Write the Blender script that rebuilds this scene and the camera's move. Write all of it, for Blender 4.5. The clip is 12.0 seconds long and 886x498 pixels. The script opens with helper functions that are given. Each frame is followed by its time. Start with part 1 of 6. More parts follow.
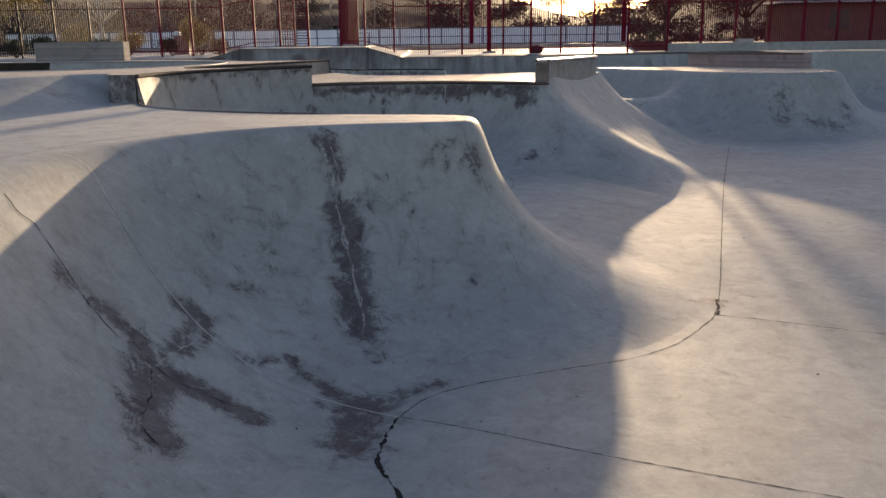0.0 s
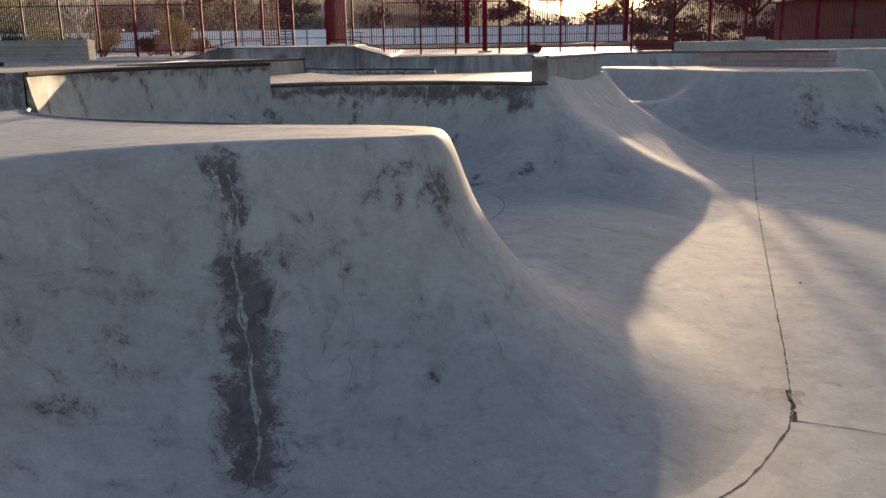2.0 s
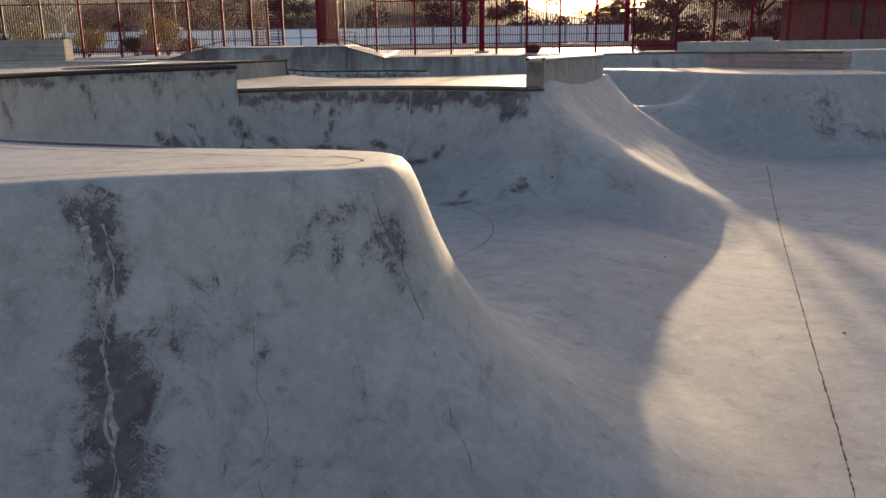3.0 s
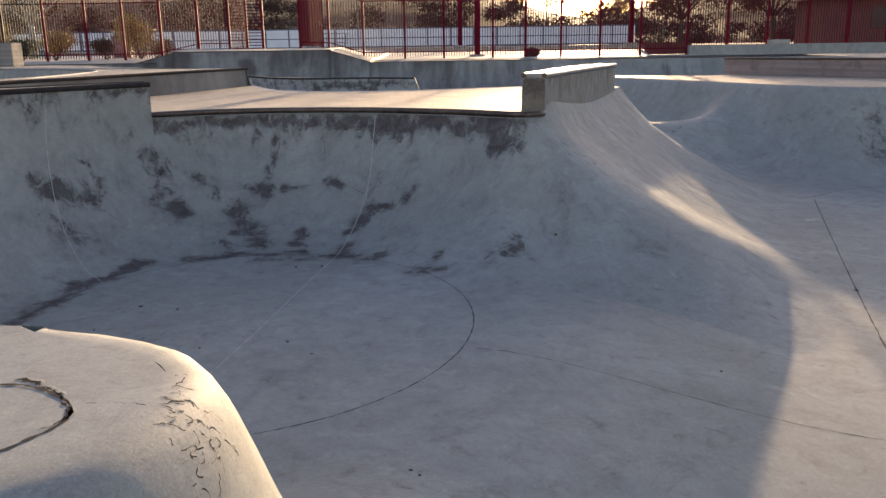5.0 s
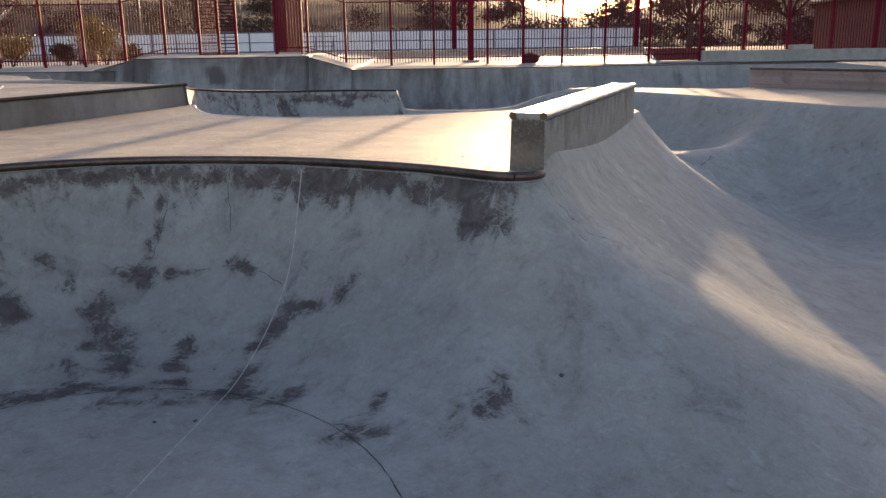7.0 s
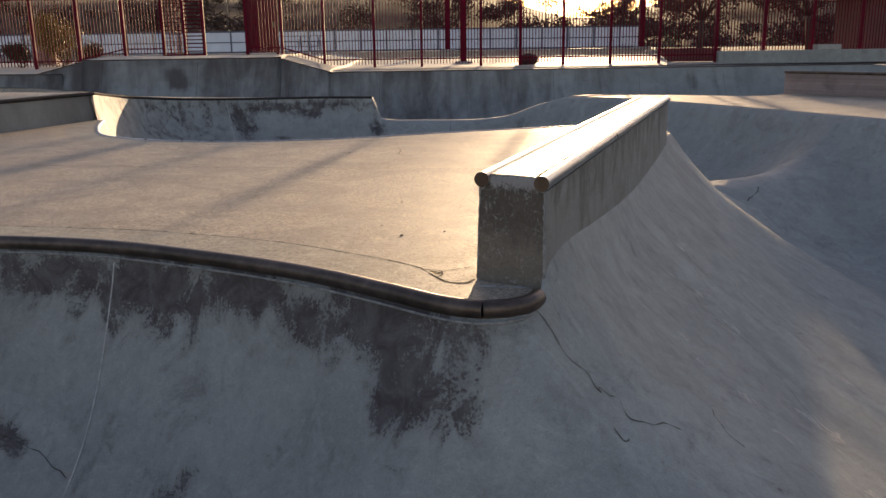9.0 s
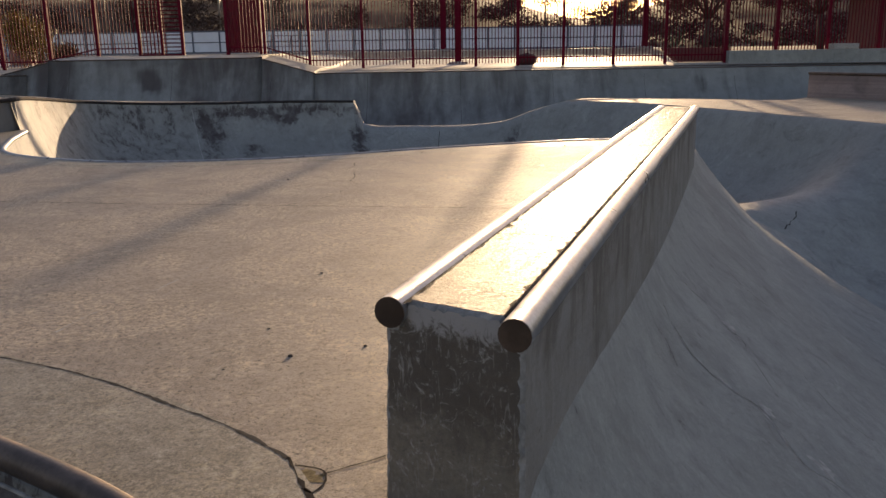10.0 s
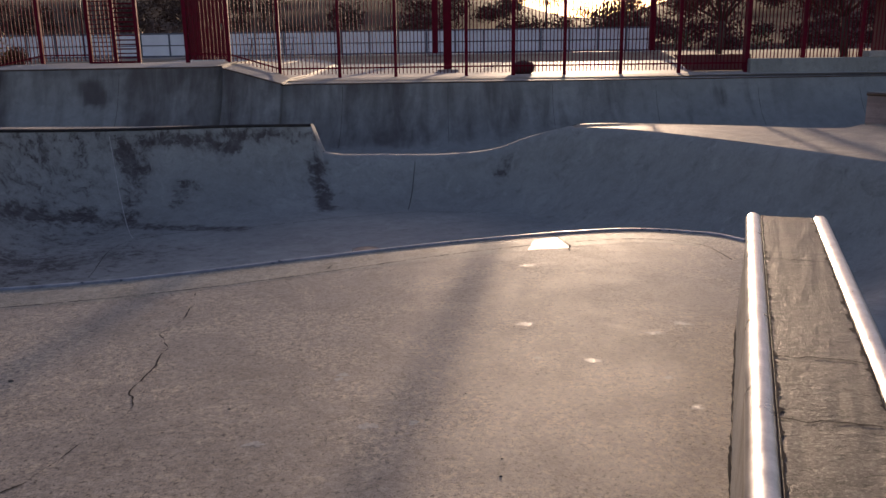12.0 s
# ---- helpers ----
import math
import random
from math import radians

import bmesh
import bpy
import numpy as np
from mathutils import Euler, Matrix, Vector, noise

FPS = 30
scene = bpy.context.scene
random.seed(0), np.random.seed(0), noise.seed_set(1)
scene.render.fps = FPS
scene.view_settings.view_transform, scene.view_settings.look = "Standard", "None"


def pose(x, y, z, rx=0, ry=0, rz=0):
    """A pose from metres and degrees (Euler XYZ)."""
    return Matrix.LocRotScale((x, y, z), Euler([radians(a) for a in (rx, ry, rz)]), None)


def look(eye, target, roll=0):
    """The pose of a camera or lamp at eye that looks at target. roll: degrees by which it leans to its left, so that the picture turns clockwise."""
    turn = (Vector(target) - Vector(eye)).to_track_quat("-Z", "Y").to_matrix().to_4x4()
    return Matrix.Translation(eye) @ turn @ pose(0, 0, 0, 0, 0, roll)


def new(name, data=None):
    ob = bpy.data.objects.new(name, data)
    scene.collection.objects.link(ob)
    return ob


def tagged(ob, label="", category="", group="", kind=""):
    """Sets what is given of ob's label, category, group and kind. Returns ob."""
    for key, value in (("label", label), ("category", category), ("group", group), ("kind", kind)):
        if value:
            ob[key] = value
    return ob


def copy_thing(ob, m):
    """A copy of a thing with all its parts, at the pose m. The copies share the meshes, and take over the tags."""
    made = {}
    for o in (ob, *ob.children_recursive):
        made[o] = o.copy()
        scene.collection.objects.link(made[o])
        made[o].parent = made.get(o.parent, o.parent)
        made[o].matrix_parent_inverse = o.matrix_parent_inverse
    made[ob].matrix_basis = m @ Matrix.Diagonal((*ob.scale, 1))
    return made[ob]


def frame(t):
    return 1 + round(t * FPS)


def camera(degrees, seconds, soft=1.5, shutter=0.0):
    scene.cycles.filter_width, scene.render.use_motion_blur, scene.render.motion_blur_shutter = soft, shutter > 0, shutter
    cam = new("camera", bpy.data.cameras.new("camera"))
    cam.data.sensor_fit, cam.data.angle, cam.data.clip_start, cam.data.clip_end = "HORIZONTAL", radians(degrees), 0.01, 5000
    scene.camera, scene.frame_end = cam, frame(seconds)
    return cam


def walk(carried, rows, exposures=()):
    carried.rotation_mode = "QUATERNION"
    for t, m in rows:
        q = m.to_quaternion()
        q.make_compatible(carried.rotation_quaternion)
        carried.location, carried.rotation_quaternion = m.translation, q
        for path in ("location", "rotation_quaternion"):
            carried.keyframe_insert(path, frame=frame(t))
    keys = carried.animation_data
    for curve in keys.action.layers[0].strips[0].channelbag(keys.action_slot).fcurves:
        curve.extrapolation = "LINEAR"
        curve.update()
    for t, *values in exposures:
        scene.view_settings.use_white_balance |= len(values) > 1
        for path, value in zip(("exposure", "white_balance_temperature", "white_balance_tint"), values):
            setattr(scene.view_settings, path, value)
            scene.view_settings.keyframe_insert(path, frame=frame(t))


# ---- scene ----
# The camera and its path: seconds, x, y, z, yaw, pitch, roll
cam = camera(56.9, 12.0)
ROWS = [
    (0.0, -0.000, -0.000, 2.433, 0.09, -13.81, 0.83),
    (0.5, 0.039, 0.596, 2.388, 0.07, -13.76, 0.82),
    (1.0, 0.105, 1.203, 2.350, 0.02, -13.74, 0.84),
    (1.5, 0.201, 1.807, 2.323, 0.01, -13.72, 0.88),
    (2.0, 0.322, 2.448, 2.305, 0.04, -13.70, 0.88),
    (2.5, 0.446, 3.146, 2.312, 0.06, -13.73, 0.85),
    (3.0, 0.556, 3.857, 2.327, 0.03, -13.71, 0.84),
    (4.8, 0.875, 6.475, 2.445, 0.02, -13.70, 0.83),
    (5.5, 0.968, 7.543, 2.525, 0.01, -13.79, 0.85),
    (6.0, 1.052, 8.313, 2.564, 0.03, -13.74, 0.87),
    (6.5, 1.173, 9.146, 2.615, 0.05, -13.71, 0.86),
    (7.2, 1.347, 10.342, 2.673, -0.02, -13.67, 0.83),
    (8.8, 1.654, 12.848, 2.673, -0.03, -13.67, 0.83),
    (9.5, 1.817, 14.076, 2.638, -0.10, -13.65, 0.82),
    (10.0, 1.958, 14.953, 2.639, -0.03, -13.64, 0.85),
    (10.5, 2.131, 15.736, 2.691, 0.06, -13.65, 0.80),
    (11.0, 2.237, 16.506, 2.759, 0.03, -13.67, 0.80),
    (11.5, 2.314, 17.305, 2.824, 0.01, -13.67, 0.79),
    (12.0, 2.399, 18.122, 2.878, -0.01, -13.70, 0.79),
]
walk(cam, [(t, Matrix.Translation((x, y, z)) @ pose(0, 0, 0, 0, 0, yaw) @ pose(0, 0, 0, pitch) @ pose(0, 0, 0, 0, roll) @ pose(0, 0, 0, 90))
           for t, x, y, z, yaw, pitch, roll in ROWS],
     [(0.0, 1.72, 6250, 29), (2.5, 1.9, 6400, 29), (5.0, 2.1, 6550, 30), (5.8, 2.2, 6600, 30), (7.0, 2.12, 6550, 31), (8.8, 1.6, 6600, 30), (9.5, 1.5, 6650, 30), (10.5, 1.0, 6400, 33), (11.0, 0.85, 6200, 35), (12.0, 1.0, 6000, 38)])

# World, sun and sky
SUN_AZ, SUN_EL = 9.6, 7.3
world = bpy.data.worlds.new("sky")
scene.world = world
world.use_nodes = True
wn = world.node_tree
sky = wn.nodes.new("ShaderNodeTexSky")
sky.sky_type = "NISHITA"
sky.sun_disc = False
sky.sun_elevation = radians(SUN_EL)
sky.sun_rotation = radians(SUN_AZ)
sky.altitude = 600
sky.air_density, sky.dust_density, sky.ozone_density = 1.0, 1.6, 0.7
bg = wn.nodes["Background"]
bg.inputs["Strength"].default_value = 0.08
wn.links.new(sky.outputs[0], bg.inputs[0])
sun_data = bpy.data.lights.new("sun", "SUN")
sun_data.energy, sun_data.angle, sun_data.color = 2.9, radians(0.6), (1.0, 0.79, 0.42)
sun = new("sun", sun_data)
sun.matrix_world = look((0, 0, 30), (-math.sin(radians(SUN_AZ)) * 100, -math.cos(radians(SUN_AZ)) * 100, 30 - 100 * math.tan(radians(SUN_EL))))


# Materials
def material(name):
    m = bpy.data.materials.new(name)
    m.use_nodes = True
    nt = m.node_tree
    return m, nt, nt.nodes["Principled BSDF"]


def mix(nt, fac, a, b, mode="MIX"):
    n = nt.nodes.new("ShaderNodeMix")
    n.data_type, n.blend_type = "RGBA", mode
    for socket, v in ((n.inputs[0], fac), (n.inputs[6], a), (n.inputs[7], b)):
        if isinstance(v, bpy.types.NodeSocket):
            nt.links.new(v, socket)
        elif isinstance(v, (int, float)):
            socket.default_value = v
        else:
            socket.default_value = (*v, 1)
    return n.outputs[2]


def ramp(nt, source, lo, hi, a=0.0, b=1.0):
    n = nt.nodes.new("ShaderNodeMapRange")
    n.inputs[1].default_value, n.inputs[2].default_value, n.inputs[3].default_value, n.inputs[4].default_value = lo, hi, a, b
    n.interpolation_type = "SMOOTHSTEP"
    nt.links.new(source, n.inputs[0])
    return n.outputs[0]


def noise_of(nt, scale, detail=4.0, rough=0.55, distort=0.0, coords=None, stretch=None):
    n = nt.nodes.new("ShaderNodeTexNoise")
    n.inputs["Scale"].default_value, n.inputs["Detail"].default_value = scale, detail
    n.inputs["Roughness"].default_value, n.inputs["Distortion"].default_value = rough, distort
    if coords is None:
        coords = nt.nodes.new("ShaderNodeNewGeometry").outputs["Position"]
    if stretch:
        mp = nt.nodes.new("ShaderNodeMapping")
        mp.inputs["Scale"].default_value = stretch
        nt.links.new(coords, mp.inputs[0])
        coords = mp.outputs[0]
    nt.links.new(coords, n.inputs["Vector"])
    return n.outputs[0]


def times(nt, a, b, op="MULTIPLY"):
    n = nt.nodes.new("ShaderNodeMath")
    n.operation = op
    for s, v in ((n.inputs[0], a), (n.inputs[1], b)):
        if isinstance(v, bpy.types.NodeSocket):
            nt.links.new(v, s)
        else:
            s.default_value = v
    return n.outputs[0]


def bump(nt, p, height, strength, distance):
    b = nt.nodes.new("ShaderNodeBump")
    b.inputs["Strength"].default_value, b.inputs["Distance"].default_value = strength, distance
    nt.links.new(height, b.inputs["Height"])
    nt.links.new(b.outputs[0], p.inputs["Normal"])


def concrete(name, base, dark, rough=0.8, grain=1.0, stains=True, gloss=0.4, size=70.0, wear=1.0, fleck=0.3, scrub=0.0):
    m, nt, p = material(name)
    big = noise_of(nt, 0.55, 5, 0.6, 0.6)
    mid = noise_of(nt, 4.0, 7, 0.68, 0.5)
    fine = noise_of(nt, size, 4, 0.7)
    c = mix(nt, ramp(nt, big, 0.3, 0.72), [v * 0.86 for v in base], [v * 1.12 for v in base])
    c = mix(nt, ramp(nt, mid, 0.35, 0.75, 0, 0.6), c, [v * 0.66 for v in base])
    # soft runs down the slopes and pale worn patches
    run = noise_of(nt, 2.6, 7, 0.66, 0.5, None, (1.0, 1.0, 0.22))
    c = mix(nt, ramp(nt, run, 0.5, 0.72, 0, 0.5 * wear), c, [v * 0.5 + d * 0.5 for v, d in zip(base, dark)])
    worn = noise_of(nt, 3.1, 8, 0.74, 1.6, None, (1.0, 1.0, 0.6))
    c = mix(nt, ramp(nt, worn, 0.55, 0.7, 0, 0.48 * wear), c, [v * 1.3 for v in base])
    blot = noise_of(nt, 1.9, 7, 0.72, 1.2)
    c = mix(nt, ramp(nt, blot, 0.57, 0.75, 0, 0.45 * wear), c, dark)
    small = noise_of(nt, 13.0, 6, 0.7, 0.8)
    c = mix(nt, times(nt, ramp(nt, small, 0.6, 0.72, 0, 0.5 * wear), ramp(nt, blot, 0.42, 0.62)), c, dark)
    c = mix(nt, ramp(nt, fine, 0.25, 0.8, 0, 0.22 * grain), c, [v * 0.5 for v in base])
    mott = noise_of(nt, 26.0, 9, 0.78, 0.6)
    c = mix(nt, ramp(nt, mott, 0.51, 0.62, 0, 0.7 * fleck), c, [v * 1.45 for v in base])
    c = mix(nt, ramp(nt, mott, 0.47, 0.36, 0, 0.75 * fleck), c, [v * 0.35 for v in base])
    grit = noise_of(nt, 130.0, 5, 0.8)
    c = mix(nt, ramp(nt, grit, 0.47, 0.38, 0, 0.8 * fleck), c, [v * 0.25 for v in base])
    c = mix(nt, ramp(nt, grit, 0.53, 0.63, 0, 0.6 * fleck), c, [v * 1.6 for v in base])
    speck = noise_of(nt, 190.0, 2, 0.6)
    c = mix(nt, ramp(nt, speck, 0.66, 0.74, 0, 0.5), c, [v * 1.5 for v in base])
    c = mix(nt, ramp(nt, speck, 0.34, 0.27, 0, 0.55), c, [v * 0.35 for v in base])
    if scrub:
        # sand-worn patches where the paste has gone and the pale grit stands out, pores and small flakes
        patch = noise_of(nt, 1.5, 9, 0.74, 0.9)
        worn_off = ramp(nt, patch, 0.44, 0.58, 0.25, 1.0)
        # grit coloured extra pale, so that its sparkle is painted in as well
        c = mix(nt, times(nt, worn_off, ramp(nt, noise_of(nt, 42.0, 8, 0.82), 0.46, 0.6, 0, scrub)), c, (base[0] * 1.7, base[1] * 1.62, base[2] * 1.4))
        c = mix(nt, times(nt, worn_off, ramp(nt, noise_of(nt, 120.0, 4, 0.8), 0.56, 0.64, 0, scrub)), c, (base[0] * 2.0, base[1] * 1.9, base[2] * 1.7))
        pore = noise_of(nt, 58.0, 6, 0.8, 0.4)
        c = mix(nt, ramp(nt, pore, 0.455, 0.38, 0, scrub), c, [v * 0.75 for v in dark])
        flake = noise_of(nt, 17.0, 8, 0.8, 1.8)
        c = mix(nt, ramp(nt, flake, 0.61, 0.65, 0, 0.55 * scrub), c, [v * 1.45 for v in base])
        c = mix(nt, ramp(nt, flake, 0.385, 0.35, 0, 0.8 * scrub), c, [v * 0.9 for v in dark])
        scuff = noise_of(nt, 9.0, 9, 0.8, 1.4)
        c = mix(nt, ramp(nt, scuff, 0.56, 0.66, 0, 0.5 * scrub), c, [v * 0.6 for v in base])
    if stains == "wash":
        # thin even damp that runs straight down
        at = nt.nodes.new("ShaderNodeAttribute")
        at.attribute_name = "stain"
        fall = noise_of(nt, 2.2, 6, 0.62, 0.4, None, (1.0, 0.3, 0.14))
        wide = noise_of(nt, 0.5, 4, 0.6, 0.5, None, (1.0, 0.3, 0.5))
        s = times(nt, times(nt, at.outputs["Fac"], times(nt, times(nt, fall, 0.5, "SUBTRACT"), 1.5), "ADD"), times(nt, times(nt, wide, 0.5, "SUBTRACT"), 0.8), "ADD")
        c = mix(nt, ramp(nt, s, 0.1, 1.0, 0, 0.85), c, dark)
    elif stains:
        at = nt.nodes.new("ShaderNodeAttribute")
        at.attribute_name = "stain"
        edge = noise_of(nt, 6.5, 9, 0.74, 0.6, None, (1.0, 1.0, 0.65))
        s = times(nt, at.outputs["Fac"], times(nt, times(nt, edge, 0.5, "SUBTRACT"), 2.6), "ADD")
        s = times(nt, s, times(nt, times(nt, mott, 0.5, "SUBTRACT"), 0.75), "ADD")
        c = mix(nt, ramp(nt, s, 0.0, 0.75, 0, 0.42), c, dark)
        dots = noise_of(nt, 75.0, 5, 0.72)
        s = times(nt, s, times(nt, times(nt, dots, 0.5, "SUBTRACT"), 1.5), "ADD")
        soak = ramp(nt, noise_of(nt, 6.0, 8, 0.75, 0.9), 0.34, 0.66, 0.5, 0.95)
        c = mix(nt, times(nt, ramp(nt, s, 0.44, 0.68), soak), c, dark)
    nt.links.new(c, p.inputs["Base Color"])
    r = ramp(nt, mid, 0.3, 0.8, rough - 0.04, rough + 0.05)
    nt.links.new(r, p.inputs["Roughness"])
    p.inputs["Specular IOR Level"].default_value = gloss
    h = times(nt, times(nt, fine, 0.8), times(nt, grit, 1.2 * fleck), "ADD")
    bump(nt, p, h, 0.22 * grain, 0.8 / size)
    return m


def plain(name, color, rough=0.5, metal=0.0, vary=0.25, scale=6.0, relief=0.1, gloss=0.5):
    m, nt, p = material(name)
    a = noise_of(nt, scale, 5, 0.6)
    b = noise_of(nt, scale * 9, 4, 0.6)
    c = mix(nt, ramp(nt, a, 0.3, 0.75), [v * (1 - vary) for v in color], [min(1, v * (1 + vary)) for v in color])
    c = mix(nt, ramp(nt, b, 0.35, 0.8, 0, vary), c, [v * 0.5 for v in color])
    nt.links.new(c, p.inputs["Base Color"])
    p.inputs["Metallic"].default_value = metal
    p.inputs["Specular IOR Level"].default_value = gloss
    nt.links.new(ramp(nt, a, 0.2, 0.8, max(0.05, rough - 0.1), min(1, rough + 0.12)), p.inputs["Roughness"])
    if relief:
        bump(nt, p, b, relief, 0.01)
    return m


CONCRETE = concrete("smooth_concrete", (0.31, 0.316, 0.296), (0.052, 0.037, 0.037), 0.72, 0.6, True, 0.4, 130.0, 1.1, 0.32)
PANEL = concrete("panel_concrete", (0.29, 0.295, 0.28), (0.06, 0.046, 0.044), 0.72, 0.6, "wash", 0.4, 130.0, 0.6, 0.2)
DECK = concrete("deck_concrete", (0.345, 0.293, 0.238), (0.12, 0.098, 0.076), 0.68, 1.15, True, 0.24, 170.0, 1.3, 0.75, 1.0)
WEATHERED = concrete("weathered_concrete", (0.235, 0.218, 0.202), (0.09, 0.075, 0.065), 0.72, 1.2, False, 0.4, 110.0, 1.8, 0.9, 0.5)
RIM = concrete("rim_concrete", (0.32, 0.29, 0.235), (0.1, 0.085, 0.06), 0.66, 0.9, True, 0.25, 200.0, 2.4, 0.9, 0.6)


def scuffed():
    """Sides of the ledge: brown damp concrete, tan below for bounced light, pale runs from the top edge and scraped
    patches.
    """
    m, nt, p = material("ledge_side_concrete")
    big, fine = noise_of(nt, 7.0, 8, 0.72, 0.8), noise_of(nt, 90.0, 6, 0.78)
    z = nt.nodes.new("ShaderNodeSeparateXYZ")
    nt.links.new(nt.nodes.new("ShaderNodeNewGeometry").outputs["Position"], z.inputs[0])
    # damp brown bloom above an uneven edge; the tan below paints in bounced light
    level = times(nt, z.outputs[2], times(nt, times(nt, big, 0.5, "SUBTRACT"), 0.5), "ADD")
    damp = ramp(nt, level, 1.86, 2.0)
    c = mix(nt, damp, (0.2, 0.172, 0.135), (0.088, 0.07, 0.055))
    c = mix(nt, ramp(nt, big, 0.4, 0.7, 0, 0.5), c, (0.15, 0.125, 0.1))
    high = ramp(nt, z.outputs[2], 1.84, 2.08)
    drip = noise_of(nt, 55.0, 5, 0.7, 1.6, None, (1.0, 1.0, 0.2))
    c = mix(nt, times(nt, ramp(nt, drip, 0.58, 0.66, 0, 0.4), high), c, (0.42, 0.4, 0.38))
    hair = noise_of(nt, 150.0, 3, 0.6, 0.9, None, (1.0, 1.0, 0.07))
    c = mix(nt, ramp(nt, hair, 0.62, 0.68, 0, 0.25), c, (0.4, 0.38, 0.36))
    scrape = noise_of(nt, 26.0, 9, 0.8, 1.6)
    c = mix(nt, ramp(nt, scrape, 0.555, 0.62, 0, 0.75), c, (0.38, 0.36, 0.34))
    c = mix(nt, ramp(nt, scrape, 0.42, 0.34, 0, 0.75), c, (0.04, 0.032, 0.026))
    c = mix(nt, ramp(nt, fine, 0.35, 0.7, 0, 0.5), c, (0.07, 0.06, 0.05))
    crust = ramp(nt, times(nt, z.outputs[2], times(nt, times(nt, scrape, 0.5, "SUBTRACT"), 0.22), "ADD"), 2.12, 2.16)
    c = mix(nt, crust, c, (0.32, 0.3, 0.29))
    nt.links.new(c, p.inputs["Base Color"])
    p.inputs["Roughness"].default_value = 0.72
    bump(nt, p, times(nt, fine, scrape, "ADD"), 0.35, 0.01)
    return m


SIDE = scuffed()


def pitted():
    """Top of the ledge: dark worn concrete with coarse level ridges, open pits and shiny grit."""
    m, nt, p = material("ledge_top_concrete")
    ridge = noise_of(nt, 34.0, 7, 0.74, 0.8, None, (0.55, 1.5, 1.0))
    grit, big = noise_of(nt, 140.0, 5, 0.8), noise_of(nt, 5.0, 7, 0.7, 0.8)
    c = mix(nt, ramp(nt, big, 0.35, 0.7), (0.072, 0.063, 0.06), (0.11, 0.096, 0.089))
    c = mix(nt, ramp(nt, ridge, 0.53, 0.64, 0, 0.7), c, (0.17, 0.152, 0.142))
    c = mix(nt, ramp(nt, ridge, 0.45, 0.36, 0, 0.9), c, (0.03, 0.025, 0.023))
    c = mix(nt, ramp(nt, grit, 0.56, 0.64, 0, 0.6), c, (0.22, 0.198, 0.184))
    c = mix(nt, ramp(nt, grit, 0.44, 0.36, 0, 0.7), c, (0.035, 0.03, 0.027))
    nt.links.new(c, p.inputs["Base Color"])
    nt.links.new(ramp(nt, grit, 0.4, 0.62, 0.63, 0.36), p.inputs["Roughness"])
    p.inputs["Specular IOR Level"].default_value = 0.06
    bump(nt, p, times(nt, ridge, times(nt, grit, 0.5), "ADD"), 0.5, 0.012)
    return m


PITTED = pitted()


def run_down():
    """Flanks of the ledge: grey concrete with brown runs from the pipes, pale trickles and scraped lines."""
    m, nt, p = material("ledge_flank_concrete")
    big, fine = noise_of(nt, 3.0, 8, 0.7, 0.8), noise_of(nt, 120.0, 5, 0.78)
    c = mix(nt, ramp(nt, big, 0.35, 0.7), (0.3, 0.285, 0.265), (0.2, 0.185, 0.165))
    run = noise_of(nt, 4.5, 8, 0.72, 1.0, None, (1.0, 1.0, 0.45))
    z = nt.nodes.new("ShaderNodeSeparateXYZ")
    nt.links.new(nt.nodes.new("ShaderNodeNewGeometry").outputs["Position"], z.inputs[0])
    level = times(nt, z.outputs[2], times(nt, times(nt, run, 0.5, "SUBTRACT"), 1.6), "ADD")
    c = mix(nt, ramp(nt, level, 1.9, 2.25, 0, 0.7), c, (0.115, 0.092, 0.075))
    c = mix(nt, ramp(nt, run, 0.54, 0.68, 0, 0.4), c, (0.14, 0.12, 0.1))
    trickle = noise_of(nt, 60.0, 4, 0.62, 0.6, None, (1.0, 1.0, 0.08))
    c = mix(nt, ramp(nt, trickle, 0.57, 0.66, 0, 0.1), c, (0.4, 0.385, 0.37))
    scrape = noise_of(nt, 22.0, 9, 0.8, 1.8)
    c = mix(nt, ramp(nt, scrape, 0.57, 0.66, 0, 0.5), c, (0.4, 0.38, 0.36))
    c = mix(nt, ramp(nt, scrape, 0.42, 0.33, 0, 0.6), c, (0.08, 0.066, 0.055))
    c = mix(nt, ramp(nt, fine, 0.4, 0.7, 0, 0.35), c, (0.12, 0.105, 0.09))
    nt.links.new(c, p.inputs["Base Color"])
    p.inputs["Roughness"].default_value = 0.75
    p.inputs["Specular IOR Level"].default_value = 0.3
    bump(nt, p, times(nt, fine, scrape, "ADD"), 0.3, 0.01)
    return m


FLANK = run_down()


def board_formed(name, base):
    """Concrete cast against planks: level bands, a little grain along them, darker weathering."""
    m, nt, p = material(name)
    band = noise_of(nt, 1.0, 3, 0.6, 0.0, None, (0.15, 0.15, 11.0))
    big, fine = noise_of(nt, 1.6, 7, 0.68, 0.8), noise_of(nt, 60.0, 5, 0.75, 0.0, None, (0.3, 0.3, 1.0))
    c = mix(nt, ramp(nt, band, 0.35, 0.65), [v * 0.8 for v in base], [v * 1.15 for v in base])
    c = mix(nt, ramp(nt, big, 0.48, 0.72, 0, 0.7), c, [v * 0.5 for v in base])
    c = mix(nt, ramp(nt, fine, 0.42, 0.66, 0, 0.3), c, [v * 0.55 for v in base])
    nt.links.new(c, p.inputs["Base Color"])
    p.inputs["Roughness"].default_value = 0.8
    p.inputs["Specular IOR Level"].default_value = 0.25
    bump(nt, p, times(nt, band, fine, "ADD"), 0.25, 0.02)
    return m


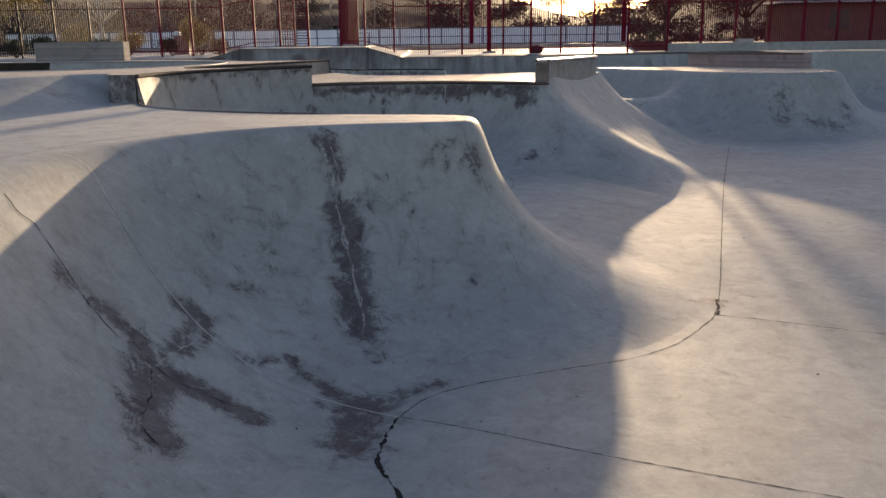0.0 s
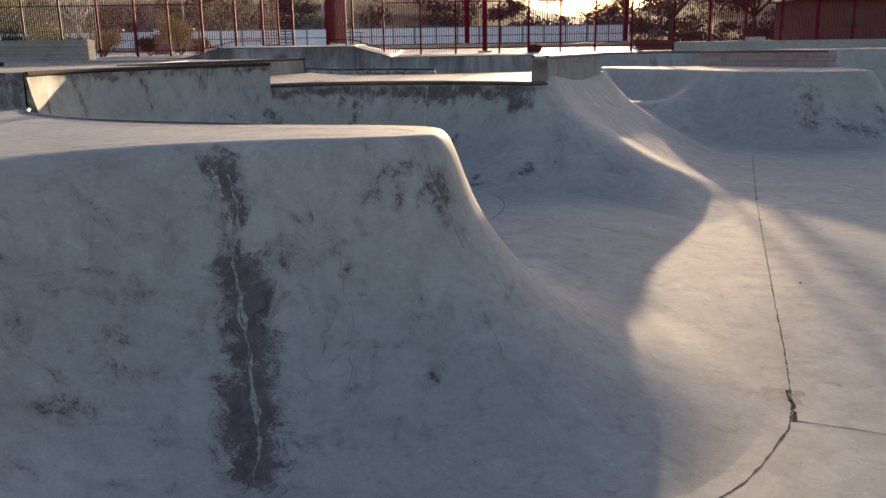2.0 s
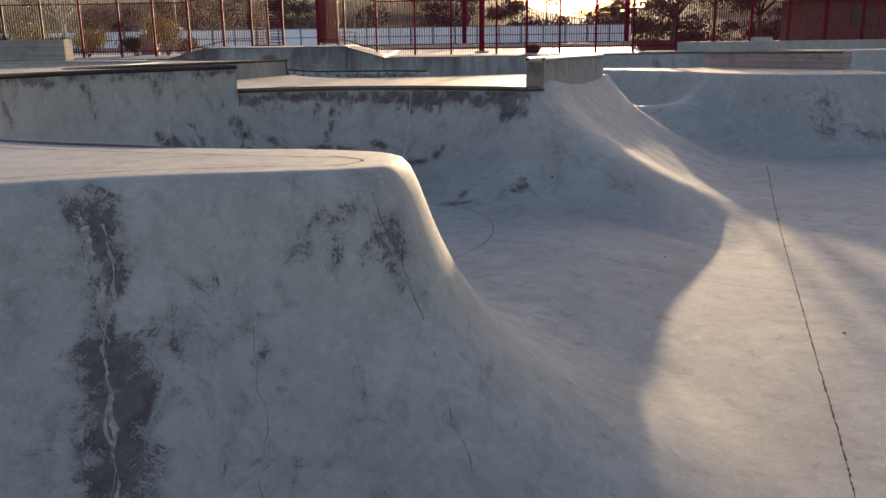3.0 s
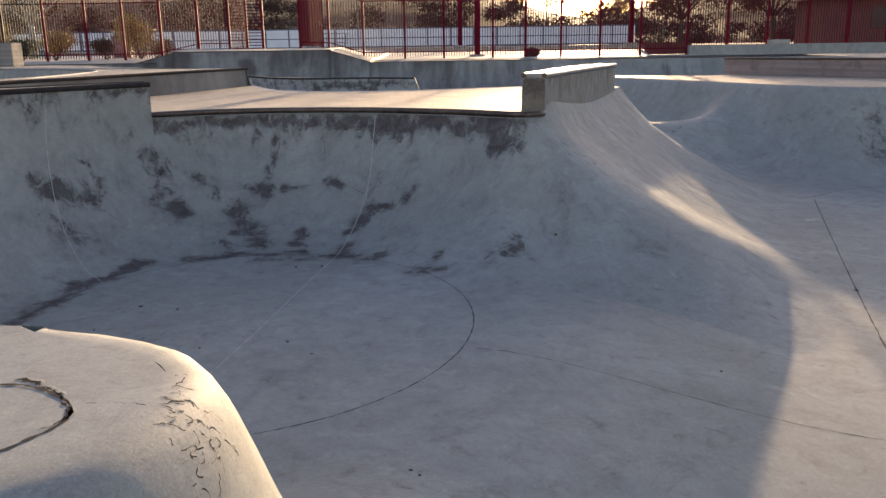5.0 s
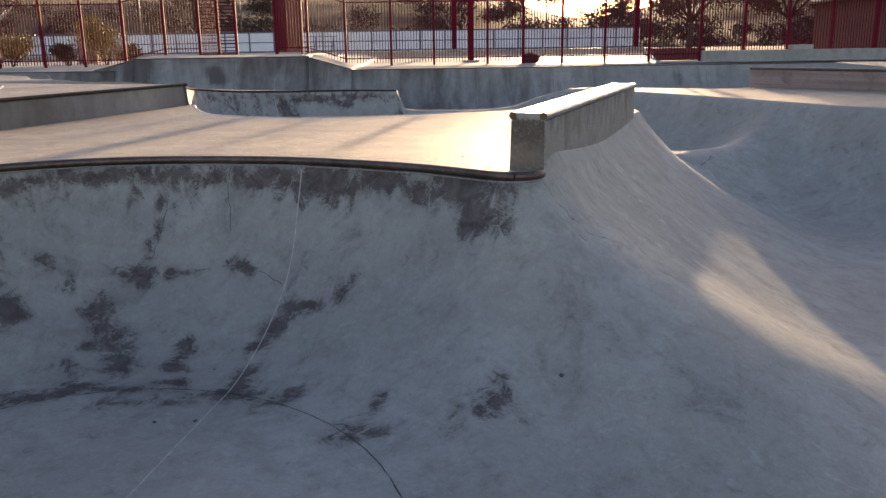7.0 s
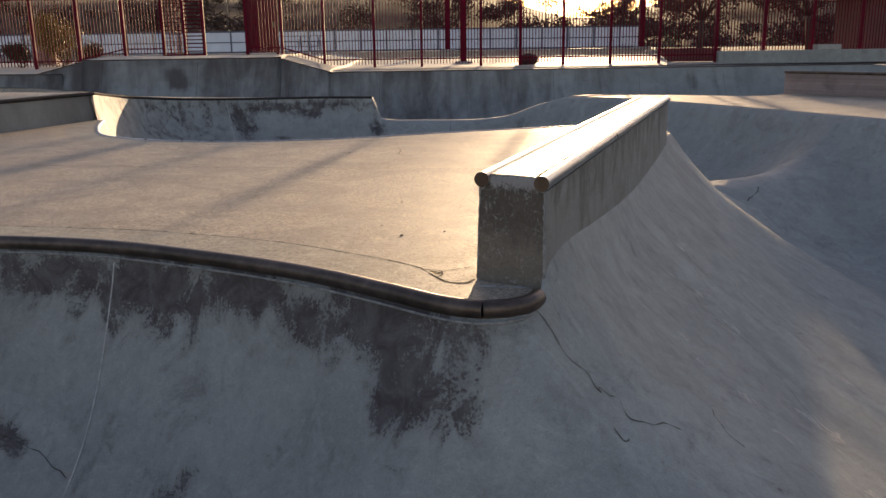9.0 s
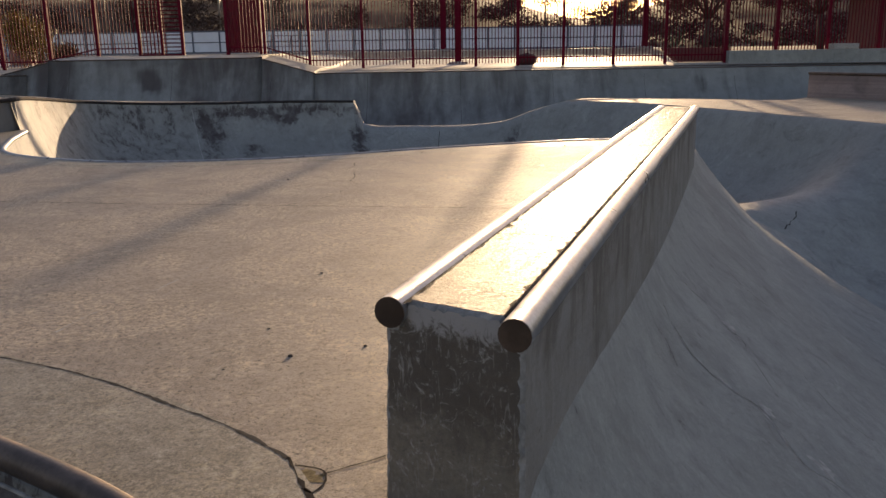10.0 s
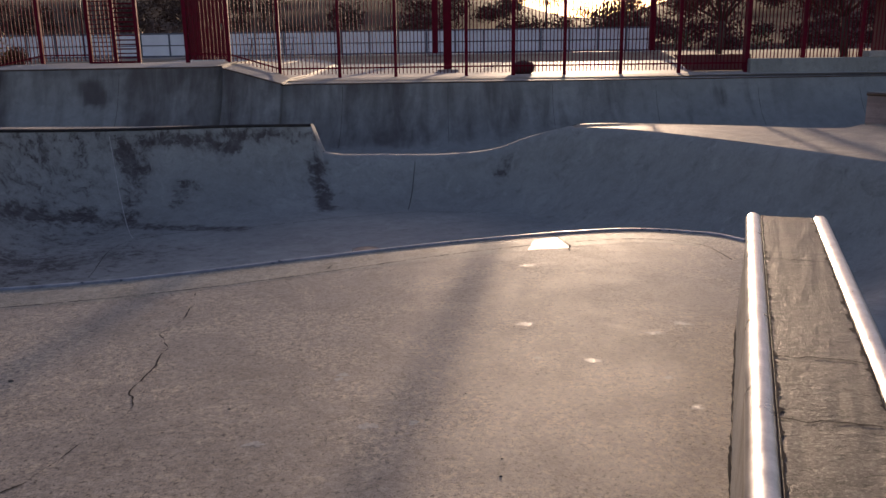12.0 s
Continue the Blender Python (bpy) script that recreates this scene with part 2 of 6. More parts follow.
PLANKED = board_formed("board_cast_concrete", (0.25, 0.235, 0.215))
FLOOR = CONCRETE
STEEL = plain("worn_coping_steel", (0.42, 0.41, 0.40), 0.34, 0.95, 0.3, 14.0, 0.08)
DARK_STEEL = plain("dark_coping_steel", (0.135, 0.1, 0.082), 0.42, 0.8, 0.4, 9.0, 0.08)
WORN_PIPE = plain("worn_grey_pipe", (0.33, 0.32, 0.31), 0.7, 0.3, 0.25, 9.0, 0.08, 0.2)
DULL_PIPE = plain("dull_dark_pipe", (0.045, 0.04, 0.04), 0.85, 0.0, 0.3, 9.0, 0.08, 0.06)
JOINT = plain("joint_filler", (0.06, 0.055, 0.05), 0.8, 0, 0.3, 20, 0.2, 0.05)
CRACK = plain("crack_shadow", (0.035, 0.03, 0.028), 0.9, 0, 0.3, 20, 0.2, 0.05)
HAIR = plain("crack_dirt", (0.13, 0.12, 0.10), 0.9, 0, 0.4, 30, 0.2, 0.05)
CAULK = plain("pale_caulk", (0.44, 0.43, 0.41), 0.6, 0, 0.25, 20, 0.2, 0.05)
RED = plain("red_paint", (0.125, 0.006, 0.018), 0.7, 0.0, 0.22, 5.0, 0.04, 0.08)
BLACK_PAINT = plain("black_paint", (0.008, 0.008, 0.009), 0.6, 0.0, 0.25, 5.0, 0.04, 0.12)
WHITE_BOARD = plain("white_board", (0.74, 0.75, 0.78), 0.4, 0.0, 0.08, 1.0, 0.0)
GREY_FRAME = plain("grey_frame", (0.10, 0.11, 0.14), 0.5, 0.0, 0.2, 3.0, 0.0)
DIRT = plain("dry_ground", (0.21, 0.155, 0.10), 0.95, 0, 0.35, 0.5, 0.4)
HILL = plain("dry_brush_hill", (0.07, 0.04, 0.027), 0.98, 0, 0.55, 0.35, 0.2, 0.1)
PAVING = concrete("pale_paving", (0.43, 0.40, 0.36), (0.22, 0.2, 0.18), 0.72, 1.0, False, gloss=0.15)
BARK = plain("bark", (0.07, 0.05, 0.035), 0.9, 0, 0.3, 12, 0.5)
PALE_BARK = plain("pale_bark", (0.34, 0.31, 0.28), 0.8, 0, 0.3, 12, 0.3)
LEAF = plain("dark_leaf", (0.045, 0.06, 0.02), 0.6, 0, 0.4, 3.0, 0.0)
DRY_LEAF = plain("yellow_leaf", (0.30, 0.20, 0.03), 0.6, 0, 0.4, 3.0, 0.0)
SCUFF = plain("scuffed_concrete", (0.42, 0.4, 0.38), 0.8, 0, 0.3, 40, 0.4, 0.2)
CRUST = plain("mineral_crust", (0.27, 0.26, 0.245), 0.85, 0, 0.35, 30, 0.3)


# Building helpers
from mathutils import geometry  # noqa
from mathutils.bvhtree import BVHTree  # noqa

def mesh_object(name, verts, faces, mat, smooth=True, parent=None, stain=None):
    me = bpy.data.meshes.new(name)
    me.from_pydata(verts, [], faces)
    me.materials.append(mat)
    if smooth:
        me.shade_smooth()
    if stain is not None:
        at = me.attributes.new("stain", "FLOAT", "POINT")
        at.data.foreach_set("value", np.asarray(stain, dtype=np.float32))
    me.update()
    ob = new(name, me)
    if parent is not None:
        ob.parent = parent
    return ob


def part(name, bm, mat, parent, label="", smooth=False):
    me = bpy.data.meshes.new(name)
    bm.to_mesh(me)
    bm.free()
    me.materials.append(mat)
    if smooth:
        me.shade_smooth()
    ob = new(name, me)
    ob.parent = parent
    return tagged(ob, label)


def box(bm, lo, hi, bevel=0.0):
    m = Matrix.LocRotScale([(a + b) / 2 for a, b in zip(lo, hi)], None, [abs(b - a) for a, b in zip(lo, hi)])
    made = bmesh.ops.create_cube(bm, size=1, matrix=m)["verts"]
    if bevel:
        edges = list({e for v in made for e in v.link_edges})
        bmesh.ops.bevel(bm, geom=edges, offset=bevel, segments=2, affect="EDGES", profile=0.6)
    return bm


def spline(rows, step):
    """Rows of numbers carried smoothly through, resampled by the length of their first two columns."""
    p = np.array(rows, float)
    q = np.vstack([2 * p[0] - p[1], p, 2 * p[-1] - p[-2]])
    out = []
    for i in range(1, len(q) - 2):
        a, b, c, d = q[i - 1:i + 3]
        n = max(2, int(np.linalg.norm(c[:3] - b[:3]) / step))
        for k in range(n):
            t = k / n
            out.append(0.5 * (2 * b + (c - a) * t + (2 * a - 5 * b + 4 * c - d) * t * t + (3 * b - a - 3 * c + d) * t ** 3))
    out.append(p[-1])
    return np.array(out)


def tube(name, pts, radius, mat, parent=None, sides=12):
    pts = np.array(pts, float)
    verts, faces = [], []
    for i, p in enumerate(pts):
        d = pts[min(i + 1, len(pts) - 1)] - pts[max(i - 1, 0)]
        d = Vector(d).normalized()
        s = d.cross(Vector((0, 0, 1))).normalized()
        u = s.cross(d)
        for k in range(sides):
            a = 2 * math.pi * k / sides
            verts.append(Vector(p) + s * (radius * math.cos(a)) + u * (radius * math.sin(a)))
    for i in range(len(pts) - 1):
        for k in range(sides):
            a, b = i * sides + k, i * sides + (k + 1) % sides
            faces.append((a, b, b + sides, a + sides))
    total = len(verts)
    verts += verts[:sides] + verts[total - sides:total]
    faces.append(tuple(range(total, total + sides))[::-1])
    faces.append(tuple(range(total + sides, total + 2 * sides)))
    ob = mesh_object(name, verts, faces, mat, True, parent)
    return ob


def smoothstep(x, lo, hi):
    t = np.clip((x - lo) / (hi - lo), 0, 1)
    return t * t * (3 - 2 * t)


def floor_height(x, y):
    """The floor: level channel, a bowl floor a little higher to its left, low crests between the bowls."""
    across = (x - 2.5) * 0.943 - (y - 7.3) * 0.333
    z = 0.28 * smoothstep(-across, 0.3, 3.0) * smoothstep(y, 8.2, 11.0)
    z = np.maximum(z, 0.3 * smoothstep(y, 22.5, 25.0))
    # low crest between deck corner and far hump
    t = ((x - 4.4) * 2.8 + (y - 23.2) * 1.7) / (2.8 ** 2 + 1.7 ** 2)
    d = np.abs((x - 4.4) * -1.7 + (y - 23.2) * 2.8) / math.hypot(2.8, 1.7)
    z = z + (0.98 - z) * np.exp(-(d / 0.9) ** 2) * smoothstep(t, -0.6, 0.1) * (1 - smoothstep(t, 1.0, 1.9))
    return z


SURFACES = []


def profile(v, a, r):
    z = (1 - np.sqrt(np.maximum(0, 1 - (a * v) ** 2))) / (1 - math.sqrt(1 - a * a))
    if r > 0:
        z = z * (1 + r)
        h = np.clip(0.5 + 0.5 * (1 - z) / r, 0, 1)
        z = h * z + (1 - h) - r * h * (1 - h)
    return z


def stain_field(verts, spots):
    """Dark marks, most of them damp, along short lines: (x0, y0, z0, x1, y1, z1, radius, depth)."""
    v = np.array(verts, float)
    s = np.zeros(len(v))
    if not len(spots):
        return s
    # ragged, wandering edges
    v = v + np.array([noise.noise_vector(Vector(q) * 3.1) * 0.09 + noise.noise_vector(Vector(q) * 9.0) * 0.04 for q in v])
    for x0, y0, z0, x1, y1, z1, r, k in spots:
        a, b = np.array((x0, y0, z0)), np.array((x1, y1, z1))
        d = b - a
        t = np.clip(((v - a) @ d) / max(d @ d, 1e-6), 0, 1)
        q = np.linalg.norm(v - a - t[:, None] * d, axis=1)
        s = np.maximum(s, k * np.clip(1.15 - 0.62 * q / r, 0, 1))
    return s


def transition(name, rows, label, mat=None, step=0.09, n=30, spots=(), grounded=True, soft=0.0, knee=None, swell=()):
    """A curved wall from a lip to a foot. Rows: lip x, y, z, foot x, y, z, curl towards upright, roundness of the lip."""
    g = spline(rows, step)
    verts, faces, lips_ = [], [], []
    # blunt ridges: a line of x, y, rise, and their breadth
    ridges = [([tuple(map(float, q)) for q in spline(line, 0.1)], wide) for line, wide in swell]
    for lx, ly, lz, fx, fy, fz, a, r, *more in g:
        a, r = min(max(a, 0.1), 0.999), max(r, 0)
        if grounded:
            fz = float(floor_height(np.array(fx), np.array(fy))) - 0.004
        more_v = soft * min(max(r - 0.05, 0) / 0.05, 1) / max(0.3, math.hypot(lx - fx, ly - fy))
        t = np.linspace(0, 1, n)
        v = np.sin(t * math.asin(a)) / a if r < 0.05 else t
        h = profile(v, a, r)
        if more:
            m = min(max(more[0], 0), 1)
            if m > 0.01:
                v = (1 - m) * v + m * (1 - (1 - t) ** 1.5)
                h = (1 - m) * profile(v, a, r) + m * v ** max(more[1], 1.0)
            if len(more) > 2 and more[2] > 0.002:
                away = np.maximum(0, (1 - v) * math.hypot(lx - fx, ly - fy) - 0.035)
                h = h + more[2] / (lz - fz) * np.exp(-away / (0.55 * more[2]))
        if more_v > 1e-4:
            # round the lip over a set width, running on a little into the deck
            fine_v = np.linspace(0, 1 + more_v, 400)
            fine_h = profile(np.minimum(fine_v, 1), a, r)
            half = max(1, int(more_v / (fine_v[1] - fine_v[0]) / 2))
            for _ in range(2):
                fine_h = np.convolve(np.pad(fine_h, half, mode="edge"), np.ones(2 * half + 1) / (2 * half + 1), "valid")
            fine_h[-half:] = np.maximum(fine_h[-half:], 0)
            v = v * (1 + more_v)
            h = np.minimum(np.interp(v, fine_v, fine_h) / fine_h[-1], 1)
            lips_.append((fx + (lx - fx) * (1 + more_v), fy + (ly - fy) * (1 + more_v), lz))
        else:
            lips_.append((lx, ly, lz))
        z = fz + (lz - fz) * h
        if knee:
            # towards the last rows the curve ends at the knee and the wall goes on upright
            w = float(smoothstep(math.hypot(lx - rows[-1][0], ly - rows[-1][1]), knee[1], 0.05))
            u = np.minimum(np.linspace(0, n / (n - 8), n), 1)
            arc = np.sin(u * math.asin(0.985)) / 0.985
            up = np.clip((np.arange(n) - (n - 9)) / 8, 0, 1)
            v = (1 - w) * v + w * arc
            z = (1 - w) * z + w * (fz + (knee[0] - fz) * profile(arc, 0.985, 0) + (lz - knee[0]) * up)
        for vv, zz in zip(v, z):
            px, py = fx + (lx - fx) * vv, fy + (ly - fy) * vv
            if more and more[0] > 0.2:
                # trowel waves of the hand-finished bank, drawn out down the slope
                q = Vector(((0.62 * px - 0.78 * py) * 0.9, (0.78 * px + 0.62 * py) * 2.6, 0))
                zz += more[0] * min(1, 6 * (1 - vv), 4 * vv) * (0.005 * noise.noise(q) + 0.0025 * noise.noise(q * 2.7 + Vector((5, 0, 0))))
            for ridge, wide in ridges:
                far, rise = min((math.hypot(px - sx, py - sy), sh) for sx, sy, sh in ridge)
                zz += rise * math.exp(-(far / wide) ** 2) * min(1, 4 * vv, 6 * (1 - vv))
            verts.append((px, py, zz))
    for i in range(len(g) - 1):
        for k in range(n - 1):
            faces.append((i * n + k, (i + 1) * n + k, (i + 1) * n + k + 1, i * n + k + 1))
    ob = mesh_object(name, verts, faces, mat or CONCRETE, True, None, stain_field(verts, spots))
    tagged(ob, label, "skatepark wall", kind="structure")
    SURFACES.append(ob)
    g[:, :3] = lips_
    return g


def deck(name, outline, label, mat=None, drop=0.0):
    pts = [Vector((p[0], p[1], p[2])) for p in outline]
    from_above = [Vector((p.x, p.y, 0)) for p in pts]
    tris = geometry.tessellate_polygon([from_above])
    ob = mesh_object(name, pts, [t for t in tris], mat or DECK, False)
    bm = bmesh.new()
    bm.from_mesh(ob.data)
    for f in bm.faces:
        if f.normal.z < 0:
            f.normal_flip()
    bm.to_mesh(ob.data)
    bm.free()
    tagged(ob, label, "concrete deck", kind="structure")
    SURFACES.append(ob)
    return ob


# Damp and dirt marks and broad darker areas on the concrete: from, to, radius, depth
STREAKS = [
    (-1.12, 7.65, 1.58, -0.97, 7.51, 1.31, .09, .85), (-1.04, 7.48, 1.31, -0.92, 7.27, 0.97, .05, .8), (-0.94, 7.27, 0.97, -0.81, 6.90, 0.58, .12, 1.0),
    (-0.81, 6.90, 0.58, -0.69, 6.31, 0.23, .15, 1.0), (-0.67, 6.31, 0.22, -0.47, 5.93, 0.07, .07, .6), (-2.33, 4.77, 1.15, -2.10, 4.85, 0.87, .1, .6),
    (-2.10, 4.85, 0.87, -1.83, 4.79, 0.59, .11, .9), (-1.81, 4.82, 0.57, -1.75, 5.28, 0.56, .09, .7), (-1.75, 5.28, 0.56, -1.71, 5.58, 0.56, .09, .75),
    (-1.87, 5.54, 0.70, -1.79, 5.59, 0.63, .07, .95), (-1.81, 4.75, 0.57, -1.71, 4.33, 0.49, .14, .85), (-1.72, 4.31, 0.50, -1.54, 4.02, 0.38, .14, .9),
    (-1.75, 4.73, 0.52, -1.41, 4.78, 0.28, .11, .9), (-1.41, 4.78, 0.28, -1.18, 4.81, 0.16, .1, .95), (-1.46, 5.41, 0.35, -1.12, 5.64, 0.21, .05, .8),
    (-1.11, 5.58, 0.20, -0.79, 5.41, 0.07, .08, .85), (-0.79, 5.41, 0.07, -0.35, 5.23, -0.00, .08, .75), (-0.60, 5.34, 0.03, -0.59, 4.69, 0.01, .18, .8),
    (-0.36, 5.41, 0.00, 0.00, 5.66, -0.00, .08, .7), (-1.67, 6.14, 0.69, -1.53, 6.18, 0.59, .09, .5), (-1.31, 6.59, 0.63, -1.25, 6.61, 0.60, .07, .5),
]
NOSE_MARKS = [
    (0.34, 7.94, 1.47, 0.36, 7.80, 1.29, .09, .8), (0.36, 7.80, 1.29, 0.49, 7.69, 1.04, .05, .7), (-0.16, 7.73, 1.37, -0.13, 7.71, 1.32, .05, .6),
    (0.01, 7.81, 1.48, 0.37, 7.86, 1.35, .12, .4),
]
UNDER_MARKS = [
    (0.14, 17.05, 1.59, 0.78, 16.71, 1.62, .15, .95), (0.78, 16.71, 1.61, 1.20, 16.42, 1.63, .1, 1.0), (1.20, 16.42, 1.63, 1.46, 16.19, 1.64, .11, 1.0),
    (1.46, 16.19, 1.65, 1.52, 16.04, 1.48, .13, 1.05), (1.69, 16.02, 1.67, 1.71, 16.01, 1.67, .05, .8),
    (1.60, 16.08, 1.66, 1.62, 16.04, 1.63, .04, .7),
]
WALL_MARKS = [
    (-1.29, 16.87, 0.84, -1.28, 16.81, 0.78, 0.1, 1.05), (-1.53, 16.84, 0.84, -1.32, 16.85, 0.82, 0.055, 0.85),
    (-1.03, 16.87, 0.83, -0.42, 16.82, 0.88, 0.055, 0.9), (-0.45, 16.81, 0.87, -0.37, 16.79, 0.86, 0.06, 1),
    (-1.08, 17.3, 1.66, -1.19, 17.19, 1.32, 0.05, 0.75), (-1.22, 17.1, 1.14, -1.26, 17.01, 1.01, 0.05, 0.85),
    (-2.18, 16.76, 1.01, -1.87, 16.69, 0.77, 0.06, 0.75), (-1.59, 16.56, 0.61, -1.2, 15.96, 0.31, 0.12, 0.75),
    (-1.41, 16.34, 0.46, -1.5, 16.22, 0.41, 0.1, 0.7), (-2.27, 16.39, 0.7, -2.23, 16.38, 0.67, 0.13, 0.9),
    (-0.8, 15.86, 0.3, -0.75, 16.24, 0.41, 0.08, 0.8),
]
FOOT_MARKS = [
    (-1.84, 15.41, 0.28, -1.39, 15.61, 0.28, 0.12, 0.85), (-1.39, 15.61, 0.28, -0.73, 15.64, 0.28, 0.09, 0.8),
    (-0.03, 16.47, 0.66, 0.27, 16.29, 0.64, 0.07, 0.9), (-0.06, 16.36, 0.58, -0.18, 16.11, 0.43, 0.08, 0.8),
    (-0.22, 15.75, 0.31, -0.31, 15.47, 0.28, 0.12, 0.9), (0.28, 16.27, 0.63, 0.64, 16.4, 0.94, 0.045, 0.75),
    (1.43, 14.72, 0.39, 1.67, 14.92, 0.53, 0.09, 0.8), (0.92, 15.25, 0.4, 0.74, 15.01, 0.3, 0.05, 0.6),
    (1.53, 16.14, 1.66, 1.52, 16.01, 1.4, 0.15, 1), (0.11, 17.07, 1.62, 1.79, 15.99, 1.66, 0.09, 0.85),
    (-2.42, 16.94, 1.67, 0.01, 17.12, 1.67, 0.04, 0.7),
]
BOWL_MARKS = [
    (2.28, 15.46, 0.9, 2.22, 15.39, 0.86, 0.09, 0.75), (0.59, 14.78, 0.28, 0.8, 14.83, 0.29, 0.12, 0.75),
    (-1.35, 15.61, 0.28, -1.64, 16.01, 0.35, 0.1, 0.6), (-2.23, 16.98, 1.43, -2.12, 17.07, 1.51, 0.12, 0.5),
    (0.01, 15.27, 0.28, 0.21, 15.5, 0.3, 0.07, 0.8),
]
LEFT_MARKS = [
    (-3.28, 15.25, 1.11, -2.97, 15.69, 0.97, 0.13, 0.8), (-2.51, 16.58, 1.21, -2.35, 16.26, 0.73, 0.14, 0.8),
    (-3.06, 15.89, 1.38, -2.89, 15.91, 1.06, 0.05, 0.75), (-2.78, 16.43, 1.57, -2.75, 16.47, 1.55, 0.07, 0.9),
    (-2.73, 13.33, 0.28, -2.65, 14.36, 0.28, 0.1, 0.85), (-2.65, 14.36, 0.28, -2.27, 15.28, 0.3, 0.1, 0.9),
    (-1.15, 15.33, 0.28, -0.09, 15.46, 0.28, 0.07, 0.75), (-3.42, 15.52, 1.96, -3.36, 15.67, 2.07, 0.05, 0.7),
    (-3.08, 15.2, 0.76, -2.91, 15.19, 0.59, 0.15, 0.5), (0.66, 14.89, 0.28, 0.69, 14.79, 0.28, 0.1, 0.7),
    (1.47, 16.1, 1.47, 1.68, 15.93, 1.46, 0.13, 0.8),
]
BACK_MARKS = [
    # broad faint darkening over the left of the wall and floor
    (-3.9, 30.6, 1.5, -2.9, 29.4, 0.5, 0.9, 0.38), (-3.0, 27.6, 0.3, -1.9, 28.6, 0.3, 0.8, 0.42), (-4.1, 29.0, 1.5, -3.3, 28.6, 0.6, 0.8, 0.3),
    (-2.74, 31.55, 1.45, -2.58, 31.36, 1.06, 0.2, 0.8), (-2.58, 31.36, 1.06, -2.43, 30.41, 0.41, 0.15, 0.7),
    (-3.86, 29.66, 0.71, -3.05, 30.37, 0.51, 0.2, 0.8), (-3.02, 30.3, 0.48, -0.61, 30.17, 0.3, 0.14, 0.75),
    (-2.71, 31.59, 1.51, 0.17, 32.82, 1.44, 0.12, 0.8), (-1.54, 32.01, 1.38, -1.09, 32.14, 1.29, 0.12, 0.9),
    (0.2, 32.41, 0.97, 0.5, 31.43, 0.35, 0.14, 0.9), (3.55, 32.11, 0.96, 3.44, 32.02, 0.78, 0.15, 0.5),
    (-3.21, 28.24, 0.35, -2.48, 28.11, 0.3, 0.5, 0.6), (-1.78, 31.02, 0.55, -1.82, 31.36, 0.77, 0.15, 0.5),
]
QUARTER_MARKS = [
    (-6.82, 40.06, 1.97, -6.65, 40.02, 1.79, 0.3, 1.1), (-3.41, 40.58, 1.59, -3.39, 40.4, 1.3, 0.18, 0.6),
    (-2.23, 40.73, 1.42, -2.12, 40.47, 1.05, 0.18, 0.6), (0.22, 40.91, 1.52, 0.23, 40.82, 1.38, 0.15, 0.5),
    (10.22, 41.33, 1.6, 10.27, 41.2, 1.37, 0.2, 0.6), (-5.1, 40.45, 2.3, -5.0, 40.2, 1.3, 0.55, 0.34),
    (-4.2, 40.55, 2.3, -4.1, 40.3, 1.3, 0.55, 0.34), (-3.3, 40.7, 2.2, -3.2, 40.4, 1.3, 0.5, 0.3),
    (-8.87, 39.79, 2.29, -8.7, 39.5, 1.43, 0.6, 0.4), (-8.6, 39.88, 2.43, -5.71, 40.41, 2.41, 0.15, 0.6),
    (-3.57, 40.83, 2.37, -1.95, 41.07, 2, 0.15, 0.6),
]
HUMP_MARKS = [
    (9.21, 22.65, 1.11, 9.15, 22.05, 0.4, 0.25, 0.5), (9.92, 22.01, 0.39, 10.47, 21.87, 0.25, 0.2, 0.6),
    (11.03, 22.52, 0.71, 10.96, 22.13, 0.37, 0.15, 0.5),
]
# faint soiling over the whole cove and a speckled band under the nose
SOILED = [
    (-2.0, 6.7, 1.3, -1.7, 6.2, 0.7, 0.5, 0.17), (-1.56, 6.92, 1.05, -1.42, 6.5, 0.66, 0.3, 0.19), (-1.55, 6.55, 0.72, -1.3, 6.5, 0.68, 0.06, 0.45),
    (-0.72, 7.42, 1.12, -0.12, 7.62, 1.34, 0.1, 0.33), (-0.6, 7.3, 0.86, -0.2, 7.12, 0.6, 0.35, 0.16), (-0.3, 7.5, 1.08, -0.22, 7.0, 0.5, 0.08, 0.27),
    (0.28, 7.36, 0.8, 0.36, 7.2, 0.55, 0.25, 0.14), (-0.75, 7.0, 0.62, 0.1, 6.7, 0.32, 0.35, 0.14), (0.02, 7.72, 1.36, 0.1, 7.68, 1.26, 0.06, 0.4),
]
HUMP_ALL = STREAKS + NOSE_MARKS + SOILED
BOWL_ALL = UNDER_MARKS + WALL_MARKS + FOOT_MARKS + BOWL_MARKS + LEFT_MARKS



def drips(rows, seed, count, reach, depth, radius=0.05, lo=0.0, hi=1.0):
    """Damp runs below a lip, of uneven length."""
    r = random.Random(seed)
    g = spline([tuple(q[:6]) for q in rows], 0.1)
    out = []
    for k in range(count):
        q = g[min(len(g) - 1, int(len(g) * (lo + (hi - lo) * r.random())))]
        long = reach * r.random() ** 2
        lip, foot = Vector(q[:3]), Vector(q[3:6])
        a = lip + (foot - lip) * 0.02 + Vector((0, 0, -0.06))
        b = lip + (foot - lip) * (0.02 + 0.16 * long) + Vector((0, 0, -0.06 - long))
        out.append((*a, *b, radius * r.uniform(0.6, 1.8), depth * r.uniform(0.7, 1.1)))
    return out


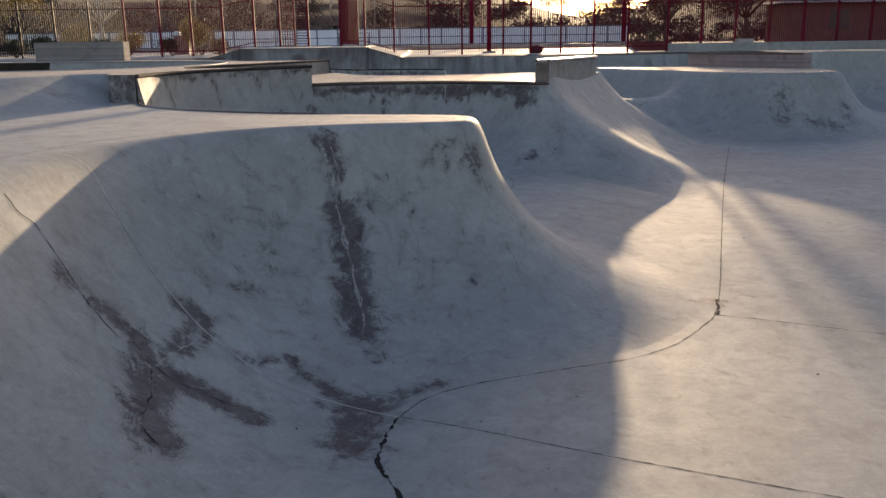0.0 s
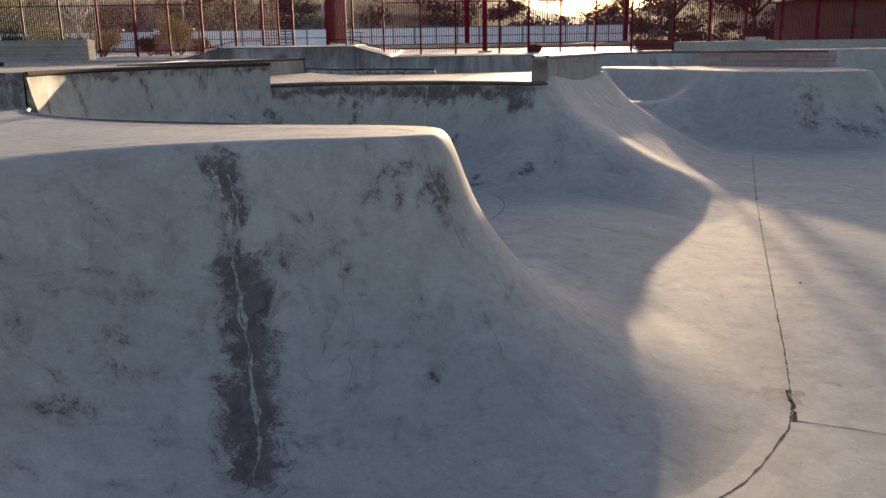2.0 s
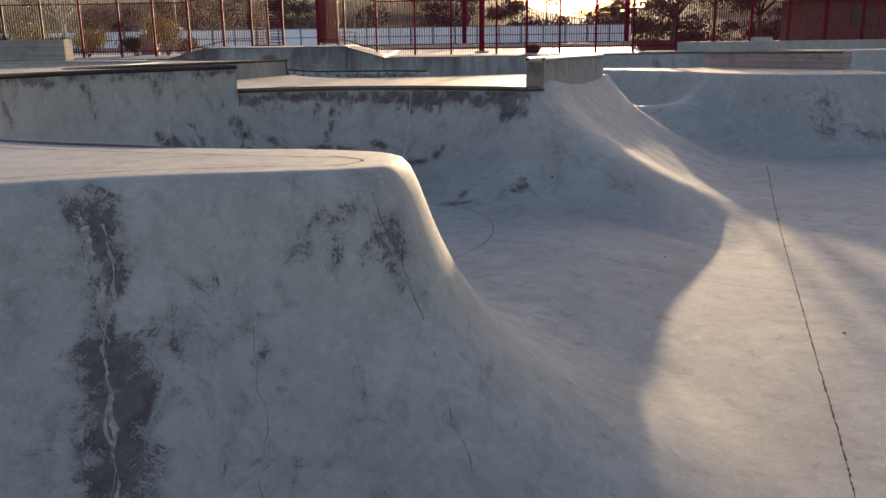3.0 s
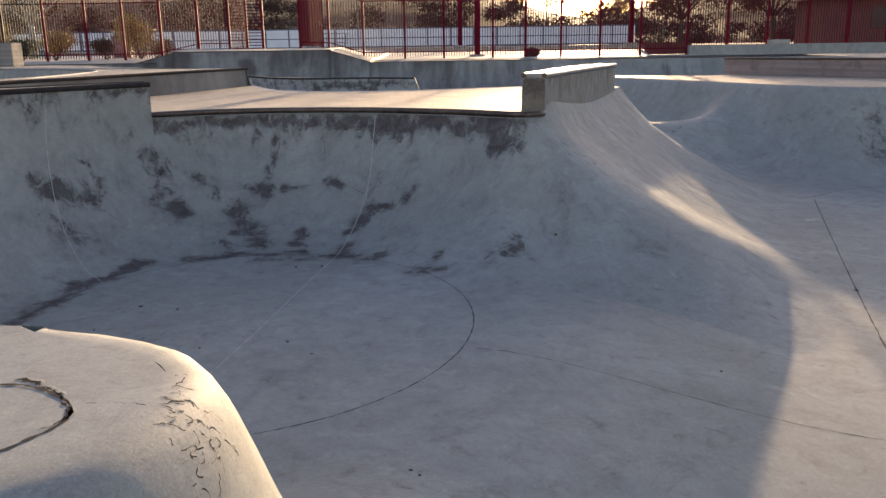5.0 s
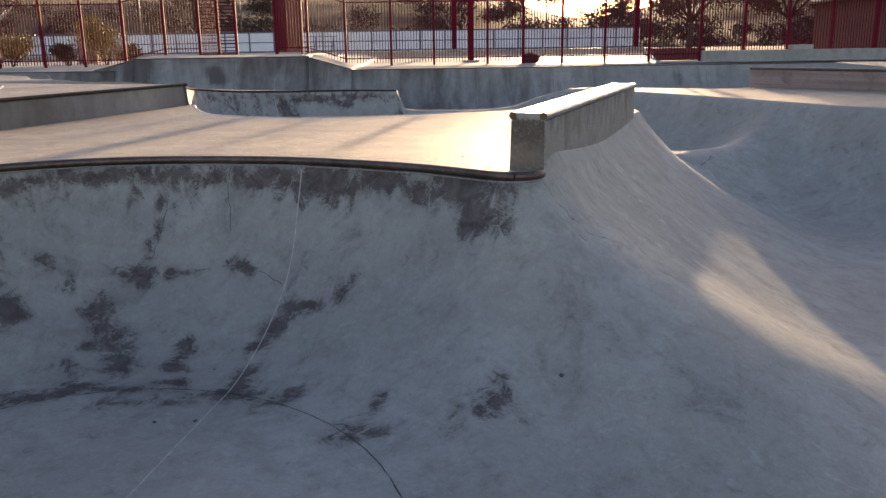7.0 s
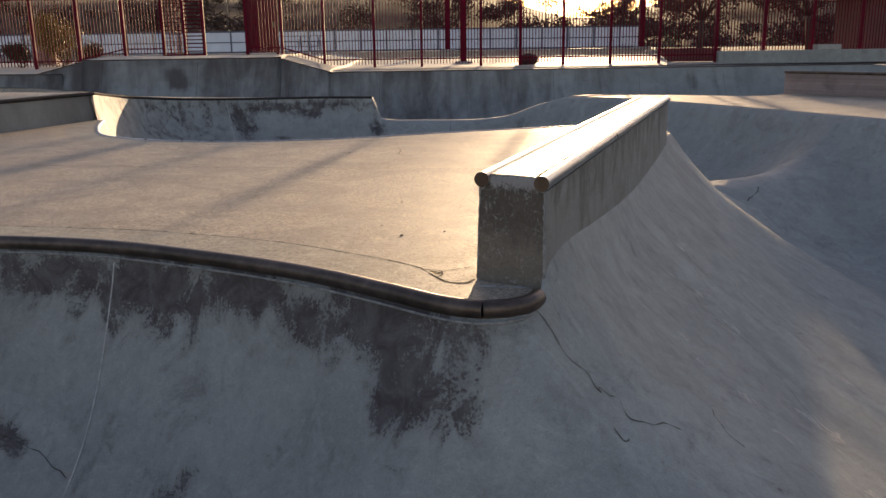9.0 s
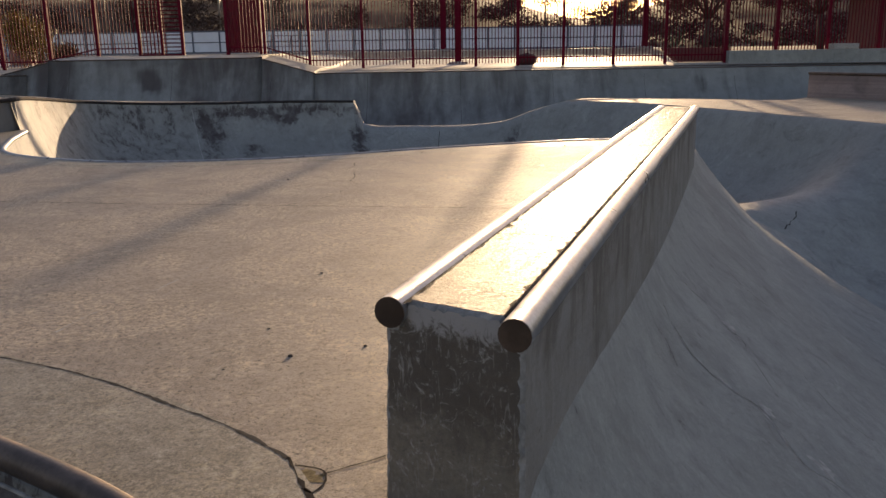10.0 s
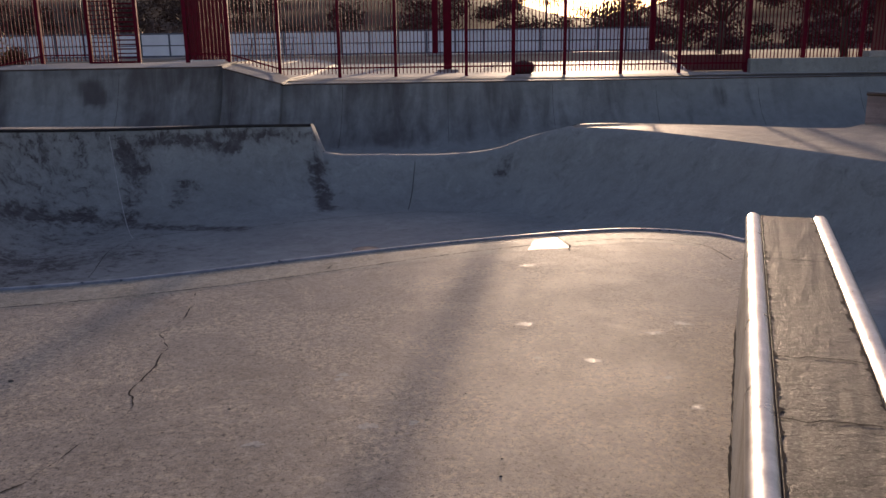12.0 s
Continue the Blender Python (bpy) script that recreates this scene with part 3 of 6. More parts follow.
# Floor of the park
gx = np.concatenate([np.arange(-16, -4, 0.5), np.arange(-4, 14, 0.12), np.arange(14, 30.1, 0.5)])
gy = np.concatenate([np.arange(-8, 3, 0.5), np.arange(3, 34, 0.12), np.arange(34, 42.1, 0.4)])
X, Y = np.meshgrid(gx, gy)
Zf = floor_height(X, Y)
fv = np.stack([X.ravel(), Y.ravel(), Zf.ravel()], 1).tolist()
W = len(gx)
ff = [(j * W + i, j * W + i + 1, (j + 1) * W + i + 1, (j + 1) * W + i) for j in range(len(gy) - 1) for i in range(W - 1)]
floor = mesh_object("floor", fv, ff, FLOOR, True, None, stain_field(fv, HUMP_ALL + BOWL_ALL + BACK_MARKS))
tagged(floor, "smooth grey concrete floor of the skatepark", "floor", kind="structure")
SURFACES.append(floor)

# Near hump: cove, rounded nose, coped back
Z1 = 1.74
HUMP = [
    (-3.1, -8.0, Z1, -0.2, -8.0, 0, 0.87, 0.25), (-3.1, 0.8, Z1, -0.2, 1.2, 0, 0.87, 0.25), (-2.95, 3.6, Z1, -0.25, 3.6, 0, 0.87, 0.25), (-2.85, 5.0, Z1, -0.42, 4.3, 0, 0.87, 0.25),
    (-2.66, 6.3, Z1, -0.42, 4.75, 0, 0.88, 0.25), (-2.2, 7.15, Z1, -0.33, 5.1, 0, 0.91, 0.24), (-1.62, 7.62, Z1, -0.15, 5.4, 0, 0.94, 0.23),
    (-0.98, 7.86, Z1, 0.1, 5.62, 0, 0.96, 0.22), (-0.35, 7.95, Z1, 0.5, 5.8, 0, 0.97, 0.22), (-0.03, 7.99, Z1, 0.93, 5.94, 0, 0.985, 0.22),
    (0.14, 8.04, Z1, 1.48, 6.14, 0, 0.99, 0.2), (0.24, 8.13, Z1, 1.95, 6.47, 0, 0.994, 0.16), (0.29, 8.26, Z1, 2.47, 7.16, 0, 0.997, 0.12),
    (0.335, 8.44, Z1, 2.7, 8.2, 0, 0.998, 0.1), (0.335, 8.62, Z1, 2.4, 9.4, 0.05, 0.998, 0.1), (0.23, 8.78, Z1, 1.6, 10.5, 0.15, 0.995, 0.1),
    (0.06, 8.88, Z1, 0.8, 10.95, 0.25, 0.987, 0.1),
]
BACK = [
    (0.06, 8.88, Z1, 0.8, 10.95, 0.25, 0.987, 0.1), (-0.2, 8.93, Z1, 0.2, 11.0, 0.28, 0.98, 0), (-0.69, 8.99, Z1, -0.5, 11.05, 0.28, 0.985, 0),
    (-1.6, 9.25, Z1, -1.2, 11.2, 0.28, 0.985, 0), (-2.4, 9.6, Z1, -1.9, 11.55, 0.28, 0.985, 0), (-3.2, 10.15, Z1, -2.5, 12.1, 0.28, 0.985, 0),
    (-3.9, 10.9, Z1, -2.85, 12.7, 0.28, 0.985, 0), (-4.3, 11.72, Z1, -2.95, 13.1, 0.28, 0.985, 0),
]
HUMP = [(fx + (lx - fx) * k, fy + (ly - fy) * k, lz, fx, fy, *rest) for (lx, ly, lz, fx, fy, *rest), k in zip(HUMP, [1.0] * 7 + [0.99, 0.985] + [0.98] * 4 + [0.985, 0.99, 0.995, 1.0])]
g1 = transition("hump_wall", HUMP[:-1], "shaded grey concrete hump wall with dark damp streaks", step=0.05, n=60, spots=HUMP_ALL, soft=0.12)
TIP = [HUMP[-2], BACK[0], (*BACK[1][:7], 0.07)]
g1b = transition("hump_tip_wall", TIP, "rounded grey concrete tip of the near hump", step=0.05, n=60, soft=0.12)
g2 = transition("hump_back_wall", BACK[1:], "curved grey concrete bowl wall under a dark coping", step=0.08)
deck("hump_deck", [*[q for q in g1[:, :3] if q[1] < 8.6 or q[0] < -1], *[q for q in g1b[:, :3] if q[1] > 8.6], *g2[1:, :3], (-4.75, 11.8, Z1), (-6.5, 9.5, Z1), (-12, 6.0, Z1), (-30, 4.0, Z1), (-30, -8.0, Z1)], "sunlit tan concrete deck of the near hump", CONCRETE)

tip_, back_ = (bpy.data.objects[k].data.vertices for k in ("hump_tip_wall", "hump_back_wall"))
step_ = [v.co.copy() for v in tip_[len(tip_) - 60:] if v.co.z > 1.5] + [v.co.copy() for v in back_[:30] if v.co.z > 1.5][::-1]
tagged(mesh_object("tip_step", step_, [tuple(range(len(step_)))], CONCRETE, False), "small concrete step where the coping begins", "concrete deck", kind="structure")

# Bowl: left wall up to the raised platform
ZU = 2.13
LEFT = [
    (-4.27, 11.7, ZU, -3.0, 12.7, 0.28, 0.99, 0), (-4.3, 12.6, ZU, -3.0, 13.0, 0.28, 0.99, 0), (-4.15, 13.6, ZU, -2.85, 13.5, 0.28, 0.99, 0),
    (-3.85, 14.6, ZU, -2.65, 14.1, 0.28, 0.99, 0), (-3.4, 15.6, ZU, -2.4, 14.7, 0.28, 0.99, 0), (-3.0, 16.3, ZU, -2.15, 15.1, 0.28, 0.99, 0),
    (-2.62, 16.84, ZU, -1.9, 15.35, 0.28, 0.99, 0),
]
g3 = transition("bowl_wall_left", LEFT, "steep grey concrete bowl wall with damp stains", step=0.08, n=46, knee=(Z1, 2.2), spots=BOWL_ALL + drips(LEFT, 1, 26, 0.4, 0.6) + [(*a[:2], a[2] - 0.08, *b[:2], b[2] - 0.08, 0.05, 0.7) for a, b in zip(LEFT, LEFT[1:])])

# Middle deck with the ledge: coped front, bank to the channel, coped back
FRONT = [
    (-2.62, 16.84, Z1, -1.9, 15.35, 0.28, 0.985, 0, 0, 4), (-1.95, 17.2, Z1, -1.6, 15.5, 0.28, 0.985, 0, 0, 4), (-1.1, 17.32, Z1, -1.05, 15.6, 0.28, 0.985, 0, 0, 4),
    (-0.1, 17.17, Z1, -0.4, 15.45, 0.28, 0.98, 0, 0, 4), (0.6, 16.87, Z1, 0.25, 15.15, 0.28, 0.97, 0, 0, 4), (1.13, 16.56, Z1, 0.85, 14.4, 0.27, 0.96, 0, 0.1, 4),
    (1.5, 16.265, Z1, 1.3, 13.4, 0.24, 0.96, 0, 0.4, 4), (1.68, 16.11, Z1, 1.75, 12.3, 0.2, 0.96, 0, 0.85, 4.9), (1.84, 16.035, Z1, 2.35, 11.2, 0.13, 0.95, 0, 1, 5.2),
    (2.0, 16.08, Z1, 3.0, 10.9, 0.07, 0.95, 0, 1, 4.0), (2.08, 16.25, 1.73, 3.7, 12.0, 0.02, 0.9, 0, 1, 2.7), (2.15, 16.6, 1.66, 4.3, 13.2, 0, 0.9, 0, 1, 1.8),
    (2.5, 17.5, 1.6, 5.15, 15.2, 0, 0.9, 0, 1, 1.75), (3.02, 18.9, 1.62, 5.7, 17.1, 0, 0.9, 0, 1, 1.77), (3.56, 20.4, 1.68, 6.12, 18.7, 0, 0.9, 0, 1, 1.82),
    (4.02, 21.65, 1.73, 6.5, 20.1, 0, 0.9, 0, 1, 1.92), (4.25, 22.3, Z1, 6.75, 21.6, 0.25, 0.85, 0, 0.6, 1.95),
]
# rise of the trowelled fillet where the bank runs up against the ledge
FILLETS = [0] * 9 + [0, 0.03, 0.3, 0.22, 0.09, 0.05, 0.03, 0]
FRONT = [(*q, f) for q, f in zip(FRONT, FILLETS)]
HIP = [(2.7, 16.2, 0.06), (3.1, 16.0, 0.11), (3.4, 15.82, 0.13), (3.75, 15.6, 0.145), (4.0, 15.38, 0.135), (4.3, 15.0, 0.07), (4.6, 14.6, 0.0)]
SHOULDER = [(4.7, 22.15, 0.05), (5.1, 21.95, 0.13), (5.48, 21.6, 0.17), (5.7, 21.1, 0.17), (5.75, 20.5, 0.12), (5.75, 19.9, 0.04)]
REAR = [
    (4.25, 22.3, Z1, 6.75, 21.6, 0.25, 0.85, 0, 0.6, 1.95), (4.27, 22.7, Z1, 6.4, 23.5, 0.6, 0.88, 0, 0.3, 2.0), (4.13, 23.03, Z1, 5.1, 24.6, 0.5, 0.97, 0), (3.97, 23.2, Z1, 4.6, 25.2, 0.32, 0.98, 0),
    (3.67, 23.31, Z1, 4.0, 25.3, 0.3, 0.98, 0), (3.19, 23.25, Z1, 3.1, 25.2, 0.3, 0.98, 0), (2.46, 23.02, Z1, 2.2, 25.0, 0.3, 0.98, 0),
    (1.79, 22.74, Z1, 1.4, 24.7, 0.3, 0.98, 0), (0.68, 22.25, Z1, 0.3, 24.2, 0.3, 0.98, 0), (-0.3, 22.08, Z1, -0.4, 24.1, 0.3, 0.98, 0),
    (-1.15, 22.2, Z1, -1.1, 24.2, 0.3, 0.98, 0), (-2.2, 22.9, Z1, -1.6, 24.8, 0.3, 0.98, 0), (-2.8, 24.0, Z1, -1.9, 25.4, 0.3, 0.98, 0),
    (-3.25, 25.3, Z1, -2.2, 26.0, 0.3, 0.98, 0),
]
g4 = transition("deck_front_wall", FRONT, "grey concrete bowl wall and bank below the deck", step=0.06, n=46, swell=((HIP, 0.95), (SHOULDER, 0.7)), spots=BOWL_ALL + drips(FRONT, 2, 14, 0.3, 0.6, 0.06, 0.0, 0.3) + [(a[0], a[1] - 0.02, 1.62, b[0], b[1] - 0.02, 1.62, 0.08, 0.8) for a, b in zip(FRONT[:6], FRONT[1:6])])
REAR = [(x, y - (0.07 if x < 4.1 and y < 23.5 else 0.0), *(q + [0, 2.0])[:8]) for x, y, *q in REAR]
g5 = transition("deck_rear_wall", REAR, "curved grey concrete wall behind the deck", step=0.15, swell=((SHOULDER, 0.7),))
PLATFORM_EDGE = spline([(-2.75, 17.0, ZU), (-3.2, 16.55, ZU), (-3.6, 15.95, ZU), (-4.1, 15.5, ZU), (-4.7, 15.6, ZU), (-5.05, 16.6, ZU), (-4.95, 18.0, ZU), (-4.62, 19.4, ZU), (-4.33, 21.0, ZU), (-4.08, 22.2, ZU), (-3.82, 23.4, ZU), (-3.62, 24.4, ZU), (-3.4, 25.4, ZU)], 0.2)
deck("middle_deck", [*[(x, y, Z1) for x, y in g4[:, :2]], *g5[1:, :3], *[(x, y, Z1) for x, y, z in PLATFORM_EDGE[::-1]]], "sunlit tan concrete deck between two bowls")

# Back bowl: far wall, low crest, far hump
FAR = [
    (-3.4, 25.3, ZU, -2.2, 26.0, 0.3, 0.98, 0), (-4.05, 27.0, 2.06, -2.6, 27.2, 0.3, 0.98, 0), (-4.5, 28.7, 1.95, -2.9, 28.5, 0.3, 0.98, 0),
    (-4.5, 30.2, 1.82, -2.7, 29.3, 0.3, 0.98, 0), (-3.8, 31.2, 1.72, -2.2, 29.75, 0.3, 0.98, 0), (-2.6, 31.7, 1.68, -1.4, 30.05, 0.3, 0.98, 0),
    (-1.2, 32.25, 1.66, -0.57, 30.4, 0.3, 0.98, 0), (0.09, 32.7, 1.62, 0.47, 31.0, 0.3, 0.98, 0),
]
H3 = 1.64
CREST = [
    (0.27, 32.75, 1.13, 0.66, 31.0, 0.3, 0.9, 0.3), (0.6, 32.78, 1.07, 1.0, 31.1, 0.3, 0.88, 0.35), (1.2, 32.8, 1.06, 1.8, 31.3, 0.3, 0.85, 0.4),
    (2.4, 32.7, 1.06, 3.0, 31.2, 0.3, 0.85, 0.4), (3.3, 32.5, 1.16, 3.7, 30.8, 0.3, 0.88, 0.35), (3.9, 32.2, 1.4, 4.0, 30.2, 0.3, 0.9, 0.3),
    (4.5, 31.8, 1.58, 4.2, 29.6, 0.3, 0.92, 0.25), (5.3, 30.9, H3, 4.4, 28.4, 0.3, 0.93, 0.22), (6.42, 28.9, H3, 5.0, 27.0, 0.3, 0.93, 0.22), (7.24, 26.8, H3, 5.6, 25.8, 0.35, 0.93, 0.22),
    (7.82, 25.3, H3, 6.2, 23.8, 0.6, 0.93, 0.22), (8.2, 24.2, H3, 6.9, 21.6, 0.25, 0.93, 0.22), (8.7, 23.4, H3, 7.6, 20.6, 0.0, 0.93, 0.22), (9.4, 23.0, H3, 8.9, 21.0, 0.0, 0.93, 0.22),
    (10.2, 22.9, H3, 10.5, 21.1, 0.0, 0.93, 0.22), (10.9, 23.2, H3, 12.2, 21.6, 0.0, 0.93, 0.22), (11.4, 24.2, H3, 13.4, 23.0, 0, 0.93, 0.22), (11.8, 26.5, H3, 13.9, 26.0, 0, 0.93, 0.22),
    (12.2, 31.0, H3, 14.2, 31.0, 0, 0.93, 0.22),
]
g6 = transition("back_bowl_wall", FAR, "grey concrete bowl wall with dark damp patches", step=0.1, spots=BACK_MARKS + drips(FAR, 3, 14, 0.5, 0.6, 0.08))
transition("bowl_wall_end", [FAR[-1], CREST[0]], "sloping end of the concrete bowl wall", step=0.05, spots=BACK_MARKS + [(0.12, 32.6, 1.5, 0.4, 31.6, 0.5, 0.12, 0.7)])
g7 = transition("far_hump_wall", CREST, "smooth shaded concrete crest and rounded far hump", step=0.12, spots=BACK_MARKS + HUMP_MARKS)
HOLE = [
    (-14, 14.2, ZU, -14, 16.0, 0.6, 0.97, 0), (-10, 14.2, ZU, -10, 16.0, 0.6, 0.97, 0), (-7.2, 15.0, ZU, -8.2, 16.6, 0.6, 0.97, 0), (-5.9, 16.8, ZU, -7.4, 17.6, 0.6, 0.97, 0),
    (-5.35, 19.0, ZU, -7.1, 19.3, 0.6, 0.97, 0), (-5.4, 20.2, ZU, -7.1, 20.6, 0.6, 0.97, 0), (-5.7, 22.2, ZU, -7.4, 21.9, 0.6, 0.97, 0), (-6.4, 24.6, ZU, -7.9, 23.6, 0.6, 0.97, 0),
    (-8.0, 27.2, ZU, -9.2, 25.9, 0.6, 0.97, 0), (-10.6, 29.0, ZU, -11.2, 27.3, 0.6, 0.97, 0), (-14, 30, ZU, -14.2, 28.2, 0.6, 0.97, 0),
]
gh = transition("side_bowl_wall", HOLE, "grey concrete wall of a side bowl", step=0.2)
BANK = [
    (-30, 5.0, ZU, -30, 2.8, Z1, 0.4, 0.1), (-16, 6.2, ZU, -16, 4.0, Z1, 0.4, 0.1), (-8.5, 8.0, ZU, -6.6, 6.0, Z1, 0.4, 0.1), (-5.96, 11.27, ZU, -4.86, 9.07, Z1, 0.4, 0.1), (-5.5, 12.35, ZU, -4.68, 10.96, Z1, 0.4, 0.1), (-4.95, 12.5, ZU, -4.62, 11.75, Z1, 0.4, 0.1),
]
gb = transition("platform_bank", BANK, "shaded concrete bank up to the platform", step=0.3, grounded=False)
BOWL_TOP = [(0.1, 32.9, 1.62), (-1.2, 32.5, 1.65), (-2.6, 32.1, 1.68), (-4.0, 31.7, 1.73), (-4.85, 30.6, 1.83), (-5.1, 29.4, 1.97), (-5.9, 28.8, 2.08), (-7.2, 29.0, ZU), (-8.6, 30.2, ZU), (-10.3, 33.4, ZU), (-12.0, 35.0, ZU), (-30, 36.5, ZU)]
deck("platform", [*g3[:, :3], *PLATFORM_EDGE, *g6[1:, :3], *BOWL_TOP, (-30, 30.5, ZU), *gh[::-1, :3], (-30, 14.2, ZU), *gb[:, :3], (-4.7, 11.78, ZU)],
     "sunlit raised concrete platform beside the bowls")
FAR_EDGE = [(12.2, 31.0, H3), (11.0, 30.6, H3), (9.3, 31.2, H3), (8.4, 30.6, H3), (7.0, 31.3, H3), (5.6, 31.9, H3), (4.9, 32.1, 1.63)]
RIDGE = [(4.5, 31.9, 1.6), (3.9, 32.3, 1.4), (3.3, 32.62, 1.16), (2.4, 32.85, 1.06), (1.2, 32.95, 1.06), (0.6, 32.93, 1.07), (0.28, 32.9, 1.13)]
far_rows = spline([(x, y, z, x + 0.3, y + 2.0, 0.3, 0.93, 0.2) for x, y, z in FAR_EDGE + RIDGE], 0.2)
OUTWARD = [(0.3, 2.0), (-0.2, 2.0), (-0.6, 1.9), (-1.2, 1.6), (-1.6, 1.3), (-1.5, 1.5), (-0.8, 1.9), (-0.5, 2.0), (0.2, 2.0), (0.6, 2.0), (0.4, 2.0), (0.0, 2.0)]
top_rows = spline([(x, y, z, x + u, y + v, 0.3, 0.93, 0.2) for (x, y, z), (u, v) in zip(BOWL_TOP, OUTWARD)], 0.2)
transition("far_hump_back", [tuple(r) for r in far_rows], "smooth concrete slope behind the far hump", step=0.3)
transition("bowl_back_slope", [tuple(r) for r in top_rows], "smooth concrete slope behind the back bowl", step=0.3)
transition("bowl_end_slope", [tuple(far_rows[-1]), tuple(top_rows[0])], "smooth concrete slope at the bowl wall's end", step=0.1)
def strip(name, front, back, label, mat=None):
    """A narrow flat top between two lines."""
    verts = [tuple(p) for p in front] + [tuple(p) for p in back]
    n = len(front)
    ob = mesh_object(name, verts, [(i, i + 1, n + i + 1, n + i) for i in range(n - 1)], mat or CONCRETE, True)
    SURFACES.append(ob)
    return tagged(ob, label, "concrete deck", kind="structure")


us = np.linspace(0, 1, 40)


def along_line(rows, lo, hi):
    """Forty even points of a line of rows between two values of x."""
    p = np.array(rows, float)[:, :3]
    p = p[np.argsort(p[:, 0])]
    x = lo + (hi - lo) * us
    return np.stack([x, np.interp(x, p[:, 0], p[:, 1]), np.interp(x, p[:, 0], p[:, 2])], 1)


strip("wall_end_top", [(0.09, 32.7, 1.62), (0.27, 32.75, 1.13)], [(0.1, 32.9, 1.62), (0.28, 32.9, 1.13)], "narrow sloping end of the bowl wall")
strip("crest_top", along_line([r for r in g7 if r[0] < 4.9 and r[1] > 31], 0.28, 4.6), along_line([r for r in far_rows if r[0] < 4.9], 0.28, 4.6), "worn rounded top of the low crest")
deck("far_hump_deck", [*[p for p in g7[:, :3] if p[0] > 4.4], *[p for p in far_rows[:, :3] if p[0] > 4.6]], "rounded concrete deck of the far hump")


def blend_saddle(cx, cy, reach, obs, others, soft):
    """Round off the creases where the walls, the floor and the low crest run together."""
    vs, fs = [], []
    for ob in obs + others:
        o = len(vs)
        vs += [v.co.copy() for v in ob.data.vertices]
        fs += [tuple(o + k for k in p.vertices) for p in ob.data.polygons]
    tree_ = BVHTree.FromPolygons(vs, fs)
    cell = 0.08
    n = int(2 * (reach + 1.0) / cell) + 1
    ax = cx - reach - 1.0 + cell * np.arange(n)
    ay = cy - reach - 1.0 + cell * np.arange(n)
    H = np.zeros((n, n))
    for j in range(n):
        for i in range(n):
            hit = tree_.ray_cast(Vector((ax[i], ay[j], 5)), Vector((0, 0, -1)))
            H[j, i] = hit[0].z if hit[0] is not None else 0.3
    half = int(3 * soft / cell)
    k = np.exp(-0.5 * (np.arange(-half, half + 1) * cell / soft) ** 2)
    k /= k.sum()
    B = np.pad(H, half, mode="edge")
    B = np.apply_along_axis(lambda r: np.convolve(r, k, "valid"), 0, B)
    B = np.apply_along_axis(lambda r: np.convolve(r, k, "valid"), 1, B)

    def sample(G, x, y):
        u, v = (x - ax[0]) / cell, (y - ay[0]) / cell
        i, j = int(u), int(v)
        u, v = u - i, v - j
        return (G[j, i] * (1 - u) + G[j, i + 1] * u) * (1 - v) + (G[j + 1, i] * (1 - u) + G[j + 1, i + 1] * u) * v

    for ob in obs:
        for v in ob.data.vertices:
            d = math.hypot(v.co.x - cx, v.co.y - cy)
            if d >= reach:
                continue
            w = float(1 - smoothstep(d, reach * 0.45, reach)) * float(1 - smoothstep(v.co.z, 1.15, 1.5))
            if w < 0.002:
                continue
            top, soft_top = sample(H, v.co.x, v.co.y), sample(B, v.co.x, v.co.y)
            new_top = top + (soft_top - top) * w
            v.co.z = new_top if v.co.z > top - 0.03 else min(v.co.z, new_top - 0.05)
        ob.data.update()


named = {ob.name: ob for ob in SURFACES}
blend_saddle(5.7, 24.0, 2.8, [named["floor"], named["deck_rear_wall"], named["far_hump_wall"]], [], 0.2)

# Back quarter wall below the fence
ZG, ZT = 2.1, 2.58
QUARTER = [
    (-30, 39.6, 2.1, -30, 37.2, 0.4, 0.97, 0), (-11.6, 39.6, 2.1, -11.6, 37.2, 0.4, 0.97, 0), (-11.0, 39.7, 2.12, -11.0, 37.3, 0.4, 0.97, 0), (-9.5, 39.8, ZT - 0.09, -9.5, 37.5, 0.4, 0.97, 0), (-9.2, 39.8, ZT - 0.08, -9.2, 37.5, 0.4, 0.97, 0),
    (-3.9, 40.8, ZT - 0.08, -3.9, 38.4, 0.4, 0.97, 0), (-3.6, 40.9, ZT - 0.1, -3.6, 38.5, 0.4, 0.97, 0), (-1.95, 41.1, ZG - 0.09, -1.95, 38.7, 0.4, 0.97, 0), (-1.6, 41.1, ZG - 0.1, -1.6, 38.7, 0.4, 0.97, 0),
    (6, 41.3, ZG - 0.1, 6, 39.0, 0.4, 0.97, 0), (12, 41.6, ZG - 0.1, 12, 39.2, 0.4, 0.97, 0), (30, 42.2, ZG - 0.1, 30, 39.8, 0.4, 0.97, 0),
]
# panels of the back wall, cast at different times: the runs of damp in each
for x0, x1, depth in ((-12.2, -9.2, 0.9), (-8.9, -5.7, 0.4), (-5.5, -1.7, 0.9), (-1.5, 1.2, 0.68), (1.5, 4.3, 0.58), (4.6, 12.0, 0.5)):
    for k in range(round((x1 - x0) / 0.55) + 1):
        x = x0 + (x1 - x0) * k / round((x1 - x0) / 0.55)
        y = 39.8 + 0.15 * (x + 9.2)
        QUARTER_MARKS.append((x, y, 2.4, x + 0.05, y - 1.3, 0.6, 0.5, depth))
QUARTER_MARKS.append((-6.85, 39.95, 1.98, -6.7, 39.9, 1.78, 0.2, 1.5))
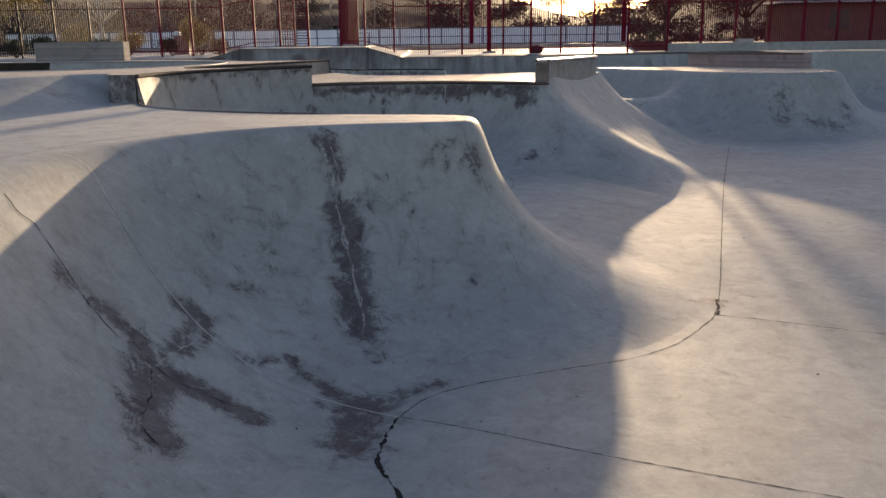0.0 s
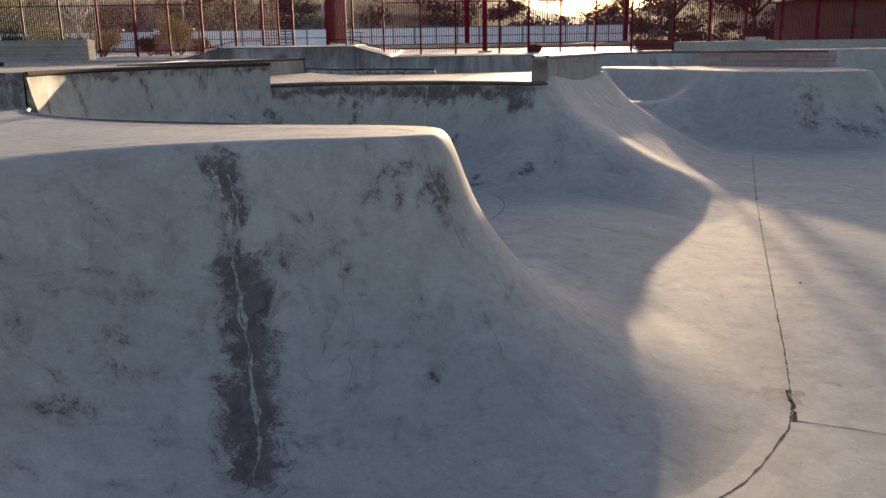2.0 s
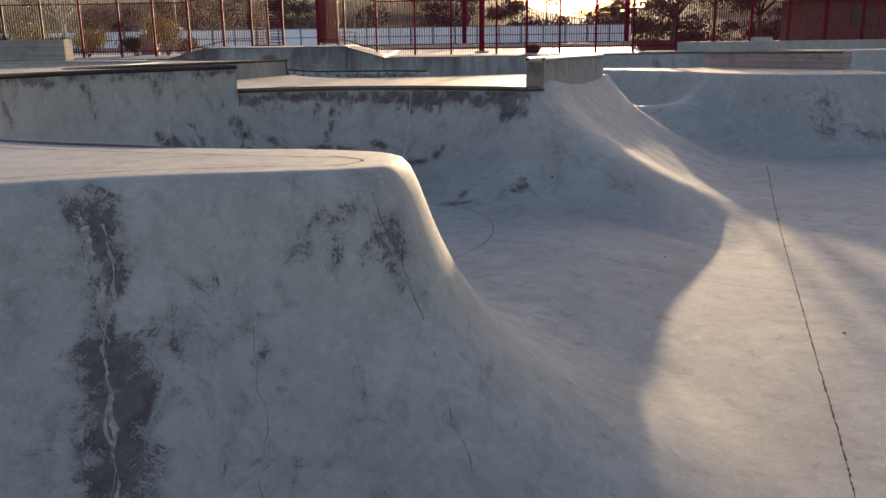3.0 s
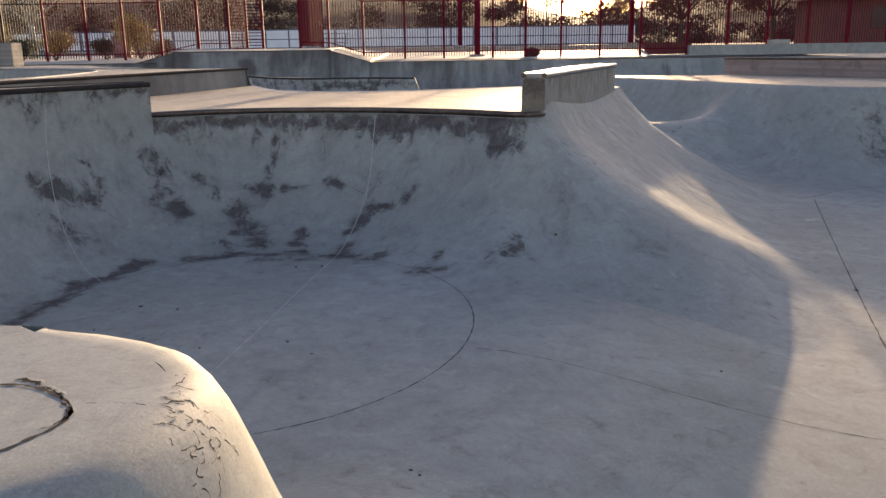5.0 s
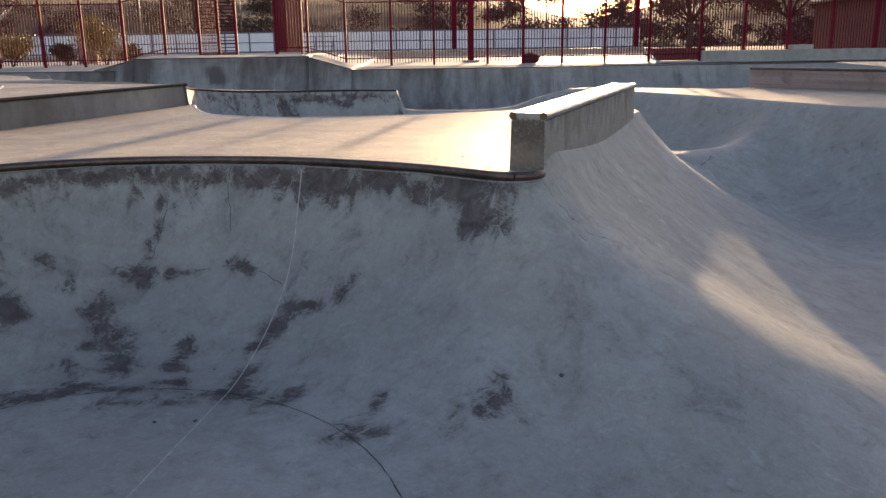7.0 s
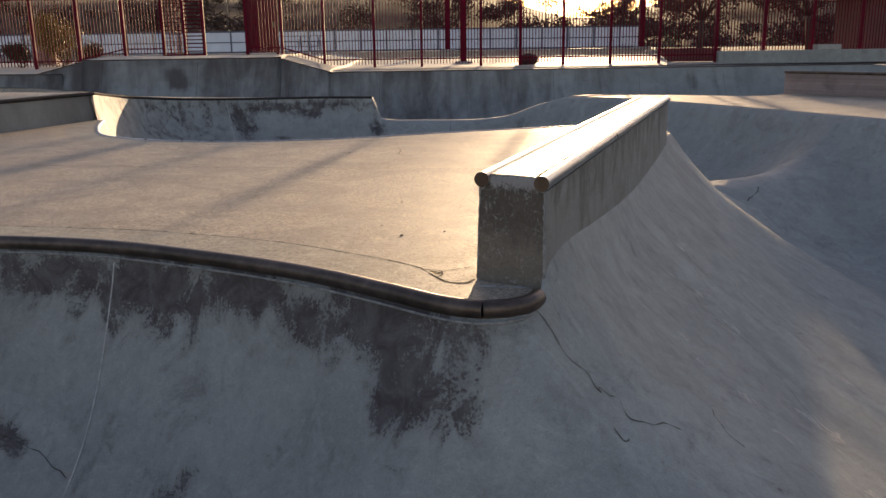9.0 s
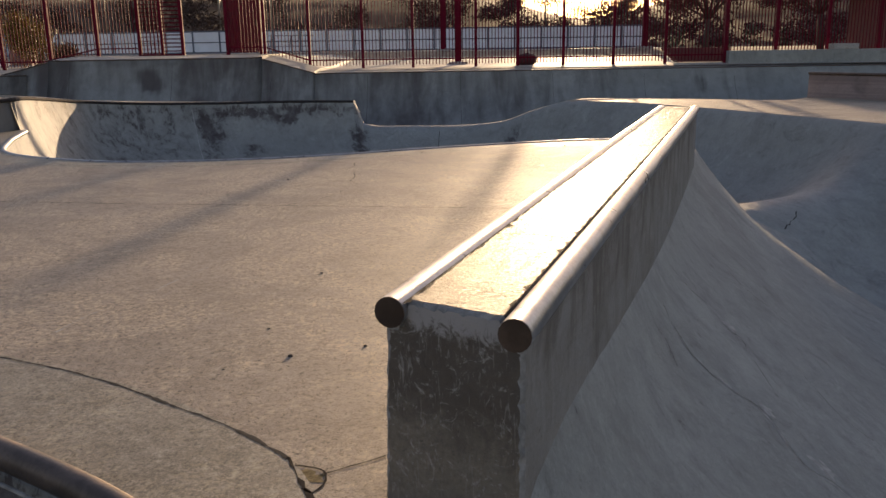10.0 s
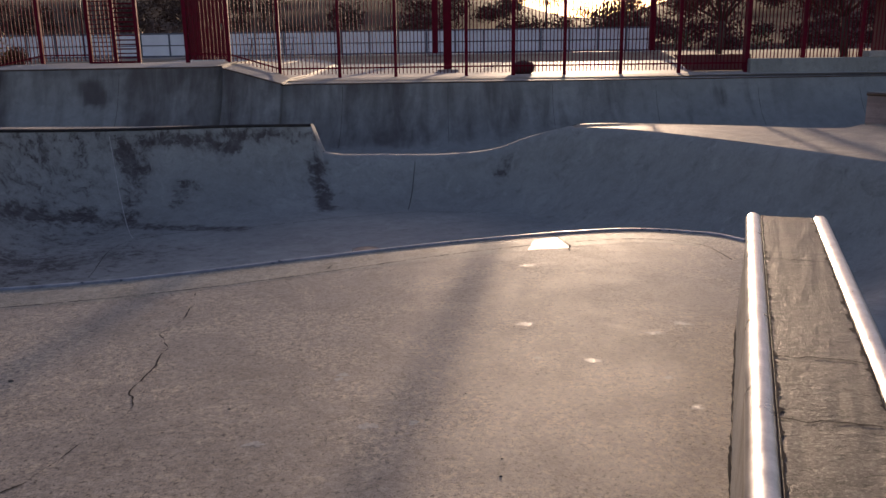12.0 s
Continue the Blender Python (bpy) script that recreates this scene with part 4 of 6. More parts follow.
g8 = transition("back_wall", QUARTER, "tall grey concrete quarter wall stained in panels", PANEL, step=0.15, spots=QUARTER_MARKS + drips(QUARTER, 4, 14, 1.2, 0.45, 0.22, 0.3, 0.65))

RIGHT = [
    (11.6, 27.4, 2.13, 12.6, 25.6, 0.0, 0.97, 0), (13.0, 28.6, 2.13, 13.6, 26.6, 0.0, 0.97, 0), (16.0, 29.5, 2.13, 16.2, 27.3, 0.0, 0.97, 0), (30, 30.0, 2.13, 30, 27.8, 0.0, 0.97, 0),
]
g9 = transition("right_wall", RIGHT, "shaded concrete quarter wall at the park's side", step=0.3)
deck("right_deck", [*g9[:, :3], (30, 36, 2.13), (13.5, 36, 2.13), (11.9, 30, 2.13)], "pale concrete deck behind the quarter wall")


def wall_between(name, pts, top, base, label, mat, lean=0.0, damp=0.0):
    """An upright face of concrete below a line, leaning out a little at its foot."""
    p = np.array(pts, float)
    verts, faces = [], []
    for i in range(len(p)):
        d = p[min(i + 1, len(p) - 1)] - p[max(i - 1, 0)]
        n = np.array((d[1], -d[0])) / max(1e-6, math.hypot(d[0], d[1]))
        verts += [(p[i][0], p[i][1], top), (p[i][0] + n[0] * lean, p[i][1] + n[1] * lean, base)]
    for i in range(len(p) - 1):
        faces.append((2 * i, 2 * i + 1, 2 * i + 3, 2 * i + 2))
    ob = mesh_object(name, verts, faces, mat, False, None, [damp] * len(verts))
    tagged(ob, label, "wall", kind="structure")
    SURFACES.append(ob)
    return ob


wall_between("platform_face", [(x, y) for x, y, z in PLATFORM_EDGE], ZU, Z1 - 0.05, "low shaded concrete face of the raised platform with dark damp", PANEL, 0.03, 0.5)
wall_between("platform_step", [(-2.62, 16.84), (-2.75, 17.0)], ZU, Z1 - 0.05, "grey concrete step of the platform", CONCRETE, 0.0, 0.3)
wall_between("platform_end", [(-4.95, 12.3), (-4.68, 11.74), (-4.29, 11.68)], ZU, Z1 - 0.05, "dark stained end of the low wall", CONCRETE, 0.02, 0.55)


# End face of the bowl's left wall, from its curve back to the platform
edge_ = [v.co.copy() for v in named["bowl_wall_left"].data.vertices[:46] if v.co.z > 1.55]
edge_ += [Vector((-4.28, 11.69, ZU)), Vector((-4.28, 11.69, 1.55))]
cap_ = mesh_object("wall_end", edge_, [tuple(range(len(edge_)))], CONCRETE, False, None, [0.6] * len(edge_))
tagged(cap_, "dark stained end face of the bowl wall", "wall", kind="structure")


# Copings
def coping(rows, z, radius, mat, label, out=0.0):
    """A coping of welded pipe sections, about 2.4 m each."""
    pts = [Vector((x, y, z if z else h)) for x, y, h in rows]
    ob = tagged(new("coping"), label, "coping", "coping pipes")
    ob.location = pts[0]
    start, run = 0, 0.0
    for i in range(1, len(pts)):
        run += (pts[i] - pts[i - 1]).length
        if run > 2.4 or i == len(pts) - 1:
            sec = [p - pts[0] for p in pts[start:i + 1]]
            if len(sec) > 1:
                sec[-1] = sec[-1] - (sec[-1] - sec[-2]).normalized() * (-0.004 if i < len(pts) - 1 else 0)
                tube("pipe_section", sec, radius, mat, ob)
            start, run = i, 0.0
    return ob


def lips(g, y0=-99.0, x0=-99.0):
    return [tuple(r[:3]) for r in g if r[0] >= x0 and r[1] >= y0]


coping([(x, y, z - 0.01 - 0.022 * float(smoothstep(x, -1.6, -0.8))) for x, y, z in g2[:, :3] if x < -0.22], 0, 0.028, DARK_STEEL, "dark steel coping pipe along the hump edge")
coping([(x, y, z - 0.022) for x, y, z in lips(g3)], 0, 0.03, DULL_PIPE, "dark steel coping pipe along the bowl wall")
n_front = int(np.argmin(np.hypot(g4[:, 0] - 2.06, g4[:, 1] - 16.18)))
coping([(x, y, Z1 + 0.005) for x, y in g4[:n_front + 1, :2]], 0, 0.036, DARK_STEEL, "worn dark steel coping pipe on the deck edge")
coping([(x, y, Z1 - 0.014) for x, y in g5[3:, :2]], 0, 0.026, STEEL, "bright worn steel coping pipe on the deck edge")
coping([(x, y, z - 0.01) for x, y, z in lips(g6)], 0, 0.026, DULL_PIPE, "dark steel coping pipe on the back bowl wall")
coping([(x + 0.01, y, ZU - 0.012) for x, y, z in PLATFORM_EDGE], 0, 0.026, DULL_PIPE, "dark steel edge pipe of the platform")
coping([(x, y, z - 0.01) for x, y, z in lips(gh)], 0, 0.028, WORN_PIPE, "pale worn pipe round the side bowl")
coping(lips(g8), 0, 0.02, DARK_STEEL, "thin dark pipe along the back wall")

# Paler rims of the middle deck, cast along its copings
def rim(name, rows, width, label):
    p = np.array([q[:2] for q in rows], float)
    d = np.gradient(p, axis=0)
    nrm = np.stack([d[:, 1], -d[:, 0]], 1) / np.linalg.norm(d, axis=1)[:, None]
    inner_ = p + nrm * np.asarray(width)[:, None]
    ob = strip(name, [(x, y, Z1 + 0.0008) for x, y in p + nrm * 0.02], [(x, y, Z1 + 0.0008) for x, y in inner_], label, RIM)
    return ob


k0 = n_front - 2
rim("deck_rim", g4[:k0][::-1], np.interp(np.hypot(g4[:k0, 0] - 2.05, g4[:k0, 1] - 16.15)[::-1], [0, 0.25, 0.7, 1.2], [0.06, 0.16, 0.36, 0.42]), "worn grey rim of the deck along the coping")
rim("deck_rim", g5[4:][::-1], np.full(len(g5) - 4, 0.36), "worn grey rim of the deck along the coping")

tube("joint", [(x - 0.012, y - 0.045, Z1 - 0.035) for x, y in g4[:n_front, :2]], 0.005, CRUST)
tagged(bpy.data.objects["joint"], "pale mortar line below the coping pipe", "joint", kind="structure")

# Grind ledge with a pipe on each edge
L0, L1 = Vector((1.975, 16.36, 0)), Vector((3.825, 21.44, 0))
along = (L1 - L0).normalized()
right = Vector((along.y, -along.x, 0))
ledge = tagged(new("grind_ledge"), "rough brown concrete grind ledge with two steel pipes", "ledge")
ledge.location = (L0.x, L0.y, Z1)
length = (L1 - L0).length
bm = bmesh.new()
nseg = 60
front_skew = 0.03
sect = [(-0.185, -0.55), (-0.15, 0.39), (-0.112, 0.4), (-0.103, 0.438), (-0.098, 0.446), (0.098, 0.446), (0.103, 0.438), (0.112, 0.4), (0.14, 0.39), (0.145, -0.55)]
dense = []
for (s0, z0), (s1, z1) in zip(sect, sect[1:]):
    steps = max(1, round(math.hypot(s1 - s0, z1 - z0) / 0.011))
    dense += [(s0 + (s1 - s0) * j / steps, z0 + (z1 - z0) * j / steps) for j in range(steps)]
sect = dense + [sect[-1]]
rings = []
# the first two rings make the crumbled arris of the end face
stations = [0.0, 0.013, 0.05] + [length * i / nseg for i in range(1, nseg + 1)]
for i, d in enumerate(stations):
    ring = []
    for s, z in sect:
        wob = 0.0016 * noise.noise(Vector((d * 9, s * 40, z * 40)))
        rag = noise.noise(Vector((s * 70, z * 70, i * 9.0))) + 0.6 * noise.noise(Vector((s * 170, z * 170, i * 5.0)))
        skew = -front_skew * s / 0.14 if i < 3 else 0
        shrink = 1.0
        down = 0.0
        if i == 0:
            shrink = 1.0 - (0.05 + 0.06 * max(0.0, rag))
            down = (0.006 + 0.01 * max(0.0, rag)) if z > 0.38 else 0.0
        elif i == 1:
            d = 0.013 + 0.009 * rag
            down = 0.003 * max(0.0, rag)
        ring.append(bm.verts.new(along * (d + skew) + right * (s * shrink + wob) + Vector((0, 0, z + wob - down))))
    rings.append(ring)
arris = set()
for i in range(len(stations) - 1):
    for k in range(len(sect) - 1):
        f = bm.faces.new((rings[i][k], rings[i][k + 1], rings[i + 1][k + 1], rings[i + 1][k]))
        if i == 0 and sect[k][1] > 0.05:
            arris.add(f)
bm.faces.new(rings[0][::-1])
bm.faces.new(rings[-1])
bmesh.ops.recalc_face_normals(bm, faces=bm.faces)
for f in bm.faces:
    f.material_index = 3 if f in arris else 0 if f.normal.z > 0.2 else 1 if abs(f.normal.dot(along)) > 0.7 else 2
body = part("body", bm, PITTED, ledge)
body.data.materials.append(SIDE)
body.data.materials.append(FLANK)
body.data.materials.append(CRUST)
for s in (-0.128, 0.128):
    p0 = right * s - along * (0.02 + front_skew * s / 0.14) + Vector((0, 0, 0.425))
    p1 = right * s + along * (length + 0.01) + Vector((0, 0, 0.425))
    ob = tube("pipe", [p0.lerp(p1, i / 20) for i in range(21)], 0.031, STEEL, ledge, 16)
    tagged(ob, "shiny worn steel pipe")
    bm = bmesh.new()
    bmesh.ops.create_circle(bm, cap_ends=True, segments=16, radius=0.0305, matrix=Matrix.Translation(p0 - along * 0.002) @ along.to_track_quat("Z", "Y").to_matrix().to_4x4())
    part("pipe_cap", bm, DARK_STEEL, ledge, "rusty brown pipe end")

# Ragged dark gap between the top and each pipe
for s_, seed in ((-0.098, 1.0), (0.098, 2.0)):
    verts = []
    count = 420
    for i in range(count + 1):
        c = along * (length * i / count) + Vector((0, 0, 0.4475))
        w = 0.001 + 0.02 * max(0.0, noise.noise(Vector((i * 0.33, seed, 0))) + 0.7 * noise.noise(Vector((i * 0.9, seed, 4))))
        outer, inner_ = s_ + math.copysign(0.001, s_), s_ - math.copysign(w, s_)
        verts += [c + right * outer, c + right * inner_]
    mesh_object("crack", verts, [(2 * i, 2 * i + 1, 2 * i + 3, 2 * i + 2) for i in range(count)], CRACK, False, ledge)


# Ground beyond the park
def ground_height(x, y):
    return 2.06 + 0.55 * smoothstep(y, 45.0, 62.0) + 0.0 * x


xs = np.concatenate([[-900, -400, -200, -100, -60], np.arange(-30, 30.1, 5.0), [60, 100, 200, 400, 900]])
ys = np.concatenate([[-900, -300, -100, -40, -8], np.arange(-3, 42, 5), [42.0, 44, 47, 50, 54, 58, 62, 70, 90, 120, 200, 400, 900]])
verts = [(x, y, float(ground_height(x, y))) for y in ys for x in xs]
faces = []
for j in range(len(ys) - 1):
    for i in range(len(xs) - 1):
        if -30 <= xs[i] < 30 and -8 <= ys[j] < 42:
            continue
        a = j * len(xs) + i
        faces.append((a, a + 1, a + 1 + len(xs), a + len(xs)))
ground = tagged(mesh_object("ground", verts, faces, DIRT), "dry brown earth round the skatepark", "ground", kind="structure")

lip_line = [tuple(q) for q in g8[:, :3]]
fence_line = [(x, y + 1.75, z + 0.1) for x, y, z in lip_line]
back_line = [(x, 45.5, z + 0.1) for x, y, z in lip_line]
strip("apron", lip_line, fence_line, "pale concrete apron sloping up to the fence", PAVING)
strip("apron", fence_line, back_line, "pale concrete apron along the fence", PAVING)
flat = [(x, y, z) for x, y, z in back_line if -26 < x < 14]
rise = [(x, 50.0, 2.25 + (z - 2.1) * 0.35) for x, y, z in flat]
strip("plaza", flat, rise, "pale sunlit concrete plaza behind the fence", PAVING)
strip("plaza", rise, [(x * 1.1, 66.5, 2.66) for x, y, z in rise], "pale sunlit concrete plaza before the rink", PAVING)

# Retaining walls round the sunken park
for k, (lo, hi) in enumerate([((-30.3, -8.3, -0.1), (30.3, -8.0, 2.08)), ((30.0, -8.0, -0.1), (30.3, 42.2, 2.08)), ((-30.3, -8.0, -0.1), (-30.0, 42.2, 2.16))]):
    bm = bmesh.new()
    box(bm, lo, hi, 0.02)
    me = bpy.data.meshes.new("retaining_wall")
    bm.to_mesh(me)
    bm.free()
    me.materials.append(CONCRETE)
    tagged(new("retaining_wall", me), "plain grey concrete retaining wall round the park", "wall", kind="structure")

# Hills on the horizon
hx = np.linspace(-420, 420, 121)
hy = np.concatenate([np.linspace(74, 210, 30), np.linspace(225, 520, 14)])
HXg, HYg = np.meshgrid(hx, hy)
hz = np.zeros_like(HXg)
for j in range(len(hy)):
    for i in range(len(hx)):
        x, y = hx[i], hy[j]
        az = math.degrees(math.atan2(x, y))
        crest = 14.0 + 1.4 * noise.noise(Vector((az * 0.16, 1.0, 0))) - 5.5 * math.exp(-((az - 10) / 6) ** 2)
        t = float(smoothstep(np.array(y), 70, 205))
        hz[j, i] = 2.3 + (crest * (y / 205 if y > 205 else 1) - 2.3) * t + 0.35 * noise.noise(Vector((x * 0.05, y * 0.05, 2.0))) * min(1, 3 * t)
hv = np.stack([HXg.ravel(), HYg.ravel(), hz.ravel()], 1).tolist()
nx = len(hx)
hf = [(j * nx + i, j * nx + i + 1, (j + 1) * nx + i + 1, (j + 1) * nx + i) for j in range(len(hy) - 1) for i in range(nx - 1)]
tagged(mesh_object("hill", hv, hf, HILL), "dry brown brush-covered hill behind the park", "hill", kind="structure")


# Fence panels
def bar_mesh(name, sx, sy, sz, mat):
    bm = bmesh.new()
    box(bm, (-sx / 2, -sy / 2, 0), (sx / 2, sy / 2, sz), 0.0)
    me = bpy.data.meshes.new(name)
    bm.to_mesh(me)
    bm.free()
    me.materials.append(mat)
    return me


def linked(name, me, parent, m):
    ob = new(name, me)
    ob.parent = parent
    ob.matrix_basis = m
    return ob


PICKET = {RED: bar_mesh("picket", 0.025, 0.025, 2.66, RED), BLACK_PAINT: bar_mesh("picket", 0.032, 0.032, 2.66, BLACK_PAINT)}
POST = {RED: bar_mesh("post", 0.095, 0.095, 2.85, RED), BLACK_PAINT: bar_mesh("post", 0.09, 0.09, 2.85, BLACK_PAINT)}
FAT_POST = bar_mesh("post", 0.11, 0.11, 2.95, RED)


def sheared(name, dx, dy, z0, z1, thick, tall, mat, parent):
    """A rail from (0, 0, z0) to (dx, dy, z1)."""
    bm = bmesh.new()
    length_ = math.hypot(dx, dy)
    box(bm, (0, -thick / 2, -tall / 2), (length_, thick / 2, tall / 2))
    a = math.atan2(dy, dx)
    for v in bm.verts:
        t = v.co.x / length_
        x, y, z = v.co
        v.co = (x * math.cos(a) - y * math.sin(a), x * math.sin(a) + y * math.cos(a), z + z0 + (z1 - z0) * t)
    return part(name, bm, mat, parent)


def fence_panel(p, q, mat=None, fat=False, end_post=False):
    mat = mat or RED
    colour = "red" if mat is RED else "black"
    ob = tagged(new("fence_panel"), colour + " painted steel picket fence panel on the apron", "fence", "park fence")
    ob.location = p
    dx, dy, dz = q[0] - p[0], q[1] - p[1], q[2] - p[2]
    linked("post", FAT_POST if fat else POST[mat], ob, pose(0, 0, 0))
    if end_post:
        linked("post", POST[mat], ob, pose(dx, dy, dz))
    for h in (0.28, 2.42):
        sheared("rail", dx, dy, h, h + dz, 0.035, 0.045, mat, ob)
    n = max(2, round(math.hypot(dx, dy) / 0.112))
    for k in range(1, n):
        t = k / n
        linked("picket", PICKET[mat], ob, pose(dx * t, dy * t, dz * t + 0.1))
    return ob


FY = 43.3
row = [-2.42, -0.63, 1.06, 3.18, 4.59, 6.13, 7.82, 9.57, 11.59]
for a, b in zip(row, row[1:]):
    fence_panel((a, FY, ZG), (b, FY, ZG), fat=a in (4.59,), end_post=b == 11.59)
fence_panel((-5.13, 43.2, ZT), (-3.9, 43.25, ZT - 0.03), fat=True)
fence_panel((-3.9, 43.25, ZT - 0.03), (-2.42, FY, ZG))
fence_panel((-9.6, 43.5, ZT), (-8.44, 44.1, ZT), fat=True)
fence_panel((-11.2, 43.45, 2.24), (-9.6, 43.5, ZT), fat=True)
left_row = [-11.2, -12.8, -14.4, -16.2]
for a, b in zip(left_row, left_row[1:]):
    fence_panel((b, 43.4, 2.18), (a, 43.45, 2.18))
left_row = [-16.2, -18.0, -19.8, -21.6, -23.4, -25.2, -27.0]
for a, b in zip(left_row, left_row[1:]):
    fence_panel((b, 43.4, 2.18), (a, 43.4, 2.18), BLACK_PAINT)

# Low wall with the fence behind it
low_wall = tagged(new("low_wall"), "plain grey concrete low wall before the fence", "wall", kind="structure")
bm = bmesh.new()
box(bm, (11.62, 43.0, 2.0), (32, 43.35, 2.5), 0.02)
part("wall_body", bm, CONCRETE, low_wall)
right_row = [11.7 + 1.75 * k for k in range(12)]
for a, b in zip(right_row, right_row[1:]):
    fence_panel((a, 43.7, 2.12), (b, 43.7, 2.12), fat=a in (13.45, 18.7))
cap = tagged(new("small_block"), "pale concrete block lying on the low wall", "block")
bm = bmesh.new()
box(bm, (15.1, 42.98, 2.5), (15.95, 43.37, 2.68), 0.015)
part("block", bm, PAVING, cap)

# Turnstile gate
turn = tagged(new("turnstile"), "tall red steel turnstile with a barred cage", "turnstile")
turn.location = (-8.44, 44.25, ZT)
for x in (0.0, 0.78, 1.49):
    linked("post", FAT_POST if x != 0.78 else POST[RED], turn, pose(x, 0, 0))
for k in range(5):
    linked("cage_bar", PICKET[RED], turn, pose(0.13 + 0.13 * k, 0.02, 0.0))
for k in range(6):
    linked("cage_bar", PICKET[RED], turn, pose(0.06 + 0.13 * k, 0.55, 0.0))
for k in range(19):
    sheared("cage_rail", 0.75, 0, 0.12 + 0.135 * k, 0.12 + 0.135 * k, 0.03, 0.026, RED, turn)
for k in range(19):
    sheared("rotor_arm", 0.68, 0.12, 0.18 + 0.135 * k, 0.18 + 0.135 * k, 0.04, 0.04, RED, turn).location = (0.8, -0.05, 0)
sheared("rotor_base", 1.49, 0, 0.05, 0.05, 0.12, 0.06, RED, turn)

# Open gate leaf
gate = tagged(new("gate"), "red steel gate leaf standing open", "gate")
gate.location = (-5.13, 43.2, ZT)
linked("gate_post", FAT_POST, gate, pose(0, 0, 0))
linked("gate_post", POST[RED], gate, pose(0.67, 2.1, 0))
for h in (0.12, 1.3, 2.5):
    sheared("gate_rail", 0.67, 2.1, h, h, 0.04, 0.05, RED, gate)
for k in range(1, 15):
    linked("picket", PICKET[RED], gate, pose(0.67 * k / 15, 2.1 * k / 15, 0.1))
bm = bmesh.new()
box(bm, (-0.003, 0, 0.15), (0.003, 2.2, 2.5))
bmesh.ops.rotate(bm, verts=bm.verts, matrix=Matrix.Rotation(-math.atan2(0.67, 2.1), 3, "Z"))
bmesh.ops.translate(bm, verts=bm.verts, vec=(0.03, 0, 0))
part("mesh_panel", bm, RED, gate, "dark red perforated sheet")
bm = bmesh.new()
box(bm, (0.55, 1.75, 1.0), (0.62, 1.85, 1.2), 0.01)
part("latch", bm, DARK_STEEL, gate)


# Steel columns
def column(x, y, z, w, tall, mat, label):
    ob = tagged(new("column"), label, "column")
    ob.location = (x, y, z)
    bm = bmesh.new()
    box(bm, (-w * 1.4, -w * 1.4, 0), (w * 1.4, w * 1.4, 0.1), 0.02)
    part("base", bm, PAVING, ob)
    bm = bmesh.new()
    box(bm, (-w / 2, -w / 2, 0.1), (w / 2, w / 2, tall), 0.01)
    part("shaft", bm, mat, ob)
    return ob


column(2.66, 47.0, 2.12, 0.25, 5.0, RED, "stout red steel column on a concrete foot")
column(2.16, 60.3, 2.6, 0.3, 5.0, RED, "red steel column beside the rink")
column(13.0, 60.3, 2.6, 0.28, 5.0, RED, "red steel column beside the rink")

# Rink boards
def rink_board(x, y, w=1.62):
    ob = tagged(new("rink_board"), "white rink board in a dark grey frame", "rink board", "rink boards")
    ob.location = (x, y, 2.66)
    bm = bmesh.new()
    box(bm, (0.05, 0, 0.1), (w - 0.05, 0.04, 1.25))
    part("panel", bm, WHITE_BOARD, ob)
    bm = bmesh.new()
    box(bm, (-0.05, -0.03, 0), (0.05, 0.05, 1.34))
    part("upright", bm, GREY_FRAME, ob)
    for z0, z1 in ((0.0, 0.1), (0.62, 0.68), (1.25, 1.34)):
        bm = bmesh.new()
        box(bm, (0.05, -0.02, z0), (w - 0.05, 0.05, z1))
        part("rail", bm, GREY_FRAME, ob)
    return ob


first = rink_board(-34.0, 66.0)
for k in range(1, 30):
    copy_thing(first, Matrix.Translation((-34.0 + 1.62 * k, 66.0, 2.66)))

# Bag by the fence
bag = tagged(new("duffel_bag"), "dark reddish bag lying by the fence", "bag")
bag.location = (5.02, 44.6, 2.098)
bm = bmesh.new()
bmesh.ops.create_uvsphere(bm, u_segments=20, v_segments=12, radius=1)
for v in bm.verts:
    x, y, z = v.co
    s = 1 + 0.12 * noise.noise(v.co * 2.0)
    v.co = (0.36 * math.copysign(abs(x) ** 0.6, x) * s, 0.2 * math.copysign(abs(y) ** 0.7, y) * s, max(0, 0.19 + 0.2 * math.copysign(abs(z) ** 0.7, z) * s))
part("body", bm, plain("bag_cloth", (0.06, 0.025, 0.025), 0.85, 0, 0.3, 12, 0.3), bag, smooth=True)
bm = bmesh.new()
box(bm, (-0.1, -0.03, 0.36), (0.1, 0.03, 0.41), 0.012)
part("handle", bm, BLACK_PAINT, bag)

# Slanted block behind the fence
slab = tagged(new("slanted_block"), "dark red slanted concrete bench block", "block")
bm = bmesh.new()
vs = [bm.verts.new(p) for p in ((10.4, 44.6, 2.12), (12.2, 44.6, 2.12), (12.2, 45.2, 2.12), (10.4, 45.2, 2.12), (9.9, 44.6, 2.62), (12.2, 44.6, 2.62), (12.2, 45.2, 2.62), (9.9, 45.2, 2.62))]
for f in ((0, 1, 5, 4), (1, 2, 6, 5), (2, 3, 7, 6), (3, 0, 4, 7), (4, 5, 6, 7), (3, 2, 1, 0)):
    bm.faces.new([vs[k] for k in f])
part("block", bm, plain("red_concrete", (0.14, 0.05, 0.045), 0.8, 0, 0.3, 4, 0.3), slab)

# Concrete block on the platform
block = tagged(new("concrete_block"), "long grey cast concrete block on the platform", "block")
bm = bmesh.new()
box(bm, (-16.0, 33.1, 2.12), (-12.5, 33.8, 2.86), 0.03)
part("block", bm, PLANKED, block)

